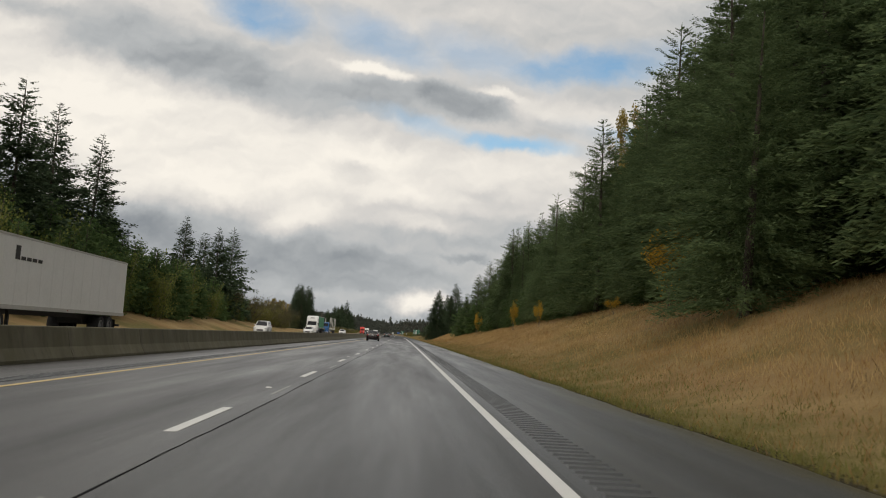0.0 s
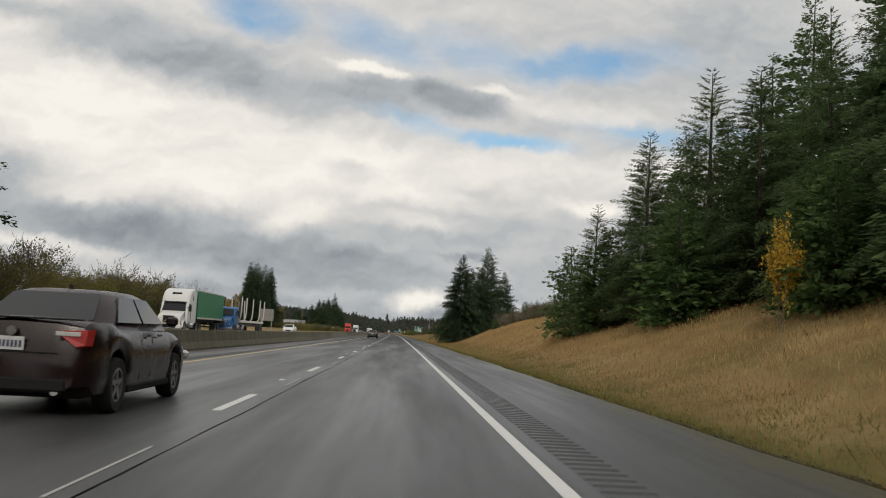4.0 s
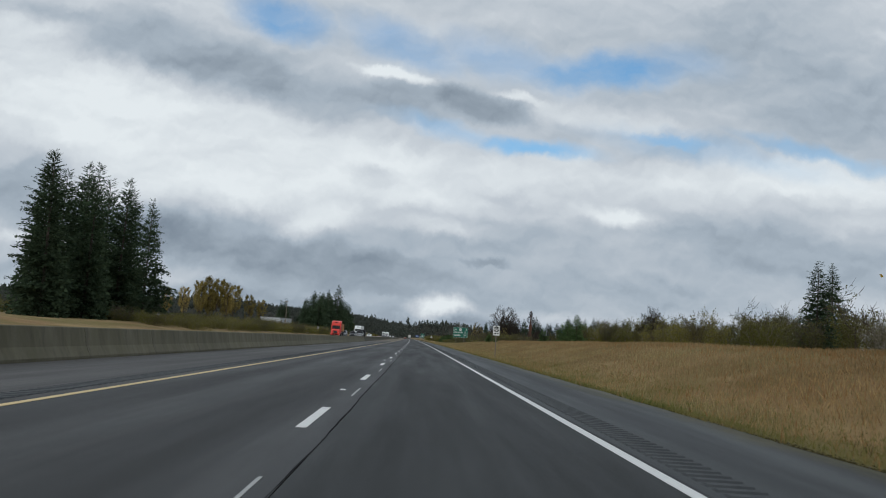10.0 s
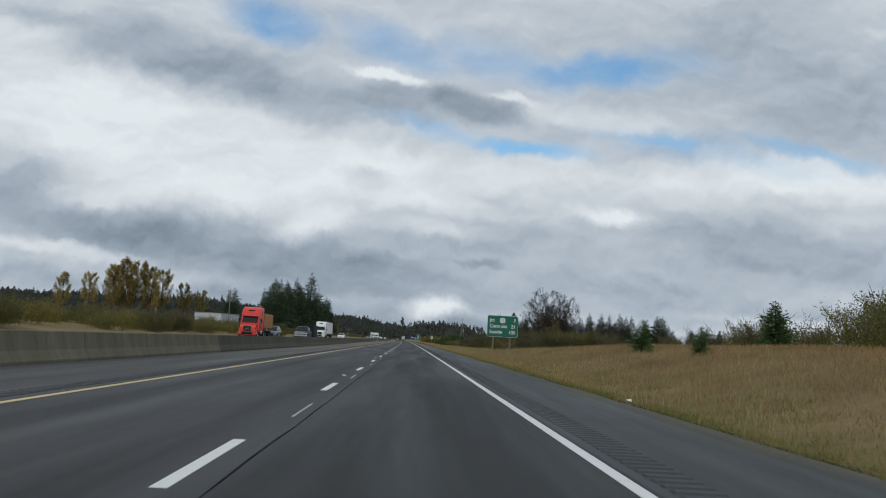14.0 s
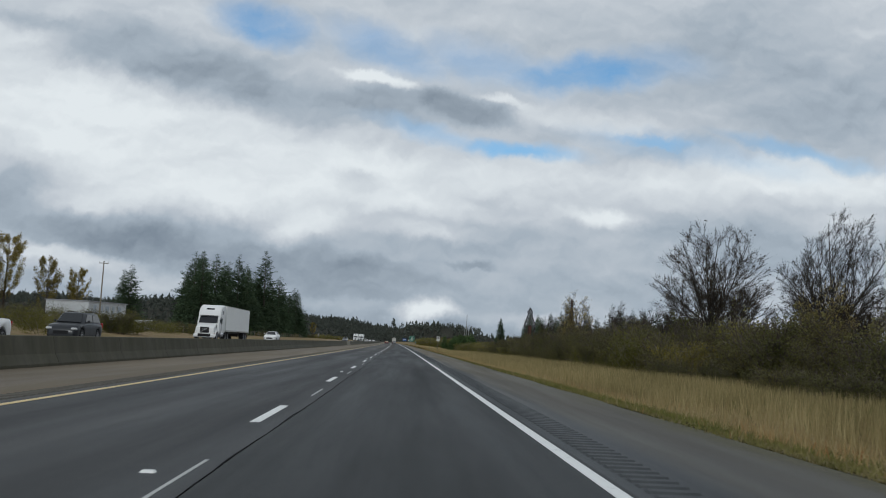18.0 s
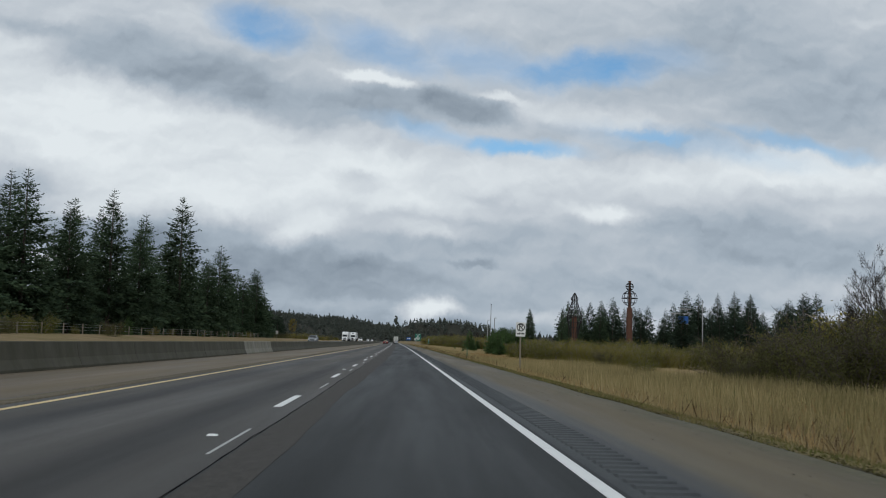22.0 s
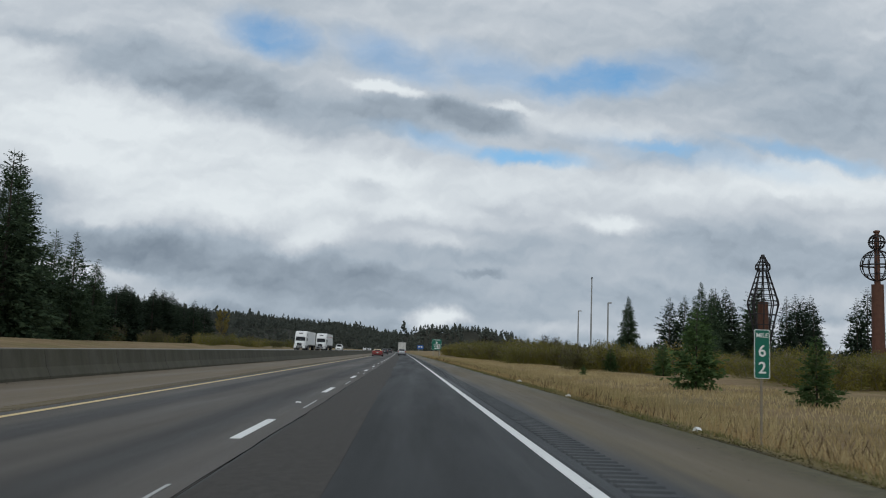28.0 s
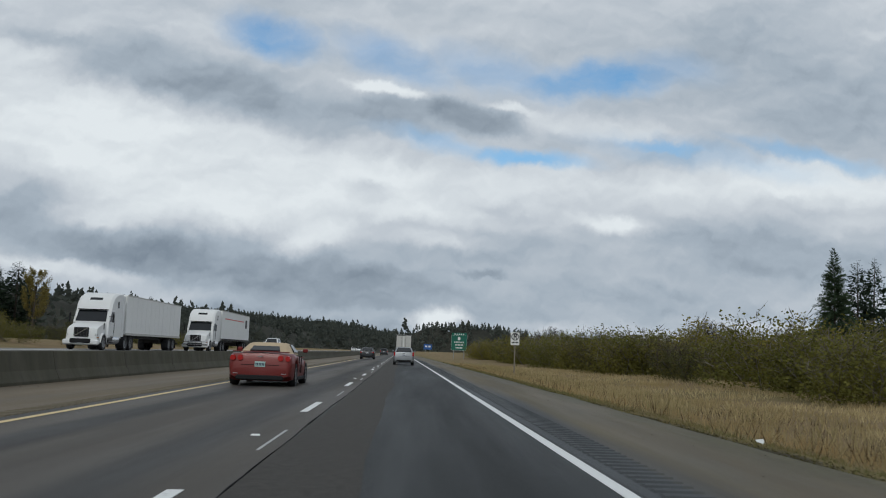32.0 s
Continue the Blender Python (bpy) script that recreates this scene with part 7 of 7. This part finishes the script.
# distance sign
SX, SZ, SW, SH = 10.28, 3.19, 3.42, 2.34
sign = thing("distance_sign", "green motorway distance sign with white words on two posts", "sign")
board = part("sign_board", plate_geo(0, SZ, SW, SH, 0, 0.03, 0.16), SIGN_GREEN, sign)
part("sign_border", plate_geo(0, SZ, SW + 0.05, SH + 0.05, 0.004, 0.03, 0.18), SIGN_WHITE, board)
for line, (left, right) in enumerate((("Jct", "7"), ("Centralia", "21"), ("Seattle", "105"))):
    z = SZ + 0.66 - line * 0.66
    letters(left, 0.54, board, -1.47, -0.02, z, SIGN_WHITE)
    letters(right, 0.54, board, 1.47, -0.02, z, SIGN_WHITE, align="RIGHT")
shield = part("route_shield", plate_geo(-0.02, SZ + 0.67, 0.60, 0.58, -0.016, 0.006, 0.2), SIGN_WHITE, board)
letters("12", 0.40, shield, -0.02, -0.024, SZ + 0.66, SIGN_BLACK, align="CENTER")
for x in (-1.0, 0.9):
    zf = land(497.2, SX + x) - 0.3
    part("post", Geo().box(x, 0.09, (zf + SZ) / 2, 0.13, 0.13, SZ - zf, 0.015), POST, sign)
stand(sign, 497.2, SX)


def no_parking(s, u, top):
    ob = thing("no_parking_sign", "white no-parking sign with tow-away symbol on a post", "sign", "no-parking signs")
    w, h = 0.62, 0.90
    z = top - h / 2
    b = part("sign_board", plate_geo(0, z, w, h, 0, 0.012, 0.05), SIGN_WHITE, ob)
    letters("P", 0.52, b, 0, -0.012, z + 0.14, SIGN_BLACK, align="CENTER")
    part("ring", ring_geo(0, -0.012, z + 0.14, 0.205, 0.265), SIGN_BLACK, b)
    q = 0.165
    part("slash", Geo().add([(-q, -0.014, z + 0.14 + q + 0.03), (-q + 0.05, -0.014, z + 0.14 + q + 0.06), (q + 0.02, -0.014, z + 0.14 - q), (q - 0.03, -0.014, z + 0.14 - q - 0.03)], [(0, 1, 2, 3)]), SIGN_BLACK, b)
    part("tow_symbol", Geo().box(-0.13, -0.012, z - 0.29, 0.20, 0.006, 0.07).box(-0.08, -0.012, z - 0.24, 0.09, 0.006, 0.06).box(0.14, -0.012, z - 0.28, 0.20, 0.006, 0.06).box(0.14, -0.012, z - 0.235, 0.10, 0.006, 0.04)
         .box(0.02, -0.012, z - 0.255, 0.12, 0.006, 0.02), SIGN_BLACK, b)
    zf = land(s, u) - 0.3
    part("post", Geo().box(0, 0.06, (zf + top - 0.1) / 2, 0.09, 0.09, top - 0.1 - zf, 0.01), POST, ob)
    stand(ob, s, u)


no_parking(367.3, 7.0, 2.78)
no_parking(689.0, 7.87, 2.58)
no_parking(1011.0, 7.85, 2.75)
# mile marker
ob = thing("mile_marker", "tall narrow green mile marker on a thin post", "sign")
b = part("sign_board", plate_geo(0, 1.31, 0.275, 0.90, 0, 0.01, 0.03), SIGN_GREEN, ob)
letters("MILE", 0.115, b, 0, -0.012, 1.66, SIGN_WHITE, align="CENTER")
letters("6", 0.31, b, 0, -0.012, 1.36, SIGN_WHITE, align="CENTER")
letters("2", 0.31, b, 0, -0.012, 1.04, SIGN_WHITE, align="CENTER")
part("sign_border", plate_geo(0, 1.31, 0.30, 0.925, 0.003, 0.01, 0.035), SIGN_WHITE, b)
zf = land(835, 6.96) - 0.3
part("post", Geo().box(0, 0.04, (zf + 1.7) / 2, 0.035, 0.035, 1.7 - zf), POST, ob)
stand(ob, 835, 6.96)
# exit sign: words too small to read stay plain bars
ob = thing("exit_sign", "green motorway exit sign with a top tab on posts", "sign")
zc = 3.55
b = part("sign_board", plate_geo(0, zc, 3.6, 3.4, 0, 0.03, 0.16), SIGN_GREEN, ob)
part("exit_tab", plate_geo(0, zc + 2.02, 3.5, 0.6, 0, 0.03, 0.08), SIGN_GREEN, ob)
part("sign_border", plate_geo(0, zc, 3.66, 3.46, 0.004, 0.03, 0.18), SIGN_WHITE, b)
part("route_shield", plate_geo(0, zc + 1.0, 0.62, 0.8, -0.016, 0.006, 0.25), SIGN_WHITE, b)
g = Geo()
for z, n, k in ((0.15, 7, 0.2), (-0.45, 6, 0.2), (-1.12, 5, 0.22)):
    for j in range(n):
        g.box((j - (n - 1) / 2) * 0.33, -0.02, zc + z, k, 0.004, 0.34)
part("word_bars", g, SIGN_WHITE, b)
g = Geo()
for j in range(5):
    g.box((j - 2) * 0.5, -0.02, zc + 2.02, 0.24, 0.004, 0.28)
part("word_bars", g, SIGN_WHITE, b)
for x in (-1.2, 1.2):
    part("post", Geo().box(x, 0.1, 1.6, 0.16, 0.16, 4.6, 0.02), STEEL_POST, ob)
stand(ob, 1158, 13.4)
ob = thing("services_sign", "small blue roadside services sign far ahead", "sign")
part("sign_board", plate_geo(0, 3.4, 3.4, 2.2, 0, 0.03, 0.12), SIGN_BLUE, ob)
part("word_bars", Geo().box(-0.7, -0.02, 3.6, 0.9, 0.004, 0.7).box(0.7, -0.02, 3.6, 0.9, 0.004, 0.7), SIGN_WHITE, ob)
for x in (-1.0, 1.0):
    part("post", Geo().box(x, 0.1, 1.5, 0.14, 0.14, 4.2), STEEL_POST, ob)
stand(ob, 1330, 12)
# the bare back of a big sign on the far side
ob = thing("sign_back", "bare metal back of a large sign with ribs and posts", "sign")
zb = land(310.5, -28.3)
part("sign_board", plate_geo(0, 3.6, 3.0, 2.6, 0, 0.03, 0.12), SIGN_BACK, ob)
for z in (2.5, 3.05, 3.6, 4.15, 4.7):
    part("rib", Geo().box(0, -0.05, z, 2.9, 0.07, 0.07), STEEL_POST, ob)
part("upright", Geo().box(0.0, -0.06, 3.6, 0.07, 0.07, 2.4), STEEL_POST, ob)
for x in (-1.15, 1.15):
    part("post", Geo().box(x, -0.12, (zb + 4.9) / 2 - 0.15, 0.18, 0.16, 5.2 - zb, 0.02), STEEL_POST, ob)
stand(ob, 310.5, -28.3)
# small signs beside the far carriageway
for s, u in ((847, -28.6), (560, -30)):
    ob = thing("small_sign", "small pale sign plate on a short post", "sign", "far side signs")
    z = land(s, u)
    part("sign_board", plate_geo(0, z + 1.9, 0.6, 0.75, 0, 0.012, 0.05), SIGN_BACK, ob)
    part("post", Geo().box(0, 0.05, z + 0.9, 0.08, 0.08, 2.4), POST, ob)
    stand(ob, s, u)
# slim marker post in the verge
ob = thing("marker_post", "slim green flexible marker post in the grass", "post")
part("stem", Geo().box(0, 0, 0.55, 0.10, 0.03, 1.5, 0.01), plain("green_plastic", (0.05, 0.16, 0.10), 0.6), ob)
stand(ob, 737, 8.1, land(737, 8.1) - 0.1)

# ---------------------------------------------------------------- poles


def utility_pole(s, u, h, arm=2.0, lean=0.0):
    ob = thing("utility_pole", "weathered wooden utility pole with a crossarm", "pole", "utility poles")
    z = land(s, u)
    part("pole", Geo().tube([(0, 0, -0.5), (0, 0, h - z)], [0.17, 0.11], 8), POST, ob, smooth=40)
    if arm:
        part("crossarm", Geo().box(0, 0, h - z - 0.4, arm, 0.12, 0.14, 0.02), POST, ob)
        for x in (-0.45, 0, 0.45):
            part("insulator", Geo().tube([(x * arm, 0, h - z - 0.33), (x * arm, 0, h - z - 0.12)], 0.05, 8), SIGN_BACK, ob)
    ob.matrix_basis = spot(s, u, z, 0, lean)


utility_pole(372, -46, 9.0, 2.4)
utility_pole(520, -34.7, 3.6, 0)
utility_pole(470, -62, 13, 0, 2)
utility_pole(735, -66, 11.5, 0)
utility_pole(690, -58, 14, 1.8)


def light_pole(s, u, h, head=True):
    ob = thing("light_pole", "tall grey steel light pole with a small head" if head else "tall bare grey steel mast", "pole", "light poles")
    z = land(s, u)
    part("shaft", Geo().tube([(0, 0, -0.4), (0, 0, (h - z) * 0.5), (0, 0, h - z)], [0.19, 0.16, 0.12], 10), STEEL_POST, ob, smooth=40)
    part("base_plate", Geo().box(0, 0, 0.05, 0.6, 0.6, 0.1, 0.02), STEEL_POST, ob)
    if head:
        part("lamp_head", Geo().box(0.35, 0, h - z - 0.05, 0.7, 0.3, 0.22, 0.05), SIGN_BACK, ob)
    else:
        part("cap", Geo().tube([(0, 0, h - z), (0, 0, h - z + 0.3)], [0.2, 0.16], 8), DARK_IRON, ob)
    ob.matrix_basis = spot(s, u, z)


light_pole(1003, 38.6, 17.3, False)
light_pole(1018.6, 39.0, 11.4)
light_pole(987, 38.4, 11.5)
light_pole(905, 93, 16.2, False)

# ---------------------------------------------------------------- the two iron sculptures beyond the field


def wire_globe(parent, x, y, z, r, wire, name):
    """An open globe of bent rods: meridians and parallels."""
    for k in range(6):
        a = math.pi * k / 6
        rod = [(x + r * math.cos(t) * math.cos(a), y + r * math.cos(t) * math.sin(a), z + r * math.sin(t)) for t in (2 * math.pi * i / 24 for i in range(25))]
        part(name, Geo().tube(rod, wire, 5, caps=False), DARK_IRON, parent)
    for h in (-0.6, 0, 0.6):
        q = r * math.sqrt(1 - h * h)
        rod = [(x + q * math.cos(t), y + q * math.sin(t), z + h * r) for t in (2 * math.pi * i / 24 for i in range(25))]
        part(name, Geo().tube(rod, wire * (1.6 if h == 0 else 1), 5, caps=False), DARK_IRON, parent)


ob = thing("globe_sculpture", "rusted steel column carrying two open wire globes", "sculpture")
z0 = land(995, 95)
part("column", Geo().tube([(0, 0, -0.5), (0, 0, 18.2)], [1.3, 1.15], 14), RUST, ob, smooth=40)
part("spindle", Geo().tube([(0, 0, 18.0), (0, 0, 28.0 - z0)], [0.6, 0.45], 10), RUST, ob, smooth=40)
wire_globe(ob, 0, 0, 22.0, 3.1, 0.10, "globe_rod")
wire_globe(ob, 0, 0, 26.7, 1.55, 0.09, "globe_rod")
part("finial", Geo().box(0, 0, 28.2 - z0, 1.0, 1.0, 0.5, 0.1), RUST, ob)
ob.matrix_basis = spot(995, 94, z0)
ob = thing("lattice_sculpture", "dark iron lattice tower shaped like a pointed lantern", "sculpture")
z0 = land(998, 73.6)
levels = ((5.0, 1.25), (9.5, 2.1), (13.6, 3.1), (14.3, 3.0), (20.4, 1.05), (20.8, 1.45), (21.6, 1.4), (22.2, 0.9), (23.2, 0.45))
n = 10
for k in range(n):
    a = 2 * math.pi * k / n
    part("rib", Geo().tube([(r * math.cos(a), r * math.sin(a), z) for z, r in levels], 0.13, 5), DARK_IRON, ob)
for z, r in list(levels[2:]) + [(15.5, 2.62), (16.7, 2.23), (17.9, 1.85), (19.1, 1.47), (11.6, 2.6), (9.5, 2.1), (7.4, 1.7)]:
    part("hoop", Geo().tube([(r * math.cos(2 * math.pi * i / 16), r * math.sin(2 * math.pi * i / 16), z) for i in range(17)], 0.09, 5, caps=False), DARK_IRON, ob)
part("pedestal", Geo().tube([(0, 0, -0.5), (0, 0, 14.0)], [1.25, 1.0], 10), RUST, ob, smooth=40)
part("cap", Geo().tube([(0, 0, 22.9), (0, 0, 23.7)], [0.5, 0.36], 8), DARK_IRON, ob)
ob.matrix_basis = spot(998, 72.2, z0)
ob = thing("wind_sculpture", "blue box on a post with flat metal vanes", "sculpture")
z0 = land(1010, 128)
part("post", Geo().tube([(0, 0, -0.5), (0, 0, 13.2)], [0.5, 0.4], 8), RUST, ob)
part("box", Geo().box(0, 0, 14.4, 3.8, 2.0, 3.0, 0.1), SIGN_BLUE, ob)
part("vane", Geo().box(-0.6, 0, 17.0, 8.6, 1.2, 0.35, 0.08), SIGN_BACK, ob)
part("vane", Geo().box(0.4, 0, 19.0, 5.2, 1.2, 0.35, 0.08), SIGN_BACK, ob)
part("spindle", Geo().tube([(0, 0, 15.8), (0, 0, 21.5)], 0.14, 6), DARK_IRON, ob)
ob.matrix_basis = spot(1010, 120.8, z0)

# ---------------------------------------------------------------- the roadside building and van, far left
ob = thing("storage_building", "low whitewashed storage building with painted scrawl on its base", "building")
z0 = land(695, -61)
part("lower_wall", Geo().box(0, 0, 1.2, 9.0, 12.3, 2.8), WHITE_WALL, ob)
part("upper_wall", Geo().box(-0.1, 0, 4.0, 9.6, 13.0, 2.7, 0.04), WHITE_WALL, ob, "faded white sheet gable with worn lettering marks")
part("roof", Geo().box(-0.1, 0, 5.45, 10.0, 13.4, 0.18), ROOF_GREY, ob)
FADED = plain("faded_blue_grey", (0.33, 0.37, 0.42), 0.8, 0, 0.2, 1)
for k in range(5):
    part("worn_mark", Geo().box(4.72, -4.4 + k * 2.1, 4.0, 0.03, 1.3 if k % 3 else 0.9, 1.4), FADED, ob)
r_ = random.Random(3)
for k in range(16):
    part("paint_scrawl", Geo().box(4.515, -5.4 + k * 0.7, 1.2 + r_.uniform(-0.3, 0.4), 0.03, r_.uniform(0.15, 0.55), r_.uniform(0.3, 1.3)), SIGN_BLACK, ob)
for k in range(6):
    part("wall_seam", Geo().box(4.71, -5.4 + k * 2.1, 4.0, 0.05, 0.06, 2.6), WHITE_WALL, ob)
ob.matrix_basis = spot(698.8, -63.4, z0 - 0.2, -16)
ob = thing("travel_trailer", "old white caravan standing in the grass", "caravan")
z0 = land(716, -58)
part("body", profile_solid([(0, 0.5), (-0.1, 1.4), (0.3, 2.5), (4.2, 2.6), (4.6, 1.7), (4.4, 0.5)], 1.1, 0.1, 0.15), WHITE_WALL, ob, smooth=35)
for y in (0.9, 3.0):
    part("window", Geo().box(1.11, y, 1.75, 0.04, 0.9, 0.55, 0.01), GLASS_DARK, ob)
part("door", Geo().box(1.11, 2.0, 1.35, 0.04, 0.65, 1.6, 0.01), SIGN_BACK, ob)
add_wheel(ob, 1.0, 2.3, 0.33)
add_wheel(ob, -1.0, 2.3, 0.33)
ob.matrix_basis = spot(716, -58, z0, -20)
ob = thing("painted_shed", "low pale shed with painted scrawl among bushes", "building")
part("wall", Geo().box(0, 0, 1.2, 4, 9, 2.6), WHITE_WALL, ob)
part("roof", Geo().box(0, 0, 2.6, 4.4, 9.4, 0.2), ROOF_GREY, ob)
for k in range(10):
    part("paint_scrawl", Geo().box(2.015, -4 + k * 0.8, 1.2 + r_.uniform(-0.2, 0.3), 0.03, r_.uniform(0.2, 0.6), r_.uniform(0.3, 1.0)), SIGN_BLUE, ob)
ob.matrix_basis = spot(560, -76, land(560, -76), -15)
# field fence on the far side
fence = thing("field_fence", "wire field fence with pale wooden posts", "fence")
post_me = Geo().box(0, 0, 0.55, 0.12, 0.12, 1.4, 0.01).mesh("post", POST)
for k in range(44):
    s = 610 + k * 6.2
    u = -37.5
    p = part("post", post_me, POST, fence)
    p.matrix_basis = spot(s, u, land(s, u))
for z in (0.5, 0.85, 1.15):
    part("wire", Geo().tube([(-37.5 + bend(s), s, land(s, -37.5) + z) for s in (610 + k * 6.2 for k in range(44))], 0.012, 3), STEEL_POST, fence)
# scraps of litter in the verge
for k, (s, u) in enumerate(((272.5, 5.5), (274.2, 5.1), (271.1, 5.9), (834.0, 5.4), (845.5, 5.2), (862.0, 5.8), (961.0, 5.5), (418.0, 5.3))):
    w = 0.07 + 0.03 * (k % 3)
    g = Geo()
    g.loft([[(-w, -0.05, 0.0), (-w * 0.2, -0.07, 0.05), (w * 0.5, -0.04, 0.015), (w, -0.05, 0.03)],
            [(-w * 0.9, 0.06, 0.02), (-w * 0.1, 0.05, 0.07), (w * 0.4, 0.07, 0.03), (w * 0.9, 0.05, 0.0)],
            [(-w * 0.9, 0.05, -0.02), (-w * 0.1, 0.05, 0.0), (w * 0.4, 0.06, -0.01), (w * 0.9, 0.05, -0.02)]], caps=False, closed=False)
    ob = part("litter_scrap", g, SIGN_WHITE)
    tagged(ob, "crumpled white litter scrap lying in the verge grass", "litter", "verge litter")
    ob.matrix_basis = spot(s, u, land(s, u) + 0.05, 40 * k)
